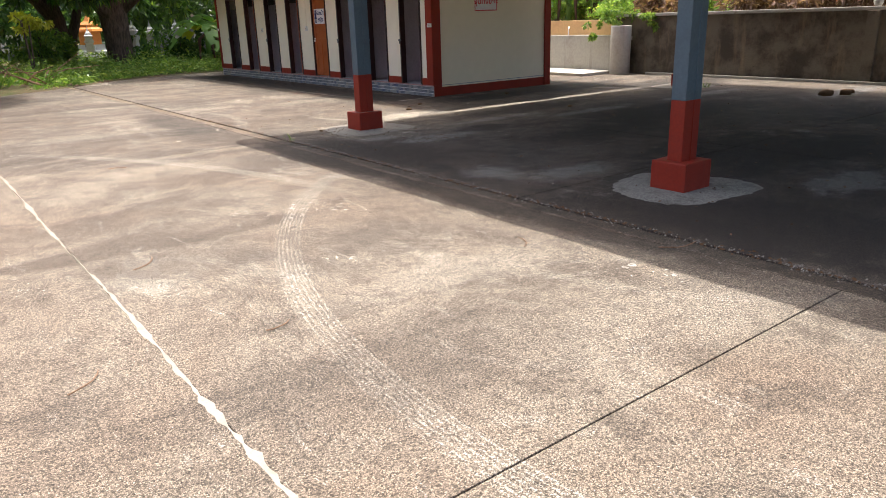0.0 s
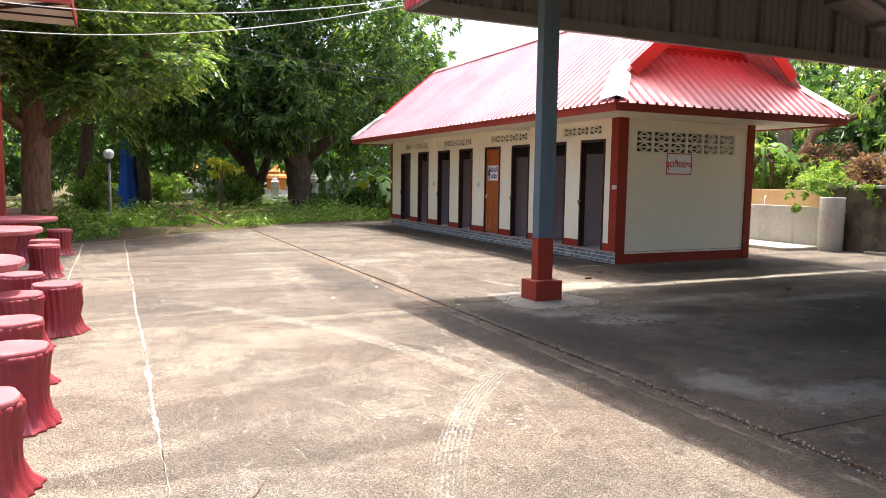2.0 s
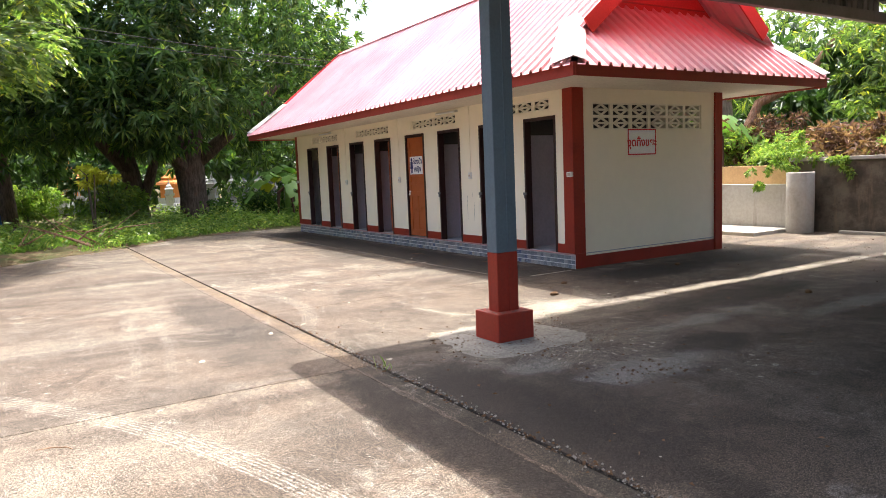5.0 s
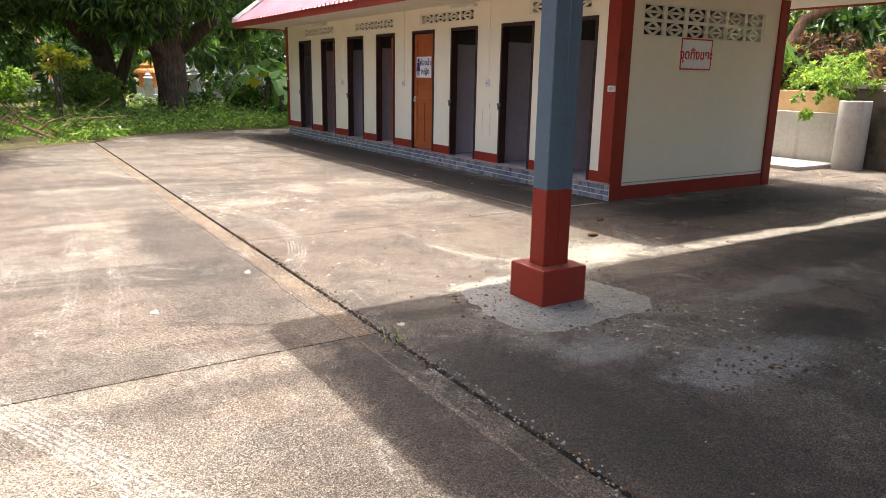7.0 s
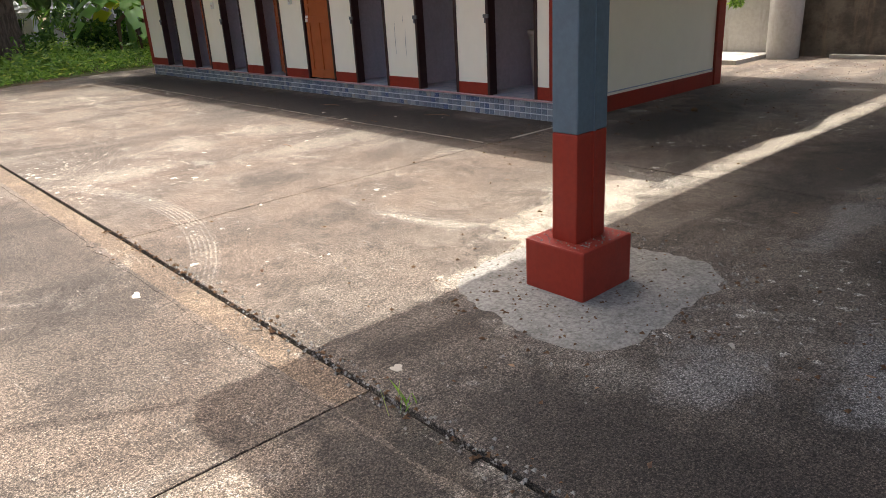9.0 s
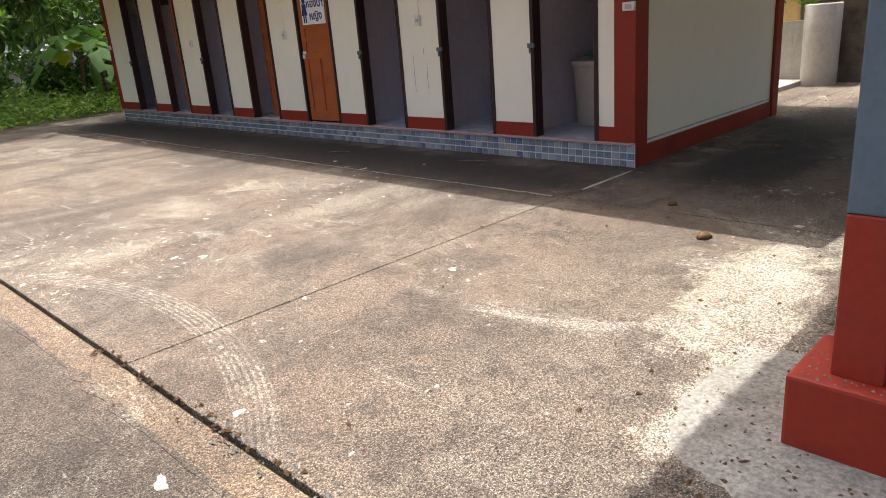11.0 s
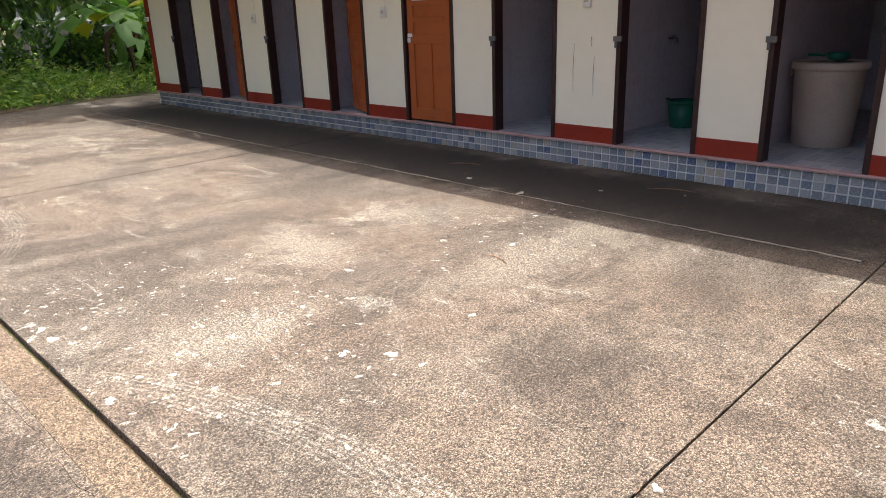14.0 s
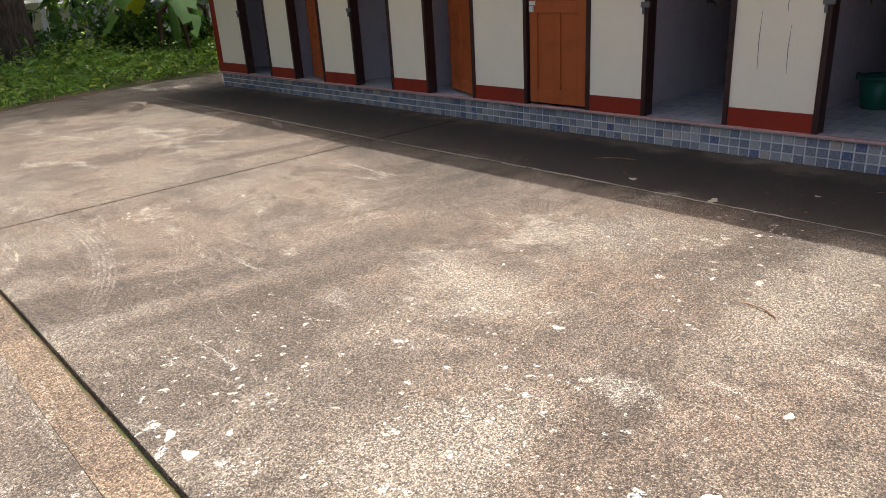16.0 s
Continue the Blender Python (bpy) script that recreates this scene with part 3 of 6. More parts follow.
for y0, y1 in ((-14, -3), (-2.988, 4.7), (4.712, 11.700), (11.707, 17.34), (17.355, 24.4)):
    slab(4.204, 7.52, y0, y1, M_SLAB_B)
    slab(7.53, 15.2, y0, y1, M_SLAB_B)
# long drain joint with a coarse screed strip beside it
part("screed_strip", boxes((4.032, 4.180, 9.11, 24.0, -0.1, -0.006)), M_STRIP, pavement, "brown exposed-gravel screed strip")
# south of y 9.1 the strip takes the copy with shade in its colour
part("screed_strip", boxes((4.032, 4.180, -14.0, 9.10, -0.1, -0.006)), M_STRIP_SHADE, pavement, "screed strip under the canopy's drip edge, coloured darker for its shade")
part("joint_bed", boxes((0.9, 4.3, -14, 24.2, -0.11, -0.035), (4.3, 15.2, -14, 24.4, -0.11, -0.035)), M_SOIL, pavement, "dark dirt in the slab joints")


def ragged_strip(name, x, y0, y1, w, material, parent, z=0.004, seed=1, step=0.12, label=""):
    """A thin uneven run of mortar along y."""
    rnd = random.Random(seed)
    bm = bmesh.new()
    rows = []
    n = int((y1 - y0) / step)
    for i in range(n + 1):
        y = y0 + i * (y1 - y0) / n
        k = w * (0.3 + 1.1 * rnd.random()) * (0.55 + 0.7 * abs(noise.noise(Vector((y * 2.1, 3.0 + seed, 0)))) * 2)
        if noise.noise(Vector((y * 0.8, seed, 0))) < -0.12:
            k *= 0.25
        c = x + 0.008 * math.sin(y * 1.7) + 0.012 * (rnd.random() - 0.5)
        rows.append([bm.verts.new((c - k / 2, y, z - 0.02)), bm.verts.new((c - k / 3, y, z)), bm.verts.new((c + k / 3, y, z)), bm.verts.new((c + k / 2, y, z - 0.02))])
    for a, b in zip(rows, rows[1:]):
        for i in range(3):
            bm.faces.new((a[i], a[i + 1], b[i + 1], b[i]))
    return part(name, bm, material, parent, label)


M_LINE = painted("worn_white_mortar", (0.29, 0.26, 0.215), (0.18, 0.15, 0.12), 0.7, 0.95, 5.0, 0.3, 0.3, False)
ragged_strip("mortar_line", 0.98, -13.5, 19.0, 0.042, M_LINE, pavement, 0.0015, 4, 0.05, label="worn white mortar line along a joint")
ragged_strip("mortar_line", 7.525, 11.8, 22.4, 0.018, M_LINE, pavement, 0.002, 15, 0.06, label="thin pale mortar line in a joint")
ragged_strip("mortar_line", 0.20, 10.5, 18.2, 0.06, M_LINE, pavement, seed=9, label="worn white mortar line")


def ragged_disc(cx, cy, rx, ry, z, seed, n=54, jag=0.13):
    rnd = random.Random(seed)
    bm = bmesh.new()
    outer, inner = [], []
    for i in range(n):
        a = 2 * math.pi * i / n
        k = 1 + jag * (rnd.random() - 0.5) + 0.07 * math.sin(3 * a + seed)
        k *= (abs(math.cos(a)) ** 3.2 + abs(math.sin(a)) ** 3.2) ** (-1 / 3.2)
        outer.append(bm.verts.new((cx + rx * k * math.cos(a), cy + ry * k * math.sin(a), 0.0005)))
        inner.append(bm.verts.new((cx + rx * k * 0.88 * math.cos(a), cy + ry * k * 0.88 * math.sin(a), z)))
    for i in range(n):
        j = (i + 1) % n
        bm.faces.new((outer[i], outer[j], inner[j], inner[i]))
    bm.faces.new(inner)
    return bm


ragged_strip("slab_lip", 4.012, -2.0, 23.9, 0.07, M_SLAB_B, pavement, 0.003, 12, 0.07)



def splat(cx, cy, r, seed):
    """A thin dried splash of lime with a ragged outline."""
    rnd = random.Random(seed)
    p = [rnd.uniform(0, 6.28) for _ in range(3)]
    bm = bmesh.new()
    n, tilt, thin = 16, rnd.uniform(0, 3.14), rnd.uniform(0.5, 0.95)
    rim = []
    for i in range(n):
        a = 2 * math.pi * i / n
        k = r * (1 + 0.28 * math.sin(2 * a + p[0]) + 0.2 * math.sin(3 * a + p[1]) + 0.14 * math.sin(5 * a + p[2]))
        u, v = k * math.cos(a), k * thin * math.sin(a)
        rim.append((cx + u * math.cos(tilt) - v * math.sin(tilt), cy + u * math.sin(tilt) + v * math.cos(tilt)))
    low = [bm.verts.new((x, y, -0.001)) for x, y in rim]
    top = [bm.verts.new((cx + (x - cx) * 0.9, cy + (y - cy) * 0.9, 0.0025)) for x, y in rim]
    for i in range(n):
        j = (i + 1) % n
        bm.faces.new((low[i], low[j], top[j], top[i]))
    bm.faces.new(top)
    return bm


M_LIME = painted("dried_lime", (0.37, 0.335, 0.28), (0.33, 0.29, 0.24), 0.6, 0.95, 14.0, 0.4, 0.2, False)
LIME = [(4.29, 14.13, 0.05), (4.29, 14.28, 0.045), (4.43, 14.14, 0.025), (5.69, 13.80, 0.035), (5.03, 13.67, 0.022), (5.19, 12.88, 0.045), (7.70, 14.76, 0.06), (7.57, 14.12, 0.06),
        (4.75, 14.0, 0.022), (4.39, 14.57, 0.03), (5.69, 12.89, 0.03), (5.14, 11.67, 0.032), (4.32, 13.03, 0.028), (4.36, 12.95, 0.026), (5.21, 12.72, 0.03), 
        (3.14, 10.09, 0.05), (3.91, 10.71, 0.06), (4.3, 10.9, 0.04), (5.35, 8.3, 0.03), (4.35, 9.15, 0.05)]
rnd = random.Random(41)
for cx, cy, sx, sy, many in ((4.6, 14.5, 0.22, 0.25, 26), (4.85, 13.6, 0.4, 0.3, 24), (5.8, 14.0, 0.5, 0.4, 14), (6.6, 13.3, 0.8, 0.5, 8), (4.4, 12.9, 0.15, 0.3, 6), (4.75, 10.5, 0.15, 0.15, 12), (5.4, 6.9, 0.9, 1.2, 10)):
    for _ in range(many):
        LIME.append((rnd.gauss(cx, sx), rnd.gauss(cy, sy), 0.006 + 0.018 * rnd.random() ** 2))
for i, (cx, cy, r) in enumerate(LIME):
    if abs(cx - 4.11) > 0.12:
        part("lime_spot", splat(cx, cy, r * 0.62, i), M_LIME, pavement)
smear = bmesh.new()
prev = None
for i in range(12):
    f = i / 11
    w = 0.020 * math.sin(math.pi * (0.12 + 0.86 * f)) * (1 + 0.3 * math.sin(9 * f))
    cur = [smear.verts.new((7.80 + 0.75 * f, 11.703 + o * w, 0.003 if o in (-0.8, 0.8) else -0.002)) for o in (-1, -0.8, 0.8, 1)]
    if prev:
        for k in range(3):
            smear.faces.new((prev[k], cur[k], cur[k + 1], prev[k + 1]))
    prev = cur
part("mortar_smear", smear, M_LIME, pavement, "pale mortar smeared into the joint")

# ---- toilet block ----
X0, X1, Y0, Y1 = 8.66, 11.87, 11.74, 22.65      # outer faces of the walls
FLOOR, TOP = 0.21, 2.53
DOORS = [12.46, 13.65, 14.96, 16.18, 17.53, 18.80, 20.15, 21.45]
DW, DTOP = 0.36, 2.18
block = thing("toilet_block", "cream toilet block with red pillars and faded red roof", "building", kind="structure")
bm = boxes((X0, X1 - 0.02, Y0 + 0.034, Y1 - 0.01, -0.05, FLOOR - 0.012), (X0, X0 + 0.1, Y0 + 0.002, Y0 + 0.034, -0.05, FLOOR - 0.012))
part("plinth", bm, M_GROUT, block, "plinth of the block")
part("stall_floor", boxes((X0 - 0.012, X1 - 0.1, Y0 + 0.02, Y1 - 0.02, FLOOR - 0.012, FLOOR)), M_FLOORTILE, block, "mottled grey tiled stall floor")
part("plinth_lip", boxes((X0 - 0.03, X0 + 0.02, Y0 + 0.004, Y1, FLOOR - 0.016, FLOOR + 0.004), bevel=0.004),
     painted("pink_cement_lip", (0.46, 0.29, 0.28), (0.3, 0.2, 0.18), 0.4, 0.7, 4.0), block, "pinkish cement lip")
# front wall: piers between the doors, lintel courses, and real gaps for the vent blocks
WT = 0.12
edges = [Y0 + 0.20] + [v for d in DOORS for v in (d - DW, d + DW)] + [Y1 - 0.12]
VENTS = [(12.23, 3), (14.72, 4), (17.26, 4), (19.87, 4)]
VZ0, VZ1 = 2.27, 2.435
for a, b in zip(edges[0::2], edges[1::2]):
    part("pier", boxes((X0, X0 + WT, a, b, FLOOR, DTOP)), M_CREAM, block)
    part("skirting", boxes((X0 - 0.008, X0 + 0.02, a, b, FLOOR + 0.004, FLOOR + 0.135), bevel=0.003), M_RED, block, "red painted skirting band")
part("lintel", boxes((X0, X0 + WT, edges[0], edges[-1], DTOP, VZ0)), M_CREAM, block)
part("top_course", boxes((X0, X0 + WT, edges[0], edges[-1], VZ1, TOP)), M_CREAM, block)
gaps = [edges[0]] + [v for y, n in VENTS for v in (y, y + n * 0.39)] + [edges[-1]]
for a, b in zip(gaps[0::2], gaps[1::2]):
    part("vent_pier", boxes((X0, X0 + WT, a, b, VZ0, VZ1)), M_CREAM, block)


def vent_block_mesh(w, h, d):
    """A pierced cement block: a frame, a saltire with a lozenge, seen from its face (local x width, y depth, z height)."""
    bm = boxes((0, w, 0, d, 0, 0.020), (0, w, 0, d, h - 0.020, h), (0, 0.030, 0, d, 0.020, h - 0.020), (w - 0.030, w, 0, d, 0.020, h - 0.020))
    for c in (w * 0.5,):
        rx, rz = w * 0.34, h * 0.40
        pts = [(-rx, 0), (0, rz), (rx, 0), (0, -rz)]
        segs = [(pts[i], pts[(i + 1) % 4]) for i in range(4)] + [((-rx * 0.95, 0), (rx * 0.95, 0))]
        segs += [((sx * w * 0.44, 0), (sx * rx * 0.95, 0)) for sx in (-1, 1)]
        for (ax, az), (bx, bz) in segs:
            t = 0.014
            u = Vector((bx - ax, 0, bz - az)).normalized()
            nrm = Vector((-u.z, 0, u.x)) * t
            A, B = Vector((c + ax, 0, h / 2 + az)), Vector((c + bx, 0, h / 2 + bz))
            q = []
            for y in (d * 0.12, d * 0.88):
                q.append([bm.verts.new(p + Vector((0, y, 0))) for p in (A + nrm, B + nrm, B - nrm, A - nrm)])
            f, g = q
            bm.faces.new(f)
            bm.faces.new(list(reversed(g)))
            for i in range(4):
                j = (i + 1) % 4
                bm.faces.new((f[j], f[i], g[i], g[j]))
    return bm


M_VENT = painted("cream_vent_block", (0.84, 0.79, 0.66), (0.45, 0.4, 0.3), 0.12, 0.8, 5.0)
vent_me = mesh_from("vent_block", vent_block_mesh(0.388, VZ1 - VZ0, 0.03), M_VENT)
vent_big = mesh_from("vent_block_tall", vent_block_mesh(0.388, 0.19, 0.03), M_VENT)


def vent(me, m):
    ob = new("vent_block", me)
    ob.parent = block
    ob.matrix_basis = m
    return ob


for y, n in VENTS:
    for i in range(n):
        vent(vent_me, pose(X0 + 0.015, y + i * 0.39 + 0.389, VZ0, 0, 0, -90))
# end wall facing the canopy, with two rows of pierced blocks
EV0, EV1, EZ0 = 9.06, 11.40, 1.95
part("end_wall", boxes((X0 + 0.12, X1 - 0.14, Y0 + 0.03, Y0 + 0.14, 0.0, EZ0), (X0 + 0.12, EV0, Y0 + 0.03, Y0 + 0.14, EZ0, EZ0 + 0.38),
                       (EV1, X1 - 0.14, Y0 + 0.03, Y0 + 0.14, EZ0, EZ0 + 0.38), (X0 + 0.12, X1 - 0.14, Y0 + 0.03, Y0 + 0.14, EZ0 + 0.38, TOP)), M_CREAM, block)
for r in range(2):
    for i in range(6):
        vent(vent_big, pose(EV0 + i * 0.39, Y0 + 0.045, EZ0 + r * 0.19))
part("end_skirting", boxes((X0 + 0.2, X1 - 0.18, Y0 + 0.006, Y0 + 0.03, -0.02, 0.17), bevel=0.004), M_RED, block, "red painted skirting band")
part("far_end_wall", boxes((X0 + 0.12, X1, Y1 - 0.12, Y1, 0.0, TOP)), M_CREAM, block)
BV = 1.95
part("back_wall", boxes((X1 - 0.12, X1, Y0 + 0.14, Y1 - 0.12, 0.0, BV), (X1 - 0.12, X1, Y0 + 0.14, Y1 - 0.12, BV + 0.38, TOP)), M_CREAM, block)
for d in DOORS:
    for r in range(2):
        for i in range(2):
            vent(vent_big, pose(X1 - 0.10, d - 0.1 + i * 0.39 + 0.0, BV + r * 0.19, 0, 0, -90))
backs = [Y0 + 0.14] + [v for d in DOORS for v in (d - 0.49, d + 0.29)] + [Y1 - 0.12]
for a, b in zip(backs[0::2], backs[1::2]):
    if b - a > 0.01:
        part("back_vent_pier", boxes((X1 - 0.12, X1, a, b, BV, BV + 0.38)), M_CREAM, block)
# added dark sheet that keeps the space behind the vents black
part("stall_dark_sheet", boxes((X0 + WT + 0.002, X1 - 0.125, Y0 + 0.145, Y1 - 0.125, TOP - 0.03, TOP - 0.012)), M_FRAME, block, "dark sheet added under the soffit to darken the stalls")
# corner pillars
for x0, x1, y0, y1, z0 in ((X0 - 0.012, X0 + 0.20, Y0 - 0.004, Y0 + 0.20, FLOOR + 0.004), (X1 - 0.16, X1 + 0.01, Y0 - 0.004, Y0 + 0.16, -0.03), (X0 - 0.012, X0 + 0.12, Y1 - 0.12, Y1 + 0.02, FLOOR + 0.004)):
    part("pillar", boxes((x0, x1, y0, y1, z0, TOP), bevel=0.006), M_RED, block, "brick-red painted corner pillar")
part("pillar_foot", boxes((X0 + 0.004, X0 + 0.2, Y0 - 0.004, Y0 + 0.033, -0.03, FLOOR + 0.004), bevel=0.004), M_RED, block, "red painted corner foot")
# dark tone in place of the gloom above the partitions
M_UNLIT_TOP = painted("unlit_partition_top", (0.10, 0.095, 0.09), (0.05, 0.045, 0.04), 0.5, 0.95, 2.0)
# stall partitions, their tops coloured dark for the unlit space behind the vents
for a, b in zip(DOORS, DOORS[1:]):
    part("partition", boxes((X0 + WT, X1 - 0.12, (a + b) / 2 - 0.04, (a + b) / 2 + 0.04, FLOOR, 1.95)), M_STALL, block)
    part("partition_top", boxes((X0 + WT, X1 - 0.12, (a + b) / 2 - 0.035, (a + b) / 2 + 0.035, 1.95, TOP - 0.035)), M_UNLIT_TOP, block, "upper partition coloured dark for the unlit space under the roof")
part("end_lining", boxes((X0 + WT, X1 - 0.12, Y0 + 0.14, Y0 + 0.15, FLOOR, 1.9)), M_STALL, block)
part("back_lining", boxes((X1 - 0.13, X1 - 0.12, Y0 + 0.15, Y1 - 0.12, FLOOR, 1.9)), M_STALL, block)
part("far_lining", boxes((X0 + WT, X1 - 0.13, Y1 - 0.13, Y1 - 0.12, FLOOR, 1.9)), M_STALL, block)


# roof: gable on hips, of ribbed sheet
EX0, EX1, EY0, EY1 = 7.68, 12.90, 10.62, 23.55
EZ, RX, RZ = 2.67, 10.29, 4.87
SL = (RZ - EZ) / (RX - EX0)
GN, GF = 11.12, 22.85          # ends of the upper gable roof
PITCH, RIB = 0.19, 0.045


def ribs(a, b):
    """Stations along an eave: position and height of the ribbed profile."""
    out, s = [], a
    while s < b:
        for f, hgt in ((0.0, 0.0), (0.66, 0.0), (0.76, RIB), (0.90, RIB)):
            if s + f * PITCH < b:
                out.append((s + f * PITCH, hgt))
        s += PITCH
    out.append((b, 0.0))
    return out


def slope_sheet(stations, eave, lift, top):
    bm = bmesh.new()
    prev = None
    for s, hgt in stations:
        u = max(0.0, top(s))
        p = [bm.verts.new(eave(s, k * u, hgt)) for k in (0.0, 1.0)]
        q = [bm.verts.new(eave(s, k * u, hgt - 0.004)) for k in (0.0, 1.0)]
        if prev:
            bm.faces.new((prev[0], p[0], p[1], prev[1]))
            bm.faces.new((prev[2], prev[3], q[1], q[0]))
            bm.faces.new((prev[0], prev[2], q[0], p[0]))
        prev = p + q
    bmesh.ops.recalc_face_normals(bm, faces=bm.faces)
    return bm


full = RX - EX0
side_top = lambda y: full if GN <= y <= GF else min(full, y - EY0, EY1 - y)
end_top = lambda x: min(1.2, x - EX0, EX1 - x)
roof_l = "ribbed red roof sheet, faded, with sky glare in its pink"
st = [s for s in ribs(EY0, EY1)]
st = sorted(st + [(GN - 0.001, 0.0), (GN, 0.0), (GF, 0.0), (GF + 0.001, 0.0)])
part("roof_sheet", slope_sheet(st, lambda s, u, h: (EX0 - 0.06 + u * (1 + 0.06 / full), s, EZ - 0.05 + u * (SL + 0.05 / full) + h), 0, side_top), M_ROOF, block, roof_l)
part("roof_sheet", slope_sheet(st, lambda s, u, h: (EX1 + 0.06 - u * (1 + 0.06 / full), s, EZ - 0.05 + u * (SL + 0.05 / full) + h), 0, side_top), M_ROOF, block, roof_l)
st = ribs(EX0, EX1)
part("roof_sheet", slope_sheet(st, lambda s, u, h: (s, EY0 - 0.06 + u, EZ - 0.05 + u * SL * 1.04 + h), 0, end_top), M_ROOF_END, block, roof_l)
part("roof_sheet", slope_sheet(st, lambda s, u, h: (s, EY1 + 0.06 - u, EZ - 0.05 + u * SL * 1.04 + h), 0, end_top), M_ROOF_END, block, roof_l)


def bar(bm, a, b, w, h, up=(0, 0, 1)):
    """A straight board from a to b, w across and h high."""
    a, b = Vector(a), Vector(b)
    d = (b - a).normalized()
    s = d.cross(Vector(up)).normalized() * w / 2
    n = s.cross(d).normalized() * h / 2
    ends = [[bm.verts.new(p + s * i + n * j) for i, j in ((-1, -1), (1, -1), (1, 1), (-1, 1))] for p in (a, b)]
    f, g = ends
    bm.faces.new(list(reversed(f)))
    bm.faces.new(g)
    for i in range(4):
        j = (i + 1) % 4
        bm.faces.new((f[i], f[j], g[j], g[i]))
    return bm


M_BARGE = painted("bright_red_bargeboard", (0.55, 0.06, 0.05), (0.4, 0.08, 0.07), 0.3, 0.5, 3.0)
for gy, wy, s in ((GN, EY0 + 1.17, 1), (GF, EY1 - 1.17, -1)):
    for side in (-1, 1):
        low = 0.70 if side < 0 else 0.84
        part("bargeboard", bar(bmesh.new(), (RX + side * (full - low), gy - s * 0.012, EZ + low * SL - 0.05), (RX - side * 0.02, gy - s * 0.012, RZ - 0.05), 0.22, 0.025, (0, 1, 0)), M_BARGE, block, "bright red bargeboard")
        ye = (EY0 - 0.03) if s > 0 else (EY1 + 0.03)
        foot, head = Vector((RX + side * (full + 0.035), ye, EZ - 0.02)), Vector((RX + side * (full - low - 0.05), (EY0 if s > 0 else EY1) + s * (low + 0.05), EZ + (low + 0.05) * SL + 0.05))
        cap = bmesh.new()
        # the 0.42 wing widens the flashing to stand in for the roof's glint
        wing_a, wing_b = Vector((0, s * 0.42, 0.0)), Vector((-side * 0.20, 0, 0.0))
        rows = [(foot, 1.0), (foot.lerp(head, 0.5), 0.9), (head, 0.75)]
        rings = []
        for p, f in rows:
            rings.append([cap.verts.new(p + wing_a * f + Vector((0, 0, 0.035))), cap.verts.new(p + Vector((0, 0, 0.075))), cap.verts.new(p + wing_b * f + Vector((0, 0, 0.035))),
                          cap.verts.new(p + wing_b * f + Vector((0, 0, 0.028))), cap.verts.new(p + Vector((0, 0, 0.066))), cap.verts.new(p + wing_a * f + Vector((0, 0, 0.028)))])
        for r0, r1 in zip(rings, rings[1:]):
            for i in range(6):
                j = (i + 1) % 6
                cap.faces.new((r0[i], r0[j], r1[j], r1[i]))
        cap.faces.new(rings[0])
        cap.faces.new(list(reversed(rings[-1])))
        bmesh.ops.recalc_face_normals(cap, faces=cap.faces)
        part("hip_cap", cap, M_CAP, block, "pale metal hip flashing, widened for the white glint beside it")
    bm = bmesh.new()
    z0 = EZ + 0.6
    tri = [(RX - full + 0.75, z0), (RX + full - 0.75, z0), (RX, RZ - 0.06)]
    f1 = [bm.verts.new((x, wy, z)) for x, z in tri]
    f2 = [bm.verts.new((x, wy + s * 0.04, z)) for x, z in tri]
    bm.faces.new(f1)
    bm.faces.new(list(reversed(f2)))
    for i in range(3):
        j = (i + 1) % 3
        bm.faces.new((f1[j], f1[i], f2[i], f2[j]))
    bmesh.ops.recalc_face_normals(bm, faces=bm.faces)
    part("gable_panel", bm, M_BARGE, block, "red boarded gable panel")
    for i in range(4):
        z = z0 + 0.5 + i * 0.3
        wd = (RZ - z) / SL - 0.1
        if wd > 0.1:
            part("board_joint", bar(bmesh.new(), (RX - wd, wy - s * 0.01, z), (RX + wd, wy - s * 0.01, z), 0.014, 0.02), M_FASCIA, block)
part("ridge_cap", bar(bar(bmesh.new(), (RX - 0.09, GN, RZ - 0.03), (RX - 0.09, GF, RZ - 0.03), 0.24, 0.012, (-0.6, 0, 1)), (RX + 0.09, GN, RZ - 0.03), (RX + 0.09, GF, RZ - 0.03), 0.24, 0.012, (0.6, 0, 1)), M_ROOF, block)
# fascia and soffit
FB, FT = 2.50, 2.66
part("fascia", boxes((EX0 - 0.012, EX0 + 0.012, EY0, EY1, FB, FT), bevel=0.003), M_FASCIA, block, "red fascia board")
part("fascia", boxes((EX1 - 0.012, EX1 + 0.012, EY0, EY1, FB, FT), bevel=0.003), M_FASCIA, block, "red fascia board")
part("fascia", boxes((EX0 + 0.012, EX1 - 0.012, EY0 - 0.012, EY0 + 0.012, FB, FT), bevel=0.003), M_FASCIA, block, "red fascia board")
part("fascia", boxes((EX0 + 0.012, EX1 - 0.012, EY1 - 0.012, EY1 + 0.012, FB, FT), bevel=0.003), M_FASCIA, block, "red fascia board")
part("soffit", boxes((EX0 + 0.012, EX1 - 0.012, EY0 + 0.012, EY1 - 0.012, TOP, TOP + 0.01)), M_SOFFIT, block, "cream flat soffit")

# ---- canopy ----
CX0, CX1, CY0, CY1, CB = 4.20, 14.4, -2.6, 10.58, 3.555
canopy = thing("canopy", "open steel canopy with ribbed sheet valance", "canopy", kind="structure")
CRX, CRZ = (CX0 + CX1) / 2, 5.3


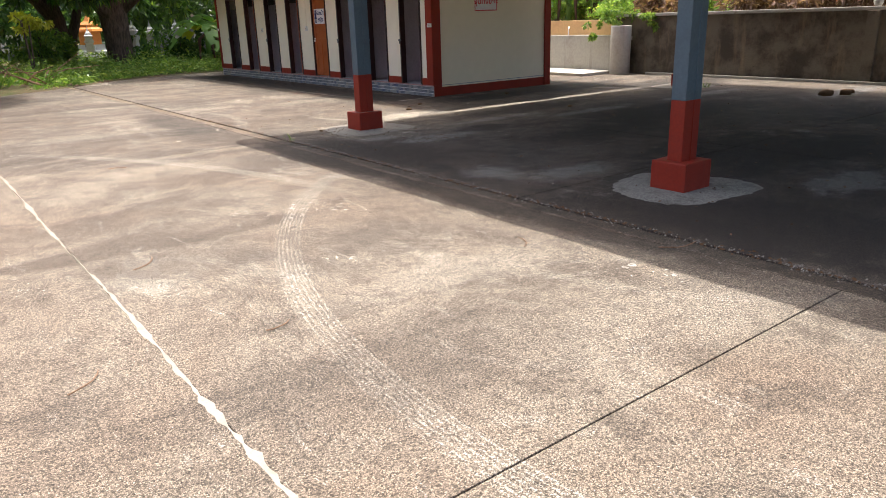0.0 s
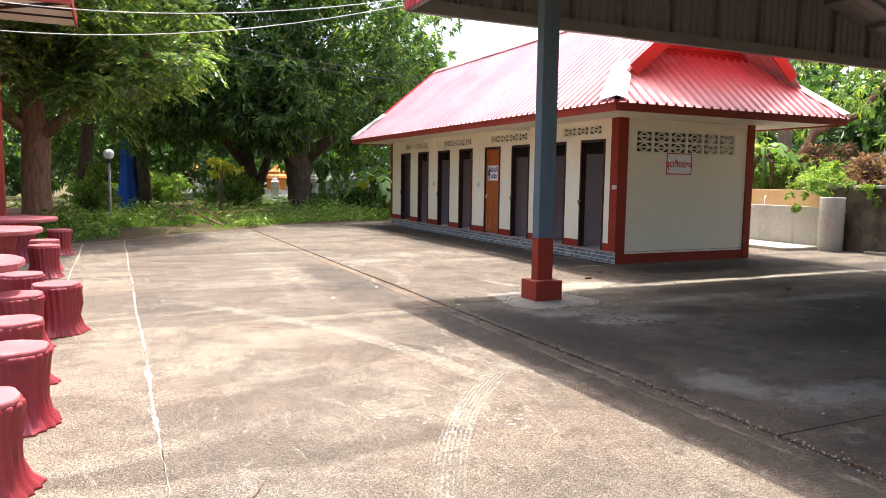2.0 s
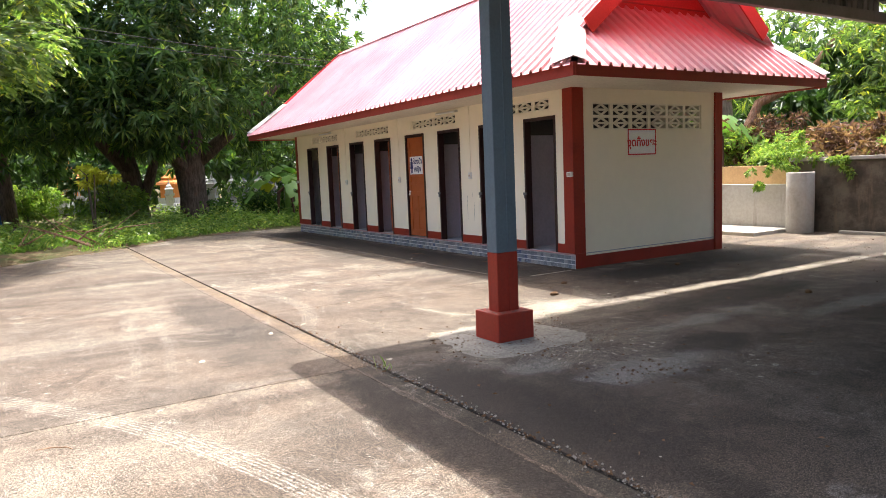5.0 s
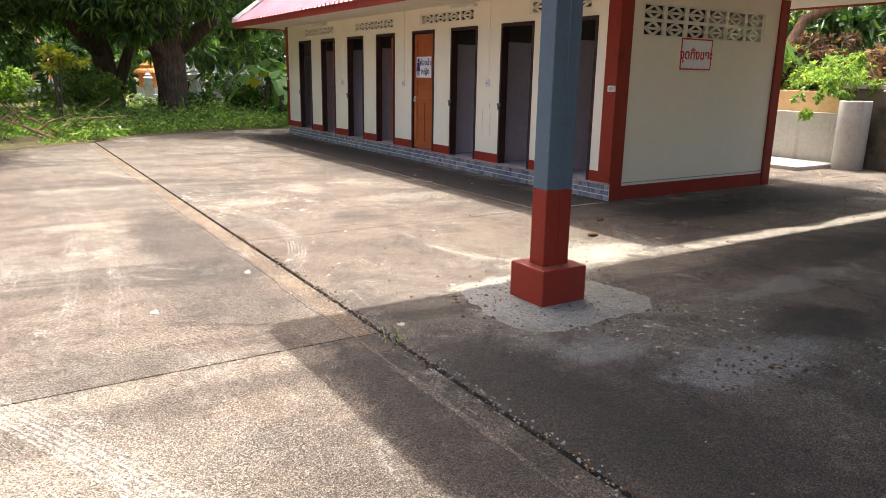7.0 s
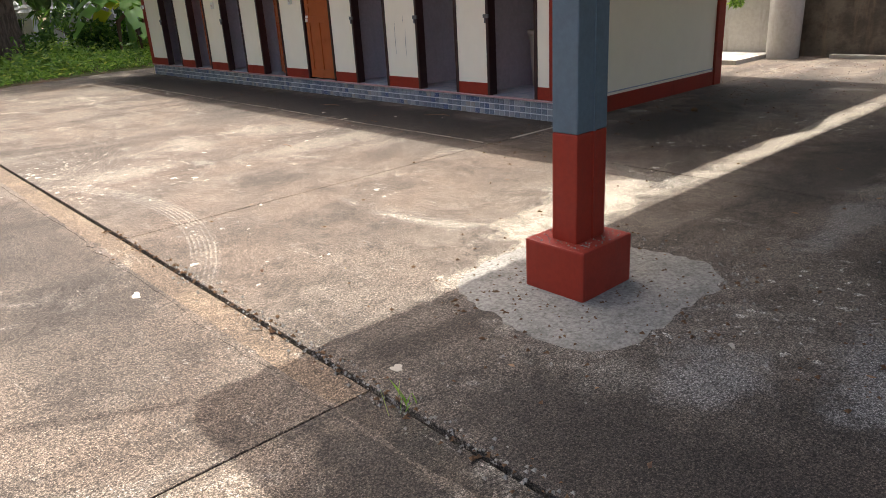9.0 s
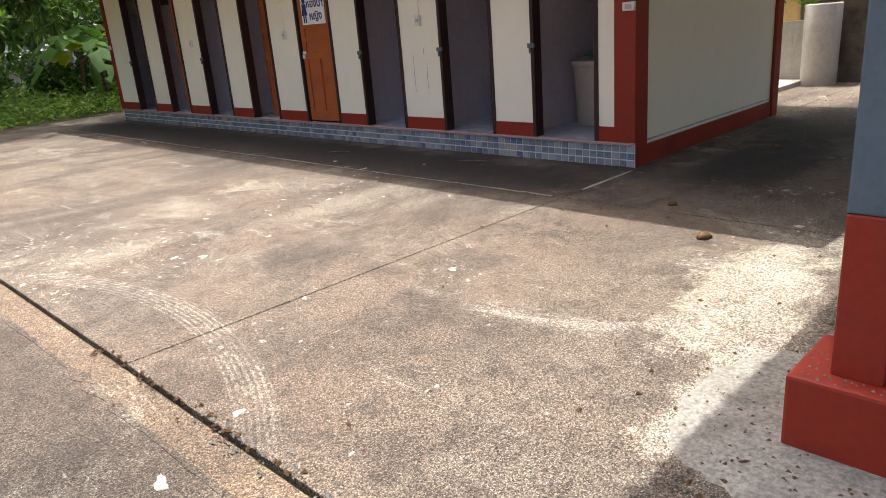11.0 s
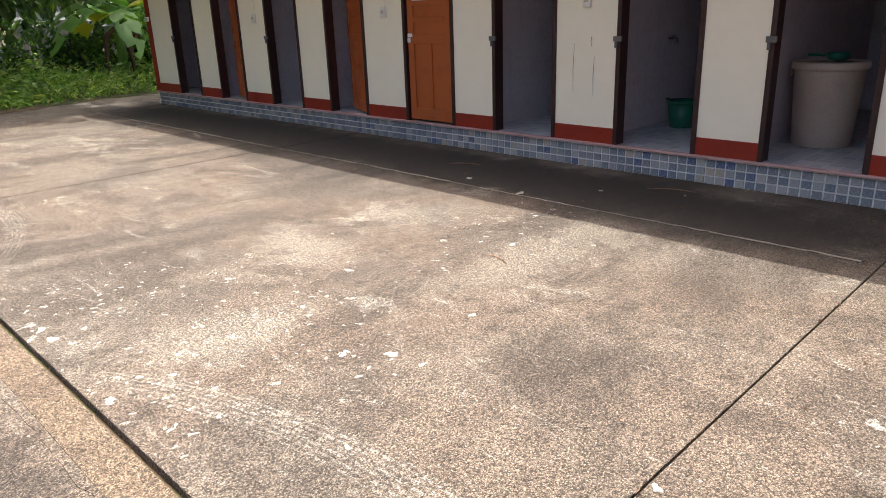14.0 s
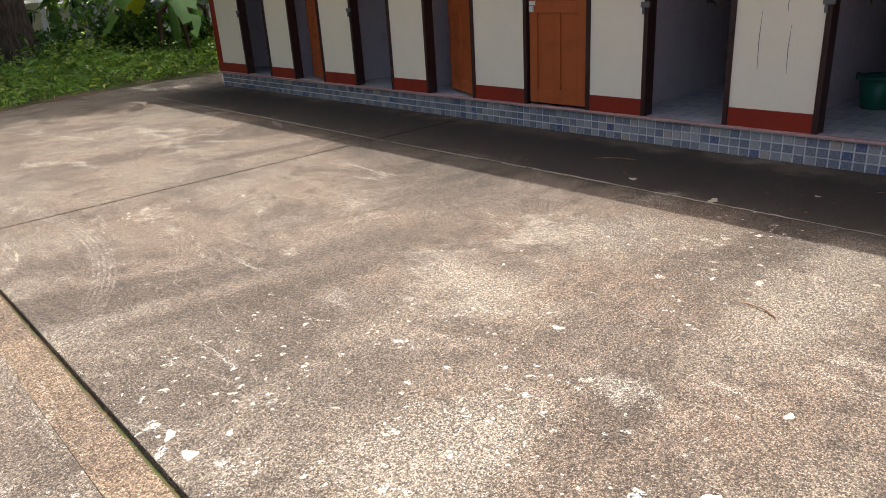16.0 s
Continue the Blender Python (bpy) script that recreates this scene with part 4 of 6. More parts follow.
def ribbed_panel(a, b, zlow, ztop, horiz, at, outer, inner, pitch=0.16):
    """An upright ribbed sheet along x or y, one material outside and one inside."""
    bm = bmesh.new()
    prev, s = None, a
    while s <= b + 1e-6:
        for f, off in ((0.0, 0.0), (0.7, 0.0), (0.8, 0.02), (0.92, 0.02)):
            q = s + f * pitch
            if q > b:
                break
            zt = ztop(q)
            mk = lambda o, z: bm.verts.new((q, at + o, z) if horiz else (at + o, q, z))
            cur = [mk(off, zlow), mk(off, zt), mk(off + 0.004, zlow), mk(off + 0.004, zt)]
            if prev:
                f1 = bm.faces.new((prev[0], cur[0], cur[1], prev[1]))
                f2 = bm.faces.new((prev[2], prev[3], cur[3], cur[2]))
                f2.material_index = 1
                bm.faces.new((prev[0], prev[2], cur[2], cur[0]))
            prev = cur
        s += pitch
    return bm


roof_z = lambda x: CRZ - abs(x - CRX) * 0.28
M_CANRED = painted("red_ribbed_sheet", (0.55, 0.05, 0.075), (0.4, 0.1, 0.1), 0.3, 0.4, 2.0)
for yy, so in ((CY1, 1), (CY0, -1)):
    part("gable_sheet", ribbed_panel(CX0 + 0.03, CX1 - 0.03, CB, lambda q: roof_z(q) + 0.045, True, yy, None, None), [M_SHEET_IN, M_CANRED], canopy, "ribbed sheet closing the gable end")
for xx in (CX0, CX1):
    part("valance", ribbed_panel(CY0, CY1 + 0.03, CB, lambda q: 3.9, False, xx, None, None), [M_CANRED if xx < 9 else M_SHEET_IN, M_SHEET_IN if xx < 9 else M_CANRED], canopy, "ribbed sheet valance, red outside and grey inside")
for side in (-1, 1):
    xe = CX0 if side < 0 else CX1
    bm = bmesh.new()
    prev, y = None, CY0
    while y < CY1:
        for f, hgt in ((0.0, 0.0), (0.7, 0.0), (0.8, 0.025), (0.92, 0.025)):
            q = min(y + f * 0.25, CY1)
            cur = [bm.verts.new((xe, q, roof_z(xe) + hgt)), bm.verts.new((CRX, q, CRZ + hgt)), bm.verts.new((xe, q, roof_z(xe) + hgt + 0.005)), bm.verts.new((CRX, q, CRZ + hgt + 0.005))]
            if prev:
                bm.faces.new((prev[0], cur[0], cur[1], prev[1]))
                f2 = bm.faces.new((prev[2], prev[3], cur[3], cur[2]))
                f2.material_index = 1
            prev = cur
        y += 0.25
    part("roof_sheet", bm, [M_SHEET_IN, M_CANRED], canopy, "ribbed canopy roof sheet")
# frame: bottom rails, studs, trusses, purlins
part("rail", boxes((CX0 + 0.03, CX1 - 0.03, CY1 - 0.10, CY1 - 0.004, CB - 0.01, CB + 0.16), bevel=0.006), M_SHEET_IN, canopy, "folded steel bottom rail")
part("rail", boxes((CX1 - 0.10, CX1 - 0.004, CY0, CY1 - 0.1, CB - 0.01, CB + 0.16), bevel=0.006), M_SHEET_IN, canopy)
part("rail", boxes((CX0 + 0.03, CX0 + 0.09, CY0, CY1 - 0.1, CB, CB + 0.12), bevel=0.006), M_SHEET_IN, canopy)
x = CX0 + 0.75
while x < CX1 - 0.3:
    part("stud", boxes((x - 0.025, x + 0.025, CY1 - 0.07, CY1 - 0.006, CB + 0.16, roof_z(x) - 0.01), bevel=0.004), M_STEEL, canopy)
    x += 0.92
COLS = [(5.46, 9.13), (5.44, 4.0), (5.44, -1.2), (13.07, 9.15), (13.07, 4.0), (13.07, -1.2)]
for yy in (9.13, 4.0, -1.2):
    bm = bmesh.new()
    for side in (-1, 1):
        bar(bm, (CRX, yy, CRZ - 0.12), (CRX + side * 5.0, yy, roof_z(CRX + 5.0) - 0.10), 0.06, 0.08)
        bar(bm, (CRX, yy, CRZ - 0.62), (CRX + side * 3.6, yy, 3.75), 0.06, 0.08)
        for i in range(6):
            xa = CRX + side * (0.3 + i * 0.62)
            bar(bm, (xa, yy, roof_z(xa) - 0.12), (xa + side * 0.31, yy, CRZ - 0.62 - (abs(xa - CRX) + 0.31) * (CRZ - 0.62 - 3.75) / 3.6), 0.035, 0.035)
        bar(bm, (CRX + side * 3.63, yy, 3.62), (CRX + side * 4.7, yy, roof_z(CRX + 4.7) - 0.12), 0.04, 0.05)
    part("truss", bm, M_STEEL, canopy, "grey steel lattice truss")
for i in range(5):
    for side in (-1, 1):
        xp = CRX + side * (0.4 + i * 1.1)
        part("purlin", boxes((xp - 0.03, xp + 0.03, CY0, CY1 - 0.12, roof_z(xp) - 0.09, roof_z(xp) - 0.012)), M_STEEL, canopy)


def canopy_column(x, y):
    """Twin-channel steel post, blue-grey above a red dado, on a red concrete pedestal."""
    ob = thing("canopy_column", "blue-grey steel column with red foot on a red pedestal", "column", "columns of the canopy", at=(x, y, 0))
    wx, wy, zc = 0.108, 0.07, 0.745
    for nm, z0, z1, m in (("post_foot", 0.24, zc, M_RED), ("post", zc, roof_z(5.44) - 0.12, M_BLUE)):
        bm = boxes((-wx, wx, -wy, wy, z0, z1), bevel=0.008)
        box_into(bm, wx * 0.05, wx * 0.16, -wy - 0.006, wy + 0.006, z0, z1, 0.002)
        part(nm, bm, m, ob, "red painted foot" if m is M_RED else "")
    bm = boxes((-0.185, 0.185, -0.17, 0.17, -0.02, 0.245), bevel=0.012)
    part("pedestal", bm, M_RED, ob, "red painted concrete pedestal, dusty on top")
    return ob


for x, y in COLS:
    canopy_column(x, y)
for i, (x, y) in enumerate(COLS[:6]):
    part("mortar_patch", ragged_disc(x + 0.02, y + (0.0 if i else -0.03), 0.57, 0.53, 0.008, i + 3, 80, 0.07), M_MORTAR, pavement, "pale rough mortar patch")


# ---- doors, signs and fittings of the toilet block ----
def door_frame(d, leaf, ajar=0.0):
    """A dark timber frame in an opening, with its leaf: shut, or swung inwards by ajar degrees on the nearer jamb."""
    i = DOORS.index(d) + 1
    ob = thing("door_%d" % i, "dark-framed stall doorway" + (", orange-brown panelled door shut with a padlock" if leaf == "shut" else ", orange-brown panelled door swung inwards" if leaf == "open" else " standing open"), "door", "stall doorways", kind="structure")
    part("jamb", boxes((X0 - 0.015, X0 + 0.10, d + DW - 0.038, d + DW, FLOOR + 0.004, DTOP - 0.045), bevel=0.003), M_FRAME, ob)
    part("jamb", boxes((X0 - 0.015, X0 + 0.10, d - DW, d - DW + 0.038, FLOOR + 0.004, DTOP - 0.045), bevel=0.003), M_FRAME, ob)
    part("head", boxes((X0 - 0.015, X0 + 0.10, d - DW, d + DW, DTOP - 0.045, DTOP), bevel=0.003), M_FRAME, ob)
    if leaf in ("shut", "open"):
        w, h0, h1 = 2 * DW - 0.11, 0.02, DTOP - FLOOR - 0.06
        bm = boxes((0, w, 0.016, 0.026, h0, h1))
        rails = [(0, 0.085, h0, h1), (w - 0.085, w, h0, h1), (0.085, w - 0.085, h0, h0 + 0.12), (0.085, w - 0.085, h1 - 0.10, h1), (0.085, w - 0.085, 0.79, 0.88),
                 (w / 2 - 0.035, w / 2 + 0.035, h0 + 0.12, 0.79), (0.085, w - 0.085, 1.00, 1.05), (0.085, w - 0.085, 1.16, 1.21)]
        for a, b, z0, z1 in rails:
            box_into(bm, a, b, 0.0, 0.038, z0, z1, 0.004)
        lf = part("door_leaf", bm, M_DOOR, ob, "orange-brown varnished panel door")
        if leaf == "shut":
            lf.matrix_basis = pose(X0 + 0.01, d + DW - 0.055, FLOOR + 0.004, 0, 0, -90)
        else:
            lf.matrix_basis = pose(X0 + 0.06, d - DW + 0.055, FLOOR + 0.004, 0, 0, 90 - ajar)
        if leaf == "shut":
            part("padlock", boxes((0.015, 0.055, -0.024, -0.002, 0.80, 0.85), (0.0, 0.07, -0.006, 0.0, 0.855, 0.89), bevel=0.004), M_WHITE, lf, "small steel padlock and hasp")
        else:
            part("pull_handle", boxes((w - 0.05, w - 0.03, -0.035, -0.02, 0.95, 1.12), (w - 0.05, w - 0.03, -0.02, 0.0, 0.95, 0.97), (w - 0.05, w - 0.03, -0.02, 0.0, 1.10, 1.12), bevel=0.003), M_STEEL, lf, "dark pull handle")
    else:
        part("bolt", boxes((X0 - 0.035, X0 - 0.014, d + DW - 0.055, d + DW + 0.02, FLOOR + 0.83, FLOOR + 0.87), (X0 - 0.03, X0 - 0.016, d + DW - 0.01, d + DW + 0.01, FLOOR + 0.78, FLOOR + 0.83), bevel=0.003), M_STEEL, ob, "dark steel bolt")
    return ob


LEAVES = {16.18: ("shut", 0), 17.53: ("open", 23), 20.15: ("open", 20)}
for d in DOORS:
    door_frame(d, *LEAVES.get(d, ("none", 0)))


def lettering(name, text, size, material, parent, m):
    """Words as a flat mesh, from the built-in font."""
    cu = bpy.data.curves.new(name, "FONT")
    cu.body = text
    cu.size = size
    cu.extrude = 0.0008
    cu.offset = size * 0.022
    cu.align_x, cu.align_y = "CENTER", "CENTER"
    tmp = new(name + "_outline", cu)
    me = bpy.data.meshes.new_from_object(tmp.evaluated_get(bpy.context.evaluated_depsgraph_get()))
    bpy.data.objects.remove(tmp)
    bpy.data.curves.remove(cu)
    me.materials.clear()
    me.materials.append(material)
    ob = new(name, me)
    ob.parent = parent
    ob.matrix_basis = m
    return ob


# sign on the shut door
sign = thing("restroom_sign", "white board with blue Thai words and a woman's figure", "sign", at=(X0 + 0.004, 16.16, 1.59))
part("board", boxes((-0.006, 0.003, -0.24, 0.235, -0.17, 0.17), bevel=0.002), M_SIGN, sign)
bm = lathe([(0.001, 0.0), (0.03, 0.012), (0.036, 0.036), (0.03, 0.06), (0.001, 0.072)], 14)
for v in bm.verts:
    v.co = Vector((-0.0075 + v.co.x * 0.05, 0.165 + v.co.y, 0.075 + v.co.z))
for a, b, c, e, z0, z1 in ((0.02, 0.02, 0.045, 0.045, 0.0, 0.075), (0.045, 0.045, 0.065, 0.065, -0.06, 0.0)):
    f = [(-0.0085, 0.165 - c, z0), (-0.0085, 0.165 + c, z0), (-0.0085, 0.165 + b * (1 if z0 < 0 else 2.2), z1), (-0.0085, 0.165 - b * (1 if z0 < 0 else 2.2), z1)]
    bm.faces.new([bm.verts.new(p) for p in f])
for yy in (0.145, 0.185):
    box_into(bm, -0.0085, -0.0065, yy - 0.012, yy + 0.012, -0.15, -0.06)
part("figure", bm, M_INK_BLUE, sign, "dark blue skirted figure")
lettering("words", "ห้องน้ำ", 0.13, M_INK_BLUE, sign, pose(-0.0085, -0.06, 0.07, 90, 0, -90))
lettering("words", "หญิง", 0.13, M_INK_BLUE, sign, pose(-0.0085, -0.06, -0.075, 90, 0, -90))

# sign on the end wall
sign = thing("rubbish_sign", "white board with red Thai words and red border", "sign", at=(10.04, Y0 + 0.028, 1.765))
part("board", boxes((-0.29, 0.29, -0.012, 0.002, -0.185, 0.185), bevel=0.002), M_SIGN, sign)
part("border", boxes((-0.295, 0.295, -0.016, -0.010, 0.172, 0.19), (-0.295, 0.295, -0.016, -0.010, -0.19, -0.172), (-0.295, -0.28, -0.016, -0.010, -0.172, 0.172), (0.28, 0.295, -0.016, -0.010, -0.172, 0.172)), M_INK_RED, sign, "red border")
lettering("words", "จุดทิ้งขยะ", 0.165, M_INK_RED, sign, pose(0, -0.0145, -0.01, 90))

# switches with their conduits, sockets, tube lamps
for y, z in ((19.40, 1.30), (16.82, 1.32), (14.29, 1.36)):
    sw = thing("light_switch", "cream plastic switch box with conduit on the wall", "switch", "wall switches", at=(X0, y, z))
    part("box", boxes((-0.035, 0.0, -0.035, 0.035, -0.055, 0.055), bevel=0.006), M_WHITE, sw)
    part("rocker", boxes((-0.041, -0.034, -0.02, 0.02, -0.015, 0.02), bevel=0.003), M_BEIGE, sw)
    part("conduit", boxes((-0.012, 0.0, -0.009, 0.009, 0.055, TOP - z - 0.002), bevel=0.003), M_CREAM, sw, "thin cream conduit")
for y in (Y0 + 0.03, Y1 - 0.06):
    so = thing("wall_socket", "white plastic socket plate on the red pillar", "socket", "wall sockets", at=(X0 - 0.012, y + 0.02, 1.335))
    part("plate", boxes((-0.03, 0.0, -0.055, 0.055, -0.035, 0.035), bevel=0.006), M_WHITE, so)
    part("insert", boxes((-0.034, -0.029, -0.03, 0.03, -0.02, 0.02), bevel=0.002), M_BEIGE, so)
for y in (14.95, 20.5):
    tl = thing("tube_lamp", "unlit fluorescent tube fitting under the soffit", "lamp", "tube lamps", at=(X0, y, 2.475))
    part("tray", boxes((-0.03, 0.0, -0.32, 0.32, -0.015, 0.02), bevel=0.004), M_WHITE, tl)
    bm = tube([(-0.048, -0.30, -0.005), (-0.048, 0.30, -0.005)], [0.013, 0.013], 10)
    part("tube", bm, M_SIGN, tl)
    part("end_cap", boxes((-0.065, -0.028, -0.32, -0.295, -0.02, 0.02), bevel=0.003), M_WHITE, tl)
    part("end_cap", boxes((-0.065, -0.028, 0.295, 0.32, -0.02, 0.02), bevel=0.003), M_WHITE, tl)

# hairline cracks in the plaster between two doorways
for y, z0, z1 in ((14.42, 0.62, 1.02), (14.22, 0.60, 0.92), (14.25, 1.0, 1.08)):
    part("plaster_crack", tube([(X0 - 0.0015, y, z0), (X0 - 0.0015, y + 0.006, (z0 + z1) / 2), (X0 - 0.0015, y - 0.002, z1)], [0.0012, 0.0022, 0.001], 5), M_STEEL, block, "dark hairline crack in the plaster")

# things in the stalls
tub = thing("water_barrel", "large beige plastic barrel with rim beside the doorway", "barrel", at=(9.60, 12.70, FLOOR))
part("body", lathe([(0.205, 0.0), (0.215, 0.01), (0.25, 0.60), (0.255, 0.63)], 36), M_BEIGE, tub, smooth=True)
part("rim", lathe([(0.262, 0.585), (0.272, 0.60), (0.272, 0.635), (0.262, 0.645), (0.24, 0.645), (0.24, 0.60)], 36), M_BEIGE, tub, "thick rolled rim", True)
part("handle", boxes((-0.02, 0.02, 0.265, 0.29, 0.52, 0.60), bevel=0.008), M_BEIGE, tub)
rag = thing("dipper", "blue-green plastic water dipper lying across the barrel", "dipper", at=(9.62, 12.66, FLOOR + 0.646))
part("bowl", lathe([(0.05, 0.0), (0.08, 0.02), (0.085, 0.06), (0.078, 0.06), (0.045, 0.015)], 20), M_GREEN, rag, smooth=True)
part("grip", boxes((-0.015, 0.015, 0.07, 0.22, 0.03, 0.05), bevel=0.005), M_GREEN, rag)
tub = thing("bucket", "dark green plastic bucket on the stall floor", "bucket", at=(9.80, 13.98, FLOOR))
part("body", lathe([(0.105, 0.0), (0.11, 0.006), (0.14, 0.235), (0.132, 0.235), (0.10, 0.012)], 30, close=False), M_GREEN, tub, smooth=True)
part("rim", lathe([(0.14, 0.22), (0.152, 0.225), (0.152, 0.245), (0.14, 0.25), (0.132, 0.245)], 30, close=False), M_GREEN, tub, smooth=True)
for s in (-1, 1):
    part("ear", boxes((-0.015, 0.015, s * 0.15 - 0.015, s * 0.15 + 0.015, 0.21, 0.26), bevel=0.004), M_GREEN, tub)
part("base", lathe([(0.104, 0.004), (0.104, 0.008)], 30), M_GREEN, tub)
bsn = thing("water_basin", "white tiled water basin in the stall corner", "basin", at=(10.75, 13.55, FLOOR))
part("body", boxes((-0.35, 0.8, -0.20, 0.42, 0.0, 0.70), bevel=0.01), M_SIGN, bsn)
part("rim", boxes((-0.37, 0.8, -0.21, 0.43, 0.70, 0.73), bevel=0.006), M_BEIGE, bsn)
tub = thing("black_barrel", "tall black plastic water barrel at the stall wall", "barrel", at=(10.15, 14.95, FLOOR))
part("body", lathe([(0.22, 0.0), (0.23, 0.02), (0.26, 0.75), (0.27, 0.78), (0.27, 0.82), (0.25, 0.82)], 30), M_BLACK, tub, smooth=True)
for d in DOORS[1:4]:
    tap = thing("wall_tap", "small steel tap on the stall wall", "tap", "stall taps", at=(10.0, (d + DOORS[DOORS.index(d) + 1]) / 2 - 0.04, 1.0))
    part("spout", tube([(0, 0, 0), (0, -0.05, 0.0), (0, -0.08, -0.01), (0, -0.085, -0.04)], [0.011, 0.011, 0.010, 0.009], 8), M_STEEL, tap)
    part("lever", boxes((-0.03, 0.03, -0.055, -0.04, 0.012, 0.022), bevel=0.003), M_STEEL, tap)

# ---- faux tree-trunk tables and stools ----
def trunk_body(r0, r1, h, seed, flare=1.35, ribs_n=22):
    """A fluted stump with flared roots and a knot, cast in concrete."""
    rnd = random.Random(seed)
    ph = [rnd.uniform(0, 6.28) for _ in range(6)]
    bm = bmesh.new()
    sides, rings = 88, []
    prof = [(flare, 0.0), (flare * 0.97, 0.03), (1.12, 0.13), (1.0, 0.35), (0.98, 0.6), (1.03, 0.85), (1.08, 0.95), (1.06, 1.0)]
    for k, z in prof:
        ring = []
        for i in range(sides):
            a = 2 * math.pi * i / sides
            rr = r0 + (r1 - r0) * z
            w = 1 + 0.05 * math.sin(ribs_n * a + 2.5 * z + ph[0]) + 0.03 * math.sin(5 * a + ph[1] + 3 * z) + (0.16 * max(0, math.sin(3 * a + ph[2])) ** 2 * max(0, 1 - z * 3.2))
            w += 0.20 * math.exp(-((a - 1.0 - ph[3] % 1.5) ** 2) * 14 - ((z - 0.62) * 6) ** 2)
            ring.append(bm.verts.new((rr * k * w * math.cos(a), rr * k * w * math.sin(a), z * h)))
        rings.append(ring)
    for a, b in zip(rings, rings[1:]):
        for i in range(sides):
            j = (i + 1) % sides
            bm.faces.new((a[i], a[j], b[j], b[i]))
    bm.faces.new(list(reversed(rings[0])))
    bm.faces.new(rings[-1])
    return bm


def disc_top(r, z0, z1, seed, wob=0.03):
    rnd = random.Random(seed)
    p = rnd.uniform(0, 6)
    bm = bmesh.new()
    n, rings = 44, []
    for k, z in ((0.96, z0), (1.0, z0 + (z1 - z0) * 0.3), (1.0, z0 + (z1 - z0) * 0.75), (0.975, z1), (0.0, z1 + 0.002)):
        if k == 0:
            c = bm.verts.new((0, 0, z))
            for i in range(n):
                bm.faces.new((rings[-1][i], rings[-1][(i + 1) % n], c))
            break
        ring = [bm.verts.new((r * k * (1 + wob * math.sin(5 * a + p) + wob * 0.5 * math.sin(11 * a)) * math.cos(a), r * k * (1 + wob * math.sin(5 * a + p) + wob * 0.5 * math.sin(11 * a)) * math.sin(a), z)) for a in [2 * math.pi * i / n for i in range(n)]]
        if rings:
            for i in range(n):
                j = (i + 1) % n
                bm.faces.new((rings[-1][i], rings[-1][j], ring[j], ring[i]))
        else:
            bm.faces.new(list(reversed(ring)))
        rings.append(ring)
    return bm


STOOLS = [(0.20, 5.55), (0.24, 6.55), (0.14, 7.42), (0.05, 8.60), (0.30, 9.13), (-0.05, 9.95), (-0.10, 13.1), (-0.16, 13.95), (-0.10, 16.2), (-0.95, 7.2), (-1.0, 12.9), (-0.9, 10.4)]
variants = []
for s in range(3):
    st = thing("stump_stool", "red painted concrete stool shaped like a tree stump", "stool", "stools round the tables")
    part("body", trunk_body(0.175, 0.185, 0.43, s + 2), M_OXIDE, st, smooth=True)
    part("seat", disc_top(0.192, 0.425, 0.455, s + 5), M_OXTOP, st, "worn pinkish seat disc")
    variants.append(st)
for i, (x, y) in enumerate(STOOLS):
    m = pose(x, y, 0, 0, 0, 67 * i)
    if i < 3:
        variants[i].matrix_basis = m
    else:
        copy_thing(variants[i % 3], m)
tb = thing("stump_table", "red painted concrete round table on a tree-stump foot", "table", "garden tables")
part("foot", trunk_body(0.22, 0.24, 0.66, 31, 1.5), M_OXIDE, tb, smooth=True)
part("tabletop", disc_top(0.56, 0.655, 0.725, 33, 0.02), M_OXTOP, tb, "worn pinkish round top")
for i, (x, y) in enumerate(((-0.45, 8.75), (-0.62, 12.6), (-0.62, 15.2))):
    m = pose(x, y, 0, 0, 0, 50 * i)
    if i == 0:
        tb.matrix_basis = m
    else:
        copy_thing(tb, m)

# ---- hall beside the tables ----
hall = thing("hall", "cream hall with red pillar and wide boarded eaves", "building", kind="structure")
part("platform", boxes((-9, -0.95, 16.3, 24.0, -0.05, 0.50), bevel=0.02), painted("dull_red_cement", (0.36, 0.14, 0.12), (0.2, 0.1, 0.08), 0.5, 0.7, 2.0), hall, "dull red cement platform")
part("wall", boxes((-8.8, -1.12, 16.6, 16.75, 0.5, 4.24)), M_CREAM, hall)
part("pillar", boxes((-1.13, -0.94, 16.4, 16.65, 0.5, 4.23), bevel=0.01), M_RED, hall, "red painted pillar")
part("soffit", boxes((-8.8, 0.24, 15.25, 17.4, 4.23, 4.25)), M_SOFFIT, hall)
for yy in (15.9, 16.6):
    part("batten", boxes((-8.8, 0.24, yy - 0.02, yy + 0.02, 4.20, 4.23)), M_FRAME, hall)
part("batten", bar(bmesh.new(), (-1.4, 16.7, 4.205), (0.22, 15.27, 4.205), 0.06, 0.04), M_FRAME, hall)
part("fascia", boxes((0.24, 0.27, 15.2, 17.4, 4.17, 4.39), (-8.8, 0.24, 15.2, 15.23, 4.17, 4.39)), M_FASCIA, hall, "red fascia board")
part("roof", bar(bmesh.new(), (-4.3, 15.1, 4.85), (-4.3, 24.5, 4.85), 9.4, 0.04, (-0.1, 0, 1)), M_ROOF, hall)

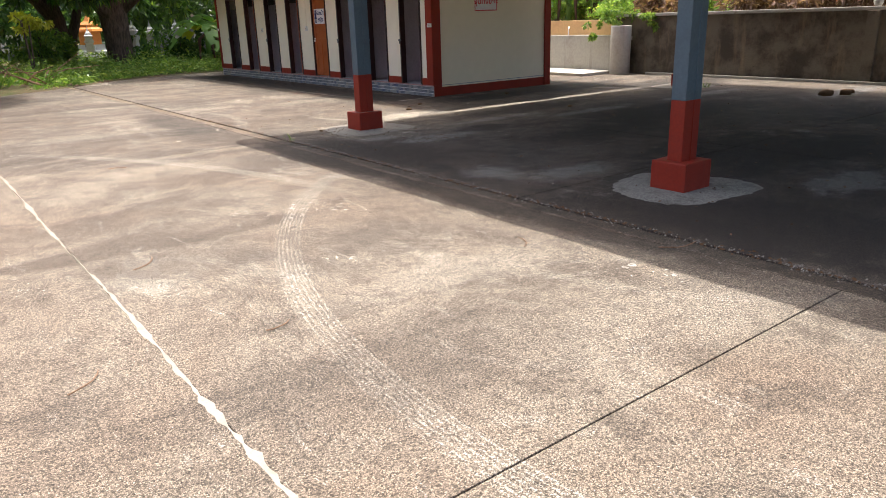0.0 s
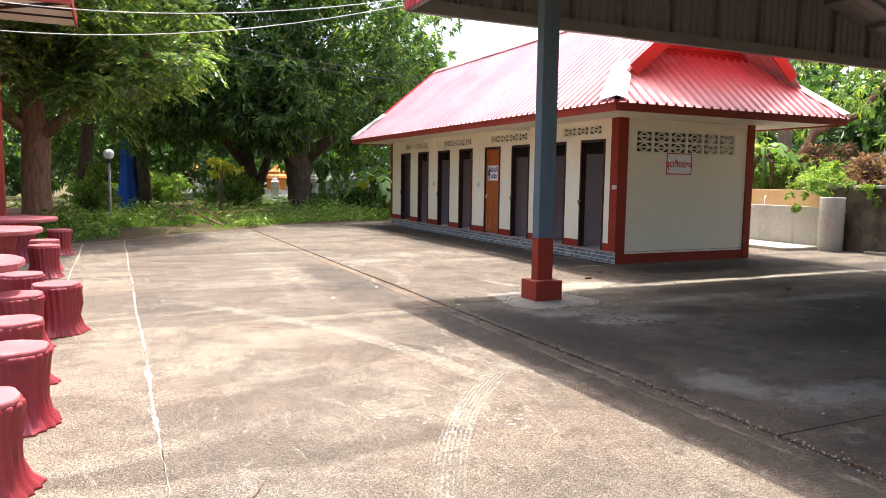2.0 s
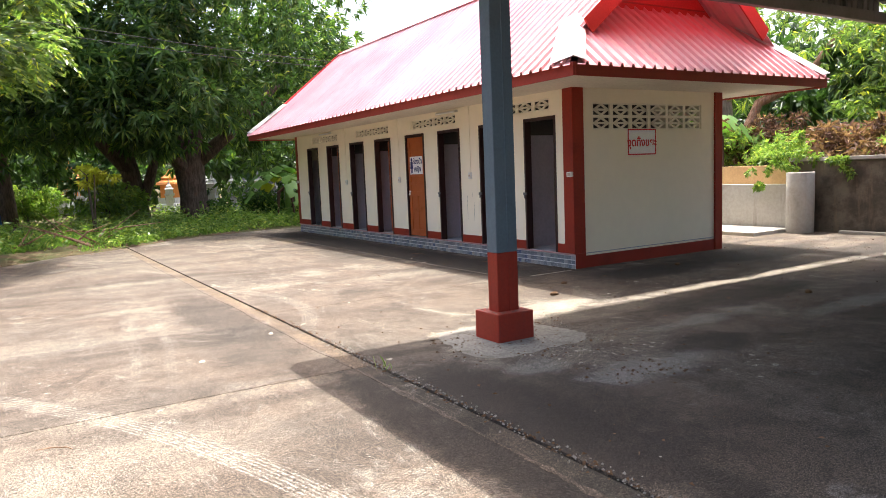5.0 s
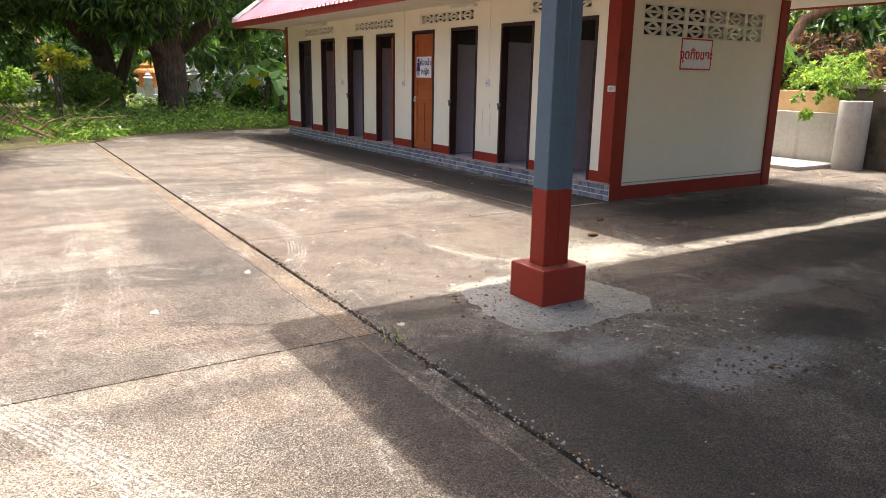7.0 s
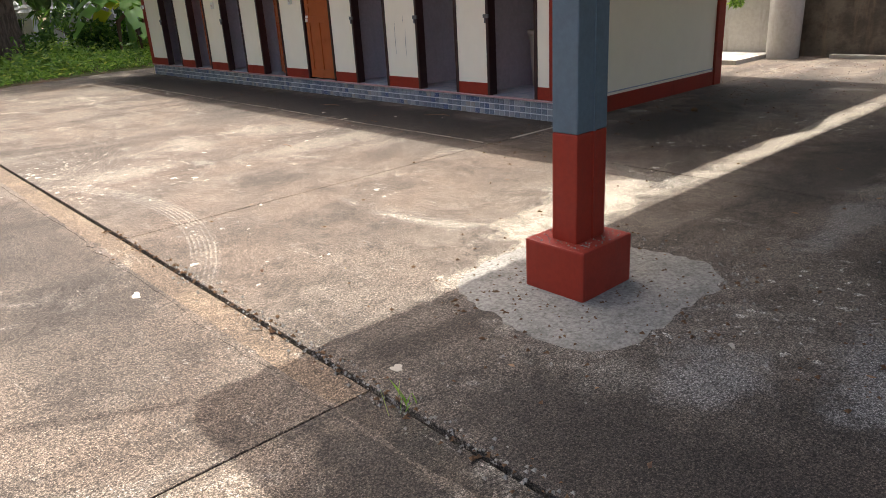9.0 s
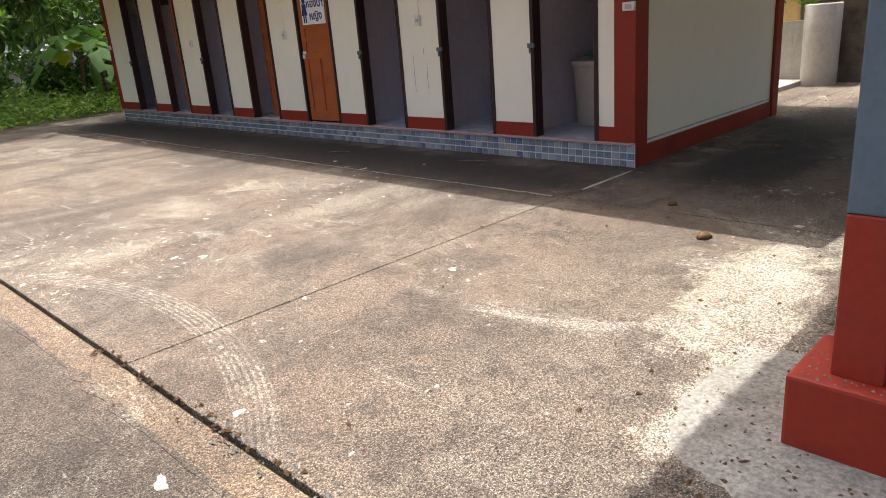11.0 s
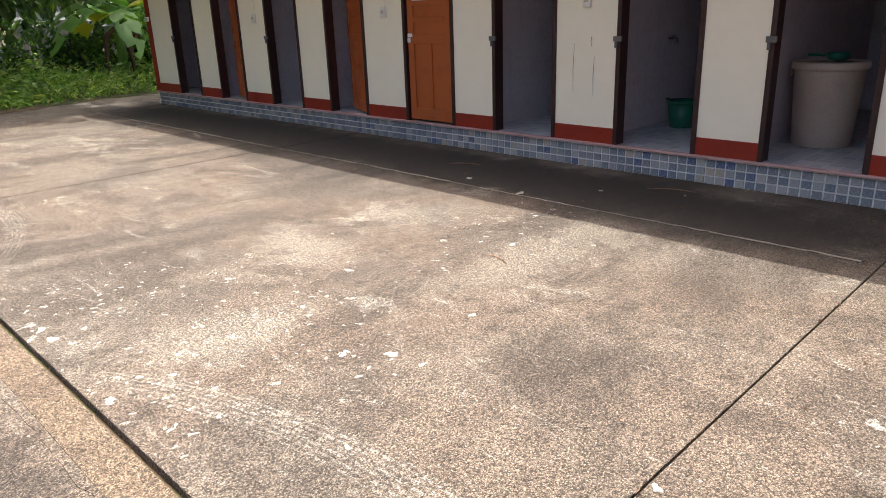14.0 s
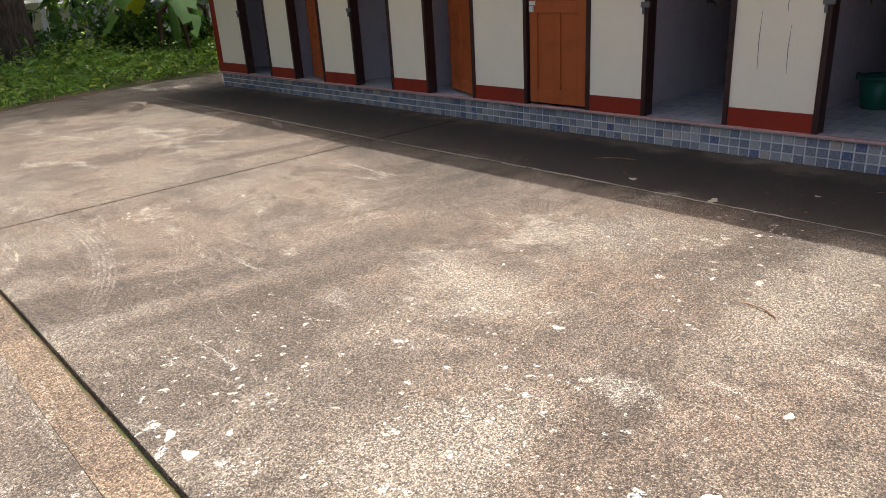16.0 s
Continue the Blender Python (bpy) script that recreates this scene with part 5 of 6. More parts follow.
# ---- boundary wall, tank and raised bank ----
bw = thing("boundary_wall", "dark mould-stained concrete boundary wall with coping", "wall", kind="structure")
part("face", boxes((15.30, 15.45, -20, 12.7, -0.1, 1.36)), M_MOULD, bw)
part("coping", boxes((15.24, 15.52, -20, 12.7, 1.36, 1.43), bevel=0.012), M_CEM, bw, "paler coping")
for yy in (6.6, 2.0, -2.6, 10.4):
    part("pilaster", boxes((15.22, 15.30, yy - 0.11, yy + 0.11, -0.05, 1.36), bevel=0.01), M_MOULD, bw)
part("finial", lathe([(0.05, 1.43), (0.07, 1.46), (0.09, 1.52), (0.05, 1.58), (0.01, 1.62)], 16, cx=15.36, cy=6.6), M_CEM, bw, "small cement bud finial", True)
part("kerb", boxes((15.08, 15.22, -20, 11.6, -0.05, 0.05), bevel=0.01), M_CEM, bw, "pale cement kerb at the foot")
lw = thing("cistern_wall", "pale cement cistern wall with a tap", "wall", kind="structure")
part("front", boxes((14.98, 15.12, 12.52, 21.0, -0.05, 0.93), bevel=0.01), M_CEM, lw)
part("upper", boxes((15.34, 15.48, 12.72, 21.0, -0.05, 1.30), bevel=0.01), M_YWALL, lw, "ochre upper wall")
part("ledge", boxes((15.12, 15.34, 12.2, 21.0, 0.80, 0.90)), M_CEM, lw)
part("standpipe", tube([(15.24, 14.3, 0.9), (15.24, 14.3, 1.1), (15.2, 14.25, 1.15), (15.16, 14.2, 1.10)], [0.012] * 4, 8), M_SIGN, lw, "thin bent standpipe")
part("step_slab", boxes((13.75, 14.98, 12.45, 21.0, -0.05, 0.07), bevel=0.012), M_CEM, lw, "pale cement step slab")
tank = thing("cement_ring_tank", "upright pale cement ring tank at the wall's corner", "tank", at=(14.92, 12.26, 0))
part("ring", lathe([(0.245, -0.03), (0.248, 0.0), (0.25, 0.55), (0.252, 1.14), (0.245, 1.16), (0.205, 1.16), (0.205, 0.9)], 40, close=False), M_CEM, tank, smooth=True)
part("fill", lathe([(0.203, 0.95), (0.203, 1.0)], 40), M_SOIL, tank, "soil in the tank")
bank_bm = bmesh.new()
bmesh.ops.create_grid(bank_bm, x_segments=60, y_segments=60, size=1.0)
for v in bank_bm.verts:
    x, y = 15.47 + (v.co.x + 1) * 15, -22 + (v.co.y + 1) * 26
    z = 1.15 + 0.25 * noise.noise(Vector((x * 0.5, y * 0.5, 0))) + 0.02 * (x - 15)
    v.co = Vector((x, y, z if x > 15.48 else 1.1))
structure("bank", bank_bm, M_SOIL, "raised earth bank behind the boundary wall", "ground")

# grassed earth beyond the slab, with an uneven lip over the concrete
EDGE = ((-9.0, 17.2), (-1.5, 18.0), (0.0, 18.5), (1.2, 19.3), (2.4, 20.6), (4.2, 21.9), (5.6, 23.3), (7.0, 23.9), (8.6, 24.3), (12.0, 24.3), (16.5, 24.5))


def edge_y(x):
    for (a, ya), (b, yb) in zip(EDGE, EDGE[1:]):
        if a <= x <= b:
            return ya + (yb - ya) * (x - a) / (b - a)
    return EDGE[0][1] if x < EDGE[0][0] else EDGE[-1][1]


def earth_z(x, y):
    k = min(1.0, max(0.0, (y - edge_y(x)) / 1.2))
    return 0.012 + 0.13 * k + 0.10 * k * noise.noise(Vector((x * 0.4, y * 0.4, 3)))


earth = bmesh.new()
NX, NY = 110, 40
rows = []
for j in range(NY + 1):
    row = []
    for i in range(NX + 1):
        x = -14 + 30.5 * i / NX
        y0 = edge_y(x) + 0.22 * noise.noise(Vector((x * 2.2, 0, 7))) + 0.1 * noise.noise(Vector((x * 7, 0, 9)))
        y = y0 + (48 - y0) * (j / NY) ** 2
        row.append(earth.verts.new((x, y, -0.02 if j == 0 else earth_z(x, y))))
    rows.append(row)
for a, b in zip(rows, rows[1:]):
    for i in range(NX):
        earth.faces.new((a[i], a[i + 1], b[i + 1], b[i]))
structure("earth_verge", earth, M_SOIL, "shaded earth verge under the trees", "ground", True)

# ---- trees and plants ----
def tree(name, label, limbs, material, crown_me, group=""):
    ob = thing(name, label, "tree", group)
    for i, (pts, rad) in enumerate(limbs):
        part("trunk" if i == 0 else "limb", tube(pts, rad, 14 if i == 0 else 8, None, 0.16, i), material, ob, smooth=True)
    cr = new("crown", crown_me)
    cr.parent = ob
    return ob


tree("mango_tree", "large dark green mango tree with low hanging crown", [
    ([(7.2, 28.5, 0), (7.2, 28.5, 0.25), (7.15, 28.5, 1.0), (7.1, 28.45, 1.9), (7.3, 28.6, 3.5), (7.6, 28.8, 6.0)], [0.62, 0.50, 0.42, 0.44, 0.34, 0.2]),
    ([(7.1, 28.4, 1.7), (6.2, 28.0, 2.9), (5.2, 27.6, 4.6)], [0.28, 0.2, 0.1]),
    ([(7.2, 28.5, 1.9), (8.6, 28.0, 3.2), (10.0, 27.6, 4.6)], [0.26, 0.2, 0.1])], M_BARK,
    crown("mango_crown", [(8.3, 28.6, 6.6, 4.2, 3.6, 4.6, 2400), (11.5, 31.9, 5.2, 3.2, 2.6, 2.6, 1050), (6.3, 26.6, 4.3, 2.1, 1.8, 1.8, 800), (12.7, 33.5, 8.3, 2.6, 2.6, 3.5, 800), (9.85, 30.6, 4.2, 1.7, 1.4, 1.4, 340), (7.6, 28.2, 10.2, 3.6, 3.2, 2.6, 900)], L_MANGO, 13, 0.31, 0.08, 5, 0.28))
tree("mango_tree", "dark green mango tree with forked trunk in the shade", [
    ([(5.7, 29.8, 0), (5.7, 29.8, 0.2), (5.6, 29.8, 1.0), (5.5, 29.8, 1.8), (5.2, 30.0, 3.4), (4.9, 30.2, 6.0)], [0.45, 0.34, 0.28, 0.28, 0.22, 0.12]),
    ([(5.75, 29.75, 0.7), (6.1, 29.7, 1.7), (6.5, 29.6, 3.0)], [0.2, 0.17, 0.1]),
    ([(5.5, 29.8, 1.8), (4.3, 29.3, 3.2), (3.2, 28.8, 4.8)], [0.2, 0.15, 0.08])], M_BARK,
    crown("mango_crown_b", [(4.4, 30.0, 6.8, 3.8, 3.4, 4.8, 2100), (3.6, 28.0, 4.6, 2.5, 2.0, 2.0, 800), (5.3, 27.6, 3.8, 1.6, 1.4, 1.3, 380), (2.2, 29.4, 6.0, 2.4, 2.4, 3.2, 900), (4.2, 29.6, 10.4, 3.4, 3.0, 2.4, 800)], L_MANGO, 13, 0.31, 0.08, 6, 0.28))
tree("mango_tree", "dark mango tree deep in the grove", [
    ([(1.9, 33.0, 0), (1.9, 33.0, 1.2), (1.8, 33.0, 3.0), (1.6, 33.0, 6.0)], [0.34, 0.25, 0.22, 0.12])], M_BARK,
    crown("mango_crown_c", [(1.2, 33.5, 6.5, 4.0, 3.2, 4.4, 1700), (-1.6, 34.0, 5.4, 3.4, 3.0, 3.6, 1100), (3.0, 33.2, 4.4, 2.0, 1.6, 1.6, 350)], L_MANGO, 9, 0.32, 0.076, 7, 0.28))


def feather_crown(name, sprays, material, seed):
    """Compound leaves: drooping midribs with paired leaflets, scattered through blobs (x, y, z, rx, ry, rz, count)."""
    rng = np.random.default_rng(seed)
    B, H, L = [], [], []
    for x, y, z, rx, ry, rz, n in sprays:
        d = rng.normal(size=(n, 3))
        d /= np.linalg.norm(d, axis=1, keepdims=True)
        boughs = max(4, n // 22)
        e = rng.normal(size=(boughs, 3))
        e /= np.linalg.norm(e, axis=1, keepdims=True)
        e *= (rng.uniform(0.35, 1.0, boughs) ** 0.5)[:, None] * np.array([rx, ry, rz])
        c = np.array([x, y, z]) + e[rng.integers(0, boughs, n)] + d * np.array([0.75, 0.75, 0.35]) * (rng.uniform(0.1, 1.0, n) ** 0.6)[:, None]
        h = d * np.array([1, 1, 0.3]) + rng.normal(size=(n, 3)) * 0.5
        h /= np.linalg.norm(h, axis=1, keepdims=True)
        side = np.cross(h, np.array([0, 0, 1.0]))
        side /= np.linalg.norm(side, axis=1, keepdims=True) + 1e-6
        ln = rng.uniform(0.30, 0.55, n)
        for k in range(1, 12):
            f = k / 11
            p = c + h * (ln * f)[:, None] - np.array([0, 0, 1.0]) * (ln * 0.45 * f * f)[:, None]
            for s in (-1, 1):
                B.append(p)
                H.append(side * s + h * 0.5 - np.array([0, 0, 0.25]) + rng.normal(size=(n, 3)) * 0.12)
                L.append(np.full(n, 0.17) * (1 - 0.35 * abs(f - 0.5)))
    B, H, L = np.concatenate(B), np.concatenate(H), np.concatenate(L)
    return leaf_mesh(name, B, H, L * rng.uniform(0.8, 1.2, len(L)), L * 0.42, material, 0.15, rng)


tree("feathery_tree", "broad tree with light green feathery leaves over the verge", [
    ([(-0.85, 21.0, 0), (-0.85, 21.0, 0.3), (-0.85, 21.0, 1.2), (-0.8, 21.0, 2.3), (-0.9, 20.9, 3.6), (-1.2, 20.6, 6.0)], [0.42, 0.33, 0.28, 0.29, 0.2, 0.1]),
    ([(-0.8, 21.0, 2.2), (0.4, 20.4, 3.2), (1.8, 19.9, 4.4)], [0.16, 0.11, 0.05]),
    ([(-0.85, 21.0, 2.3), (-2.2, 20.6, 3.6), (-3.6, 20.2, 4.8)], [0.17, 0.12, 0.06])], M_BARK_RED,
    feather_crown("feather_crown", [(-1.2, 20.6, 5.8, 3.6, 2.8, 2.4, 800), (1.2, 20.2, 5.1, 2.1, 1.8, 1.7, 620), (0.2, 19.8, 3.9, 1.8, 1.2, 0.8, 380), (-2.6, 20.0, 4.0, 1.8, 1.4, 0.9, 340), (0.0, 20.4, 8.0, 3.4, 2.6, 1.8, 500)], L_LIGHT, 8))
tree("feathery_tree", "bare-stemmed tree in the shade behind the lamp post", [
    ([(0.0, 26.0, 0), (0.0, 26.0, 0.8), (0.05, 26.0, 2.0), (0.3, 25.6, 4.0)], [0.32, 0.22, 0.19, 0.12])], M_BARK,
    feather_crown("feather_crown_b", [(0.2, 24.4, 5.6, 3.0, 2.6, 2.6, 1300), (-3.2, 24.5, 5.0, 2.8, 2.4, 2.6, 900)], L_LIGHT, 9))


def shrub(label, blobs, material, per, length, width, seed, name="shrub", stems=True):
    ob = thing(name, label, "shrub")
    cr = new("foliage", crown("shrub_leaves", blobs, material, per, length, width, seed, 0.3, 0.5, 0.1))
    cr.parent = ob
    if stems:
        rnd = random.Random(seed)
        for i in range(4):
            x, y, z, rx, ry, rz, n = blobs[i % len(blobs)]
            zb = earth_z(x, y) if x < 15 else 1.15
            part("stem", tube([(x, y, zb - 0.05), (x + rnd.uniform(-0.3, 0.3) * rx, y + rnd.uniform(-0.3, 0.3), z), (x + rnd.uniform(-0.7, 0.7) * rx, y + rnd.uniform(-0.5, 0.5) * ry, z + rz * 0.6)], [0.03, 0.02, 0.008], 6), M_BARK, ob)
    return ob


shrub("bright green leafy shrub behind the lamp post", [(0.15, 25.5, 1.0, 0.75, 0.8, 1.0, 380), (0.4, 26.5, 0.6, 0.6, 0.7, 0.6, 200)], L_BRIGHT, 8, 0.14, 0.06, 11)
shrub("yellow-green shrub between the mango trunks", [(4.5, 28.0, 1.0, 0.9, 0.6, 0.8, 320), (5.2, 28.6, 0.7, 0.8, 0.6, 0.7, 240)], L_BRIGHT, 8, 0.16, 0.06, 12)
shrub("pale yellow flowering branch in the grove", [(3.9, 25.6, 1.75, 0.55, 0.35, 0.28, 110)], L_YELLOW, 7, 0.16, 0.07, 13)
shrub("low sunlit shrub deep in the grove", [(2.6, 34.5, 0.9, 1.6, 0.9, 0.7, 420), (1.2, 36.0, 0.9, 1.8, 0.9, 0.8, 420)], L_BRIGHT, 8, 0.16, 0.07, 14)
shrub("dark shrub at the foot of the mango tree", [(8.6, 27.6, 0.6, 1.2, 0.7, 0.6, 360), (10.2, 27.8, 0.7, 1.1, 0.8, 0.7, 320)], L_MANGO, 8, 0.15, 0.06, 15)
shrub("leafy climber spilling over the cement tank", [(14.95, 12.6, 1.38, 0.28, 0.40, 0.18, 70), (14.8, 13.0, 1.1, 0.15, 0.3, 0.3, 40), (15.2, 11.7, 1.42, 0.2, 0.4, 0.14, 60), (15.15, 11.5, 1.15, 0.06, 0.12, 0.25, 18), (15.6, 13.0, 1.6, 0.6, 0.9, 0.4, 260), (15.3, 12.5, 1.6, 0.4, 0.4, 0.35, 120)], L_BRIGHT, 7, 0.085, 0.04, 16, "climber", False)
shrub("light green undergrowth on the bank", [(17.2, 14.8, 1.6, 1.2, 1.4, 0.55, 420), (16.5, 17.0, 1.8, 1.2, 1.6, 0.8, 500), (16.6, 10.8, 1.55, 0.8, 1.0, 0.35, 260), (18.5, 20, 2.0, 2.0, 2.5, 1.2, 600)], L_BRIGHT, 8, 0.17, 0.06, 17)
shrub("heap of dry brown leafy branches on the bank", [(16.6, 9.2, 1.6, 0.9, 1.7, 0.5, 520), (16.7, 6.2, 1.7, 1.0, 2.0, 0.6, 650), (16.8, 3.0, 1.7, 1.0, 2.0, 0.6, 550), (16.7, 12.4, 1.7, 0.9, 1.5, 0.55, 400), (17.8, 15.2, 1.9, 0.9, 1.2, 0.55, 380), (18.2, 10.5, 2.2, 1.0, 2.0, 0.6, 350), (17.5, 7.5, 2.2, 1.2, 3.0, 0.7, 700)], L_DRY, 8, 0.2, 0.055, 18, "brush_heap")
tree("leaning_tree", "leaning mango tree with sparse crown on the bank", [
    ([(18.0, 16.6, 1.1), (18.1, 16.4, 1.7), (18.5, 15.9, 2.2), (18.8, 15.8, 2.9), (19.7, 15.1, 3.4), (20.3, 14.8, 4.3), (20.8, 14.0, 5.2)], [0.20, 0.16, 0.15, 0.12, 0.10, 0.08, 0.05]),
    ([(18.0, 16.6, 1.3), (17.3, 17.4, 2.0), (16.8, 18.6, 2.6)], [0.17, 0.13, 0.08]),
    ([(18.4, 18.2, 1.1), (18.4, 18.2, 3.0), (18.5, 18.3, 4.6)], [0.16, 0.13, 0.09])], M_BARK_RED,
    crown("sparse_crown", [(19.6, 15.6, 4.4, 2.2, 2.4, 1.3, 430), (21.0, 13.0, 4.6, 2.2, 2.2, 1.6, 380), (18.6, 18.6, 3.6, 1.6, 1.8, 1.4, 280)], L_LIGHT, 8, 0.22, 0.055, 21, 0.5))
tree("bank_tree", "dense green tree on the bank behind the brush", [
    ([(20.5, 9.0, 1.1), (20.5, 9.0, 3.0), (20.7, 9.0, 5.0)], [0.22, 0.18, 0.1])], M_BARK,
    crown("bank_crown", [(20.6, 9.5, 3.8, 2.4, 3.0, 1.6, 480), (20.2, 5.2, 4.0, 2.4, 2.8, 2.1, 600), (20.0, 1.0, 4.2, 2.6, 3.2, 2.6, 600), (19.2, 12.2, 2.9, 1.5, 1.6, 1.1, 240)], L_LIGHT, 8, 0.24, 0.07, 22, 0.4))
palm = thing("coconut_palm", "tall grey coconut palm trunk with drooping fronds", "tree")
part("trunk", tube([(19.6, 17.4, 1.1), (19.6, 17.4, 3.0), (19.55, 17.45, 6.0), (19.5, 17.5, 9.5)], [0.24, 0.2, 0.18, 0.16], 14, None, 0.05, 3), bark_mat("grey_palm_bark", (0.20, 0.17, 0.15), (0.34, 0.30, 0.27)), palm, smooth=True)


def frond_set(parent, cx, cy, cz, n, length, seed, material, leaflets=26, rise=0.6, fall=1.2, lw=0.06, ll=0.5):
    """Palm fronds: an arched midrib with hanging leaflets."""
    rng = np.random.default_rng(seed)
    for k in range(n):
        a = 2 * math.pi * (k + rng.uniform(-0.3, 0.3)) / n
        u = np.array([math.cos(a), math.sin(a), 0.0])
        B, H = [], []
        pts = []
        up = rise * rng.uniform(0.5, 1.2)
        for i in range(leaflets):
            f = (i + 1) / leaflets
            p = np.array([cx, cy, cz]) + u * length * f + np.array([0, 0, 1.0]) * (up * f - fall * f * f) * length * 0.6
            pts.append(tuple(p))
            side = np.cross(u, np.array([0, 0, 1.0]))
            for s in (-1, 1):
                B.append(p)
                H.append(side * s + u * 0.7 - np.array([0, 0, 0.5]) + rng.normal(size=3) * 0.1)
        B, H = np.array(B), np.array(H)
        fr = new("frond", leaf_mesh("frond", B, H, np.full(len(B), ll) * rng.uniform(0.8, 1.1, len(B)), np.full(len(B), lw), material, 0.35, rng))
        fr.parent = parent
        part("midrib", tube([(cx, cy, cz)] + pts[::5] + [pts[-1]], [0.03] * (len(pts[::5]) + 1) + [0.008], 5), material, fr)


frond_set(palm, 19.5, 17.5, 9.5, 9, 2.6, 4, L_BRIGHT)
palm = thing("coconut_palm", "coconut palm with drooping fronds behind the bank", "tree")
part("trunk", tube([(24.6, 9.2, 1.1), (24.5, 9.3, 4.0), (24.4, 9.4, 7.2)], [0.24, 0.2, 0.16], 12, None, 0.05, 3), M_BARK, palm, smooth=True)
frond_set(palm, 24.4, 9.4, 7.2, 12, 3.0, 5, L_LIGHT)


def banana_plant(x, y, z0, seed, n=7, size=1.8, label="banana plant with torn arching leaves and dry sheaths"):
    """A banana: sheathed stem and broad arched blades split along their veins."""
    ob = thing("banana_plant", label, "plant", "banana plants")
    part("stem", tube([(x, y, z0 - 0.05), (x + 0.03, y, z0 + 0.6), (x, y, z0 + 1.3)], [0.11, 0.09, 0.06], 12, None, 0.08, seed), L_BANANA, ob, smooth=True)
    rng = random.Random(seed)
    for k in range(n):
        a = 2 * math.pi * k / n + rng.uniform(-0.4, 0.4)
        L = size * rng.uniform(0.75, 1.1)
        rise, fall = rng.uniform(0.7, 1.15), rng.uniform(0.9, 1.5)
        bm = bmesh.new()
        prev = None
        u, s = Vector((math.cos(a), math.sin(a), 0)), Vector((-math.sin(a), math.cos(a), 0))
        for i in range(19):
            f = i / 18
            p = Vector((x, y, z0 + 1.2)) + u * L * f * 0.85 + Vector((0, 0, 1)) * L * (rise * f - fall * f * f)
            w = 0.27 * size / 1.8 * math.sin(math.pi * min(1, max(0.02, (f - 0.12) / 0.88))) ** 0.6 if f > 0.12 else 0.012
            dp = Vector((0, 0, -0.35 * w))
            torn = rng.uniform(0.75, 1.0)
            cur = [bm.verts.new(p + s * w * torn + dp), bm.verts.new(p), bm.verts.new(p - s * w * rng.uniform(0.75, 1.0) + dp)]
            if prev:
                if i % 4 != 3:
                    bm.faces.new((prev[0], cur[0], cur[1], prev[1]))
                if i % 5 != 2:
                    bm.faces.new((prev[1], cur[1], cur[2], prev[2]))
            prev = cur
        part("blade", bm, L_BANANA if k % 4 != 3 else L_YELLOW, ob, smooth=True)
    for k in range(3):
        a = k * 2.1 + seed
        part("dry_sheath", tube([(x, y, z0 + 1.1), (x + 0.25 * math.cos(a), y + 0.25 * math.sin(a), z0 + 0.9), (x + 0.3 * math.cos(a), y + 0.3 * math.sin(a), z0 + 0.2)], [0.05, 0.06, 0.03], 6, None, 0.2, k), L_DRY, ob, "dry brown hanging sheath")
    return ob


banana_plant(9.7, 26.6, 0.12, 3, 8, 2.0)
banana_plant(10.6, 27.6, 0.12, 8, 7, 2.1)
banana_plant(17.6, 19.6, 1.2, 5, 7, 1.7)
banana_plant(16.4, 15.4, 1.1, 9, 6, 1.2)

# far woods close the place all round
rng_w = random.Random(3)
blobs = []
for i in range(30):
    x = -34 + i * 2.6
    blobs.append((x, 50 + rng_w.uniform(-4, 4), rng_w.uniform(3.0, 5.0), 3.4, 2.6, rng_w.uniform(3.5, 5.5), 430))
for i in range(14):
    blobs.append((34 + rng_w.uniform(-3, 3), 44 - i * 4.5, 4.5, 3.0, 3.6, rng_w.uniform(3, 4.2), 300))
for i in range(12):
    blobs.append((-16 + rng_w.uniform(-2, 2), 40 - i * 5, 4.5, 3.0, 3.4, rng_w.uniform(3.5, 5), 260))
for i in range(14):
    blobs.append((-30 + i * 6.0, -42 + rng_w.uniform(-2, 2), 3.5, 4.0, 2.4, rng_w.uniform(3.0, 4), 200))
woods = new("far_woods", crown("far_woods", blobs, L_WOODS, 6, 0.62, 0.26, 30, 0.3, 0.5, 0.3))
tagged(woods, "dense dark green woodland closing the view", "woods", "", "stuff")
shade = new("grove_shade", crown("grove_shade", [(-10 + i * 3.2, 40 + (i % 3), 2.6, 2.6, 1.8, 3.0, 300) for i in range(12)] + [(22 + (i % 2) * 2, 26 - i * 3.2, 3.4, 2.0, 2.2, 2.0, 220) for i in range(5)], L_WOODS, 6, 0.5, 0.2, 31, 0.3, 0.5, 0.2))
tagged(shade, "dark undergrowth at the back of the grove", "undergrowth", "", "stuff")

# grass and weeds on the verge
rng = np.random.default_rng(12)
n = 26000
gx = rng.uniform(-8, 16, n)
gd = rng.exponential(2.6, n)
gy = np.array([edge_y(x) for x in gx]) + 0.10 + gd
keep = (gy < 40) & ~((gx > 8.3) & (gx < 12.2) & (gy < 23.0)) & ~((gx > 0.9) & (gx < 3.2) & (gd < 0.9)) & ~((gx < -0.9) & (gy < 24.2))
gx, gy, gd = gx[keep], gy[keep], gd[keep]
gz = np.array([earth_z(a, b) for a, b in zip(gx, gy)])
base = np.stack([gx, gy, gz - 0.01], 1)
head = rng.normal(size=(len(gx), 3)) * 0.45 + np.array([0, 0, 1.0])
ln = rng.uniform(0.14, 0.42, len(gx)) * np.clip(0.5 + gd * 0.4, 0.5, 1.25)
tagged(new("grass", leaf_mesh("grass", base, head, ln, rng.uniform(0.012, 0.026, len(gx)), L_GRASS, 0.35, rng)), "unmown green grass along the edge of the yard", "grass", "", "stuff")
n = 3400
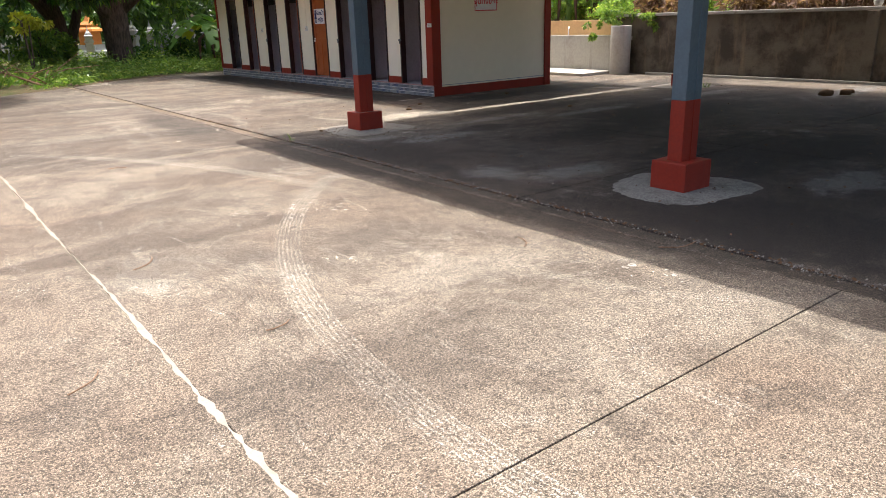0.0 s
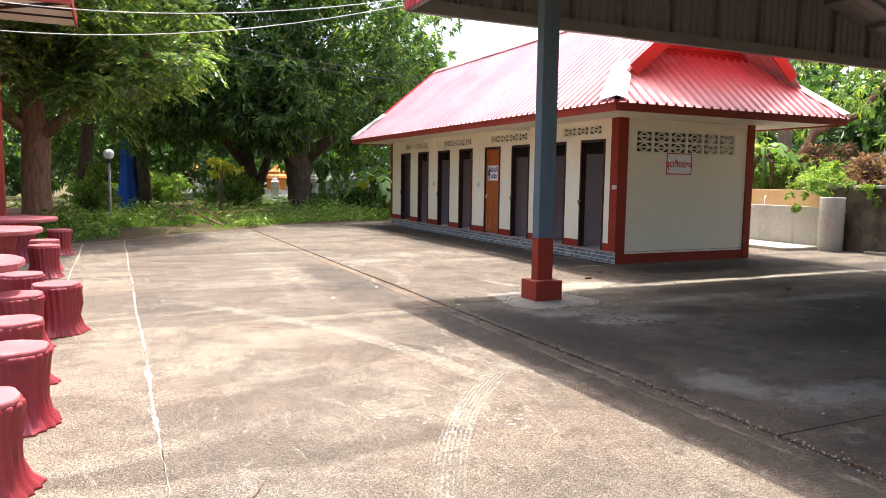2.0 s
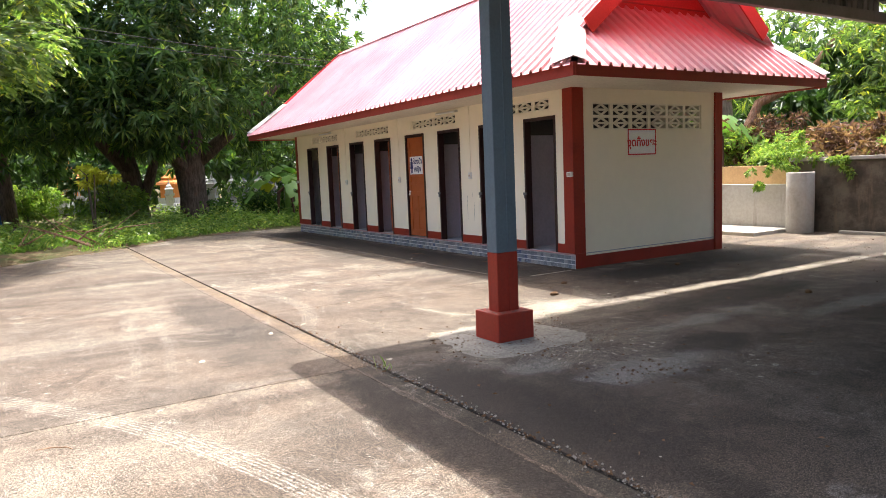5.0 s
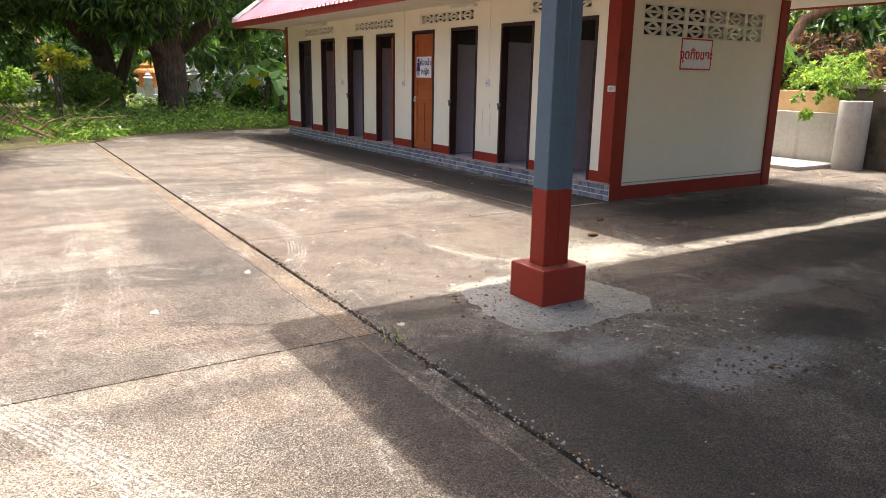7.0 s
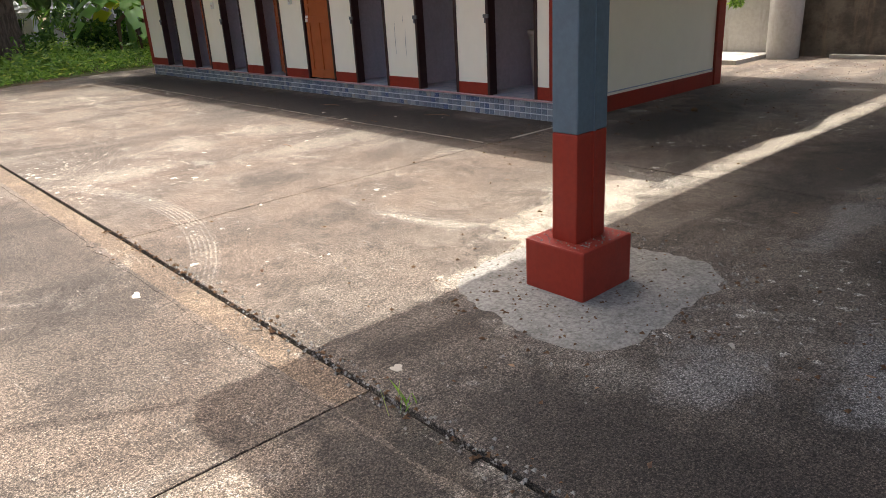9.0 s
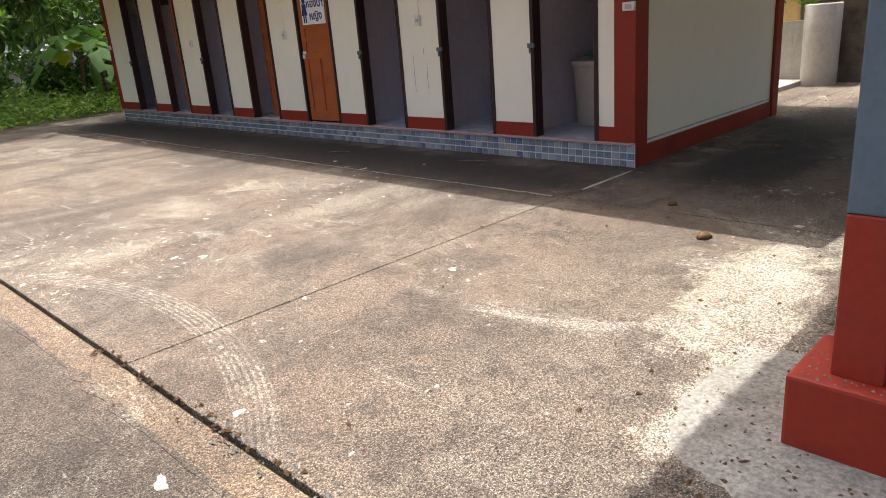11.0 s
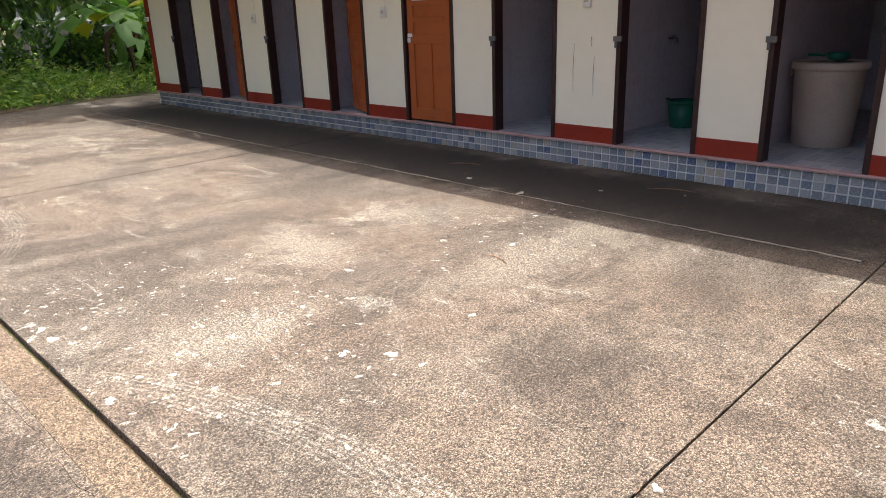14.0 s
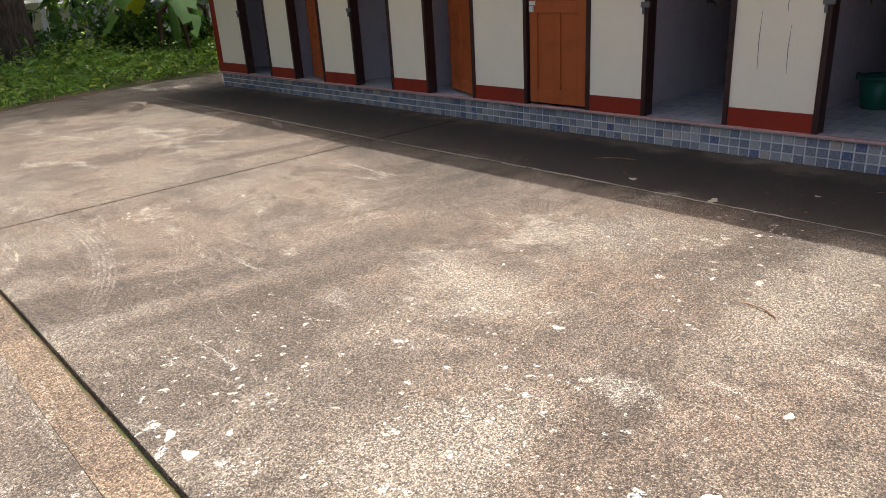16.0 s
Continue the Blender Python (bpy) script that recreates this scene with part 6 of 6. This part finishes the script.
wx = rng.uniform(-8, 16, n)
wd = rng.exponential(3.0, n) + 0.25
wy = np.array([edge_y(x) for x in wx]) + wd
keep = (wy < 38) & ~((wx > 8.3) & (wx < 12.2) & (wy < 23.0)) & ~((wx > 0.6) & (wx < 3.6) & (wd < 1.4)) & ~((wx < -0.9) & (wy < 24.2))
wx, wy, wd = wx[keep], wy[keep], wd[keep]
wz = np.array([earth_z(a, b) for a, b in zip(wx, wy)])
hh = rng.uniform(0.1, 0.5, len(wx)) * np.clip(0.4 + wd * 0.3, 0.4, 1.2)
per = 12
base = np.repeat(np.stack([wx, wy, wz], 1), per, axis=0)
base[:, 2] += np.repeat(hh, per) * rng.uniform(0.15, 1.0, len(base))
base[:, :2] += rng.normal(size=(len(base), 2)) * 0.08
head = rng.normal(size=(len(base), 3)) * np.array([1, 1, 0.35]) + np.array([0, 0, 0.2])
tagged(new("weeds", leaf_mesh("weeds", base, head, rng.uniform(0.07, 0.16, len(base)), rng.uniform(0.03, 0.06, len(base)), L_BRIGHT, 0.3, rng)), "low broad-leaved green weeds", "weeds", "", "stuff")
n = 900
lx = np.concatenate([rng.uniform(0.8, 4.0, 500), rng.uniform(4.4, 15.0, 400)])
ly = np.concatenate([np.array([edge_y(x) for x in lx[:500]]) + rng.normal(0.2, 0.5, 500), rng.uniform(1.0, 12.0, 400)])
ok = ~((lx > 8.5) & (ly > 11.6))
lx, ly = lx[ok], ly[ok]
base = np.stack([lx, ly, np.full(len(lx), 0.012)], 1)
base[:, 2] += np.where(ly > 17.5, 0.05, 0.0)
head = rng.normal(size=(len(base), 3)) * np.array([1, 1, 0.12])
tagged(new("fallen_leaves", leaf_mesh("fallen_leaves", base, head, rng.uniform(0.015, 0.045, len(base)), rng.uniform(0.008, 0.02, len(base)), L_DRY, 0.02, rng)), "scattered dry fallen leaves and bits", "leaves", "", "stuff")

# ---- garden lamp, cables, grove ornaments ----
lamp = thing("garden_lamp", "thin grey lamp post with white globe in the grass", "lamp post", at=(0.72, 21.0, 0.12))
part("post", tube([(0, 0, -0.15), (0, 0, 1.62)], [0.030, 0.028], 12), M_CABLE, lamp, smooth=True)
part("collar", lathe([(0.04, 1.60), (0.06, 1.63), (0.06, 1.68), (0.04, 1.70)], 16), M_BLACK, lamp)
part("globe", lathe([(0.03, 1.69), (0.08, 1.71), (0.115, 1.76), (0.125, 1.81), (0.115, 1.86), (0.08, 1.91), (0.02, 1.93)], 24), M_SIGN, lamp, "white glass globe", True)


def cable(name, a, b, sag, r, label, material=M_CABLE):
    a, b = Vector(a), Vector(b)
    pts = [tuple(a.lerp(b, i / 24) - Vector((0, 0, sag * 4 * (i / 24) * (1 - i / 24)))) for i in range(25)]
    return tagged(part(name, tube(pts, [r] * 25, 6), material), label, "cable", "overhead cables")


cable("overhead_cable", (4.22, 10.62, 3.72), (-6.0, 16.0, 5.3), 0.78, 0.006, "pale grey slack cable strung from the canopy", M_WHITE)
cable("overhead_cable", (4.22, 10.61, 3.64), (-6.0, 15.9, 4.7), 0.84, 0.006, "pale grey slack cable strung from the canopy", M_WHITE)
cable("overhead_cable", (-8.0, 20.0, 6.3), (10.26, 22.9, 4.6), 0.35, 0.008, "thin dark overhead wire above the verge", M_BLACK)
cable("overhead_cable", (-8.0, 20.0, 6.1), (10.26, 22.9, 4.45), 0.40, 0.008, "thin dark overhead wire above the verge", M_BLACK)


def square_tiers(rows, cx, cy, bm=None):
    """Square stacked mouldings from (half width, z) rows."""
    bm = bm or bmesh.new()
    return lathe([(w * 1.414, z) for w, z in rows], 4, bm, cx, cy)


def grave_shrine(x, y, h, material, label, seed):
    """A small pillar shrine: stepped base, shaft with a round boss, tiered roof and spire."""
    ob = thing("pillar_shrine", label, "shrine", "grove shrines", at=(x, y, 0.1))
    part("base", square_tiers([(0.42, -0.1), (0.42, 0.12), (0.36, 0.14), (0.36, 0.26), (0.28, 0.34), (0.30, 0.40)], 0, 0), material, ob)
    part("shaft", square_tiers([(0.24, 0.40), (0.22, 0.45), (0.22, h * 0.52), (0.27, h * 0.54), (0.30, h * 0.58), (0.30, h * 0.61)], 0, 0), material, ob)
    part("boss", lathe([(0.11, 0.0), (0.11, 0.02), (0.085, 0.03), (0.085, 0.022)], 20), M_STONE, ob, "dark round boss").matrix_basis = pose(-0.05, -0.225, h * 0.46, 90, 0, 0)
    part("canopy_roof", square_tiers([(0.24, h * 0.61), (0.22, h * 0.72), (0.28, h * 0.74), (0.16, h * 0.80), (0.18, h * 0.82), (0.08, h * 0.88)], 0, 0), material, ob)
    part("spire", lathe([(0.08, h * 0.88), (0.06, h * 0.92), (0.025, h * 0.97), (0.008, h * 1.05)], 12), material, ob)
    ob.rotation_euler = (0, 0, radians(45 + seed))
    ob.scale = (0.7, 0.7, 0.74)
    return ob


def at_depth(slope_x, y):
    return 1.73 + slope_x * (y - 3.9)


for sx, y, h, m, l in ((0.2466, 33.0, 2.3, M_STONE_PALE, "whitewashed pillar shrine with a dark round boss"), (0.236, 34.5, 2.5, M_STONE, "grey pillar shrine behind the trees"),
                       (0.29, 33.5, 2.1, M_STONE, "grey weathered pillar shrine in the undergrowth"), (0.33, 34.5, 2.3, M_STONE, "grey weathered pillar shrine in the undergrowth"),
                       (0.355, 32.0, 2.0, M_STONE, "grey weathered pillar shrine beside bananas"), (0.40, 33.0, 2.0, M_STONE, "grey weathered pillar shrine beside bananas"), (0.273, 36.0, 2.2, M_STONE, "grey weathered pillar shrine in the undergrowth"),
                       (0.31, 36.5, 2.4, M_STONE, "grey weathered pillar shrine in the undergrowth"), (0.19, 37.0, 2.0, M_STONE_PALE, "pale pillar shrine glimpsed between trunks")):
    grave_shrine(at_depth(sx, y), y, h, m, l, 7 * y)
sh = thing("gilded_shrine", "orange and gold painted shrine glimpsed between trunks", "shrine", at=(at_depth(0.193, 38.0), 38.0, 0.1))
part("base", square_tiers([(0.5, -0.1), (0.5, 0.4), (0.42, 0.45), (0.42, 0.7)], 0, 0), M_STONE_PALE, sh)
part("niche", square_tiers([(0.34, 0.7), (0.34, 1.25), (0.48, 1.3), (0.44, 1.4), (0.28, 1.5), (0.30, 1.6), (0.14, 1.75), (0.03, 2.0)], 0, 0), M_GOLD, sh, "orange gilded niche")
sh = thing("gilded_shrine", "small golden shrine behind a white balustrade", "shrine", at=(4.6, 44.0, 0.1))
part("base", square_tiers([(0.9, -0.1), (0.9, 0.9)], 0, 0), M_STONE_PALE, sh)
part("niche", square_tiers([(0.35, 0.9), (0.35, 1.7), (0.5, 1.75), (0.2, 2.2), (0.03, 2.8)], 0, 0), M_GOLD, sh, "golden niche")
fence = thing("balustrade", "white balustrade around the golden shrine", "fence")
part("top_rail", boxes((2.6, 6.2, 42.3, 42.45, 1.25, 1.35), bevel=0.01), M_SIGN, fence)
part("bottom_rail", boxes((2.6, 6.2, 42.3, 42.45, 0.45, 0.55), bevel=0.01), M_SIGN, fence)
part("footing", boxes((2.6, 6.2, 42.25, 42.5, -0.1, 0.45)), M_STONE_PALE, fence)
me = mesh_from("baluster", lathe([(0.05, 0.55), (0.07, 0.75), (0.04, 1.05), (0.05, 1.25)], 8), M_SIGN)
for i in range(18):
    ob = new("baluster", me)
    ob.parent = fence
    ob.location = (2.7 + i * 0.2, 42.37, 0)
dr = thing("draped_post", "tall post draped in bright blue cloth", "post", at=(1.35, 33.0, 0.1))
bm = bmesh.new()
rings = []
for k, z in ((0.42, 0.0), (0.40, 0.4), (0.30, 1.3), (0.24, 2.4), (0.2, 3.4), (0.05, 3.5)):
    rings.append([bm.verts.new((k * (1 + 0.13 * math.sin(7 * a + z)) * math.cos(a), k * (1 + 0.13 * math.sin(7 * a + z)) * math.sin(a), z - 0.05)) for a in [2 * math.pi * i / 28 for i in range(28)]])
for a, b in zip(rings, rings[1:]):
    for i in range(28):
        bm.faces.new((a[i], a[(i + 1) % 28], b[(i + 1) % 28], b[i]))
bm.faces.new(rings[-1])
part("drape", bm, M_CLOTH, dr, smooth=True)
part("weight", lathe([(0.05, 0.0), (0.09, 0.05), (0.05, 0.1)], 12, cx=0.5, cy=-0.1), M_SIGN, dr, "white weight at the hem")

# ---- small loose things on the yard ----
def lump(name, x, y, r, seed, material, label, category="stone"):
    bm = bmesh.new()
    bmesh.ops.create_icosphere(bm, subdivisions=2, radius=r)
    for v in bm.verts:
        k = 1 + 0.4 * noise.noise(v.co * (2.2 / r) + Vector((seed, 0, 0)))
        v.co = Vector((v.co.x * k * 1.3, v.co.y * k, max(-0.25 * r, v.co.z * k * 0.75)))
    ob = tagged(part(name, bm, material, smooth=True), label, category, "loose lumps")
    ob.location = (x, y, 0.25 * r)
    return ob


M_DUNG = painted("brown_lump", (0.13, 0.075, 0.04), (0.05, 0.03, 0.02), 0.6, 0.95, 20.0, 0.9, 0.2, False)
for i, (x, y, r) in enumerate(((7.11, 10.40, 0.042), (12.9, 6.23, 0.11), (13.24, 6.06, 0.09), (13.5, 6.1, 0.07), (9.1, 8.6, 0.035), (7.7, 10.9, 0.03), (9.9, 11.0, 0.035))):
    lump("earth_lump", x, y, r, i, M_DUNG, "small brown lump of dried earth on concrete", "lump")


def twig(x, y, length, a, seed):
    rnd = random.Random(seed)
    pts = []
    for i in range(6):
        f = i / 5
        pts.append((x + length * f * math.cos(a + 0.6 * f), y + length * f * math.sin(a + 0.6 * f), 0.008 + 0.006 * rnd.random()))
    return tagged(part("twig", tube(pts, [0.0035] * 5 + [0.0015], 5), M_BARK_RED), "thin dry curved twig lying on the concrete", "twig", "fallen twigs")


for i, (x, y, l, a) in enumerate(((1.2, 5.0, 0.28, 0.3), (0.55, 3.55, 0.22, 0.2), (3.9, 3.1, 0.3, -0.9), (3.3, 3.7, 0.2, 0.4), (1.45, 3.6, 0.15, -0.3), (8.1, 15.0, 0.3, 1.4), (8.3, 13.1, 0.35, 1.2), (6.3, 13.2, 0.2, 0.8), (2.1, 8.6, 0.2, 2.0))):
    twig(x, y, l, a, i)
for k, (x, y) in enumerate(((4.2, 8.93), (13.0, 8.6))):
    rngw = np.random.default_rng(k)
    nb = 8 if k < 1 else 20
    base = np.array([[x, y, 0.0]]) + rngw.normal(size=(nb, 3)) * np.array([0.03, 0.05, 0.0]) - np.array([[0, 0, 0.02]])
    hd = rngw.normal(size=(nb, 3)) * 0.35 + np.array([0, 0, 1.0])
    tagged(new("weed_tuft", leaf_mesh("weed_tuft", base, hd, rngw.uniform(0.07, 0.22, nb), rngw.uniform(0.004, 0.011, nb), L_GRASS, 0.25, rngw)), "small green weed tuft growing in a crack", "weed", "", "stuff")
br = thing("dead_branch", "bare dead branches lying on the verge", "branch")
rnd = random.Random(5)
for i in range(14):
    a = rnd.uniform(-0.6, 3.6)
    x, y = 2.6 + rnd.uniform(-1.0, 1.2), 22.5 + rnd.uniform(-0.8, 0.8)
    L = rnd.uniform(0.6, 1.6)
    part("bough", tube([(x, y, 0.1), (x + L * 0.4 * math.cos(a), y + 0.3 * L * math.sin(a), 0.25 + 0.2 * rnd.random()), (x + L * math.cos(a), y + 0.6 * L * math.sin(a), 0.3 + 0.6 * rnd.random())], [0.03, 0.02, 0.006], 6, None, 0.2, i), M_BARK_RED, br)
# trash of gravel along the drain joint and by the pedestals
rng = np.random.default_rng(77)
gm = bmesh.new()
spots = [(4.20 + rng.normal() * 0.035, rng.uniform(1.5, 11.0)) for _ in range(700)] + [(5.7 + rng.normal() * 0.45, 8.75 + rng.normal() * 0.3) for _ in range(260)] + [(12.8 + rng.normal() * 1.6, 10.6 + rng.normal() * 0.9) for _ in range(260)]
for x, y in spots:
    r = rng.uniform(0.004, 0.012)
    vs = [gm.verts.new((x + r * a, y + r * b, 0.0 + r * c)) for a, b, c in ((1, 0, 0.1), (-0.5, 0.9, 0.1), (-0.5, -0.9, 0.1), (0, 0, 1.1))]
    for f in ((0, 1, 3), (1, 2, 3), (2, 0, 3)):
        gm.faces.new([vs[i] for i in f])
tagged(part("gravel_bits", gm, M_MORTAR), "loose gravel bits along the drain joint", "gravel", "", "stuff")

dm = bmesh.new()
spots = [(5.46 + rng.normal() * 0.33, 9.1 + rng.normal() * 0.30) for _ in range(420)] + [(5.6 + rng.normal() * 0.2, 7.72 + rng.normal() * 0.13) for _ in range(90)] + [(11.5 + rng.normal() * 1.0, 10.9 + rng.normal() * 0.5) for _ in range(200)] + [(4.195 + rng.normal() * 0.03, rng.uniform(1.5, 12.0)) for _ in range(500)] + [(10.5 + rng.normal() * 2.0, 11.3 + rng.normal() * 0.25) for _ in range(160)] + [(rng.uniform(4.4, 14.5), rng.uniform(1.0, 10.5)) for _ in range(260)] + [(rng.uniform(7.4, 8.6), rng.uniform(11.5, 22)) for _ in range(160)]
for x, y in spots:
    if abs(x - 5.46) < 0.20 and abs(y - 9.13) < 0.19:
        continue
    q = rng.uniform(0.004, 0.014)
    a = rng.uniform(0, 6.28)
    vs = [dm.verts.new((x + q * (ux * math.cos(a) - uy * math.sin(a)), y + q * (ux * math.sin(a) + uy * math.cos(a)), 0.003 + q * c)) for ux, uy, c in ((1.5, 0, 0.05), (-0.6, 0.8, 0.05), (-0.6, -0.8, 0.05), (0, 0, 0.9))]
    for f in ((0, 1, 3), (1, 2, 3), (2, 0, 3)):
        dm.faces.new([vs[i] for i in f])
tagged(part("dirt_crumbs", dm, M_DUNG), "dark brown crumbs of dirt scattered on the concrete", "dirt", "", "stuff")
gm = bmesh.new()
for _ in range(160):
    x, y = 5.46 + rng.uniform(-0.17, 0.17), 9.13 + rng.uniform(-0.155, 0.155)
    if abs(x - 5.46) < 0.12 and abs(y - 9.13) < 0.085:
        continue
    q = rng.uniform(0.003, 0.008)
    vs = [gm.verts.new((x + q * ux, y + q * uy, 0.2455 + q * c)) for ux, uy, c in ((1.2, 0, 0.05), (-0.6, 0.8, 0.05), (-0.6, -0.8, 0.05), (0, 0, 0.9))]
    for f in ((0, 1, 3), (1, 2, 3), (2, 0, 3)):
        gm.faces.new([vs[i] for i in f])
tagged(part("pedestal_grit", gm, M_MORTAR), "pale grit lying on the pedestal top", "grit", "", "stuff")

# ---- plinth tiles ----
tw, th = 0.064, 0.052
cols = int((Y1 - Y0) / 0.0765)
tile_me = mesh_from("tile", boxes((0, 0.008, 0, tw, 0, th)), M_TILE)
rest = bmesh.new()
M_TILE_REST = tile_mat(True)
for c in range(cols):
    for r in range(3):
        y, z = Y0 + 0.006 + c * 0.0765, 0.004 + r * 0.064
        if c < 98:
            ob = new("tile", tile_me)
            ob.parent = block
            ob.location = (X0 - 0.010, y, z)
        else:
            v = [rest.verts.new(p) for p in ((X0 - 0.010, y, z), (X0 - 0.010, y, z + th), (X0 - 0.010, y + tw, z + th), (X0 - 0.010, y + tw, z), (X0, y, z), (X0, y, z + th), (X0, y + tw, z + th), (X0, y + tw, z))]
            for f in ((0, 3, 2, 1), (0, 1, 5, 4), (1, 2, 6, 5), (2, 3, 7, 6), (3, 0, 4, 7)):
                rest.faces.new([v[i] for i in f])
ob = part("far_tiles", rest, M_TILE_REST, block)
ob["kind"] = "stuff"
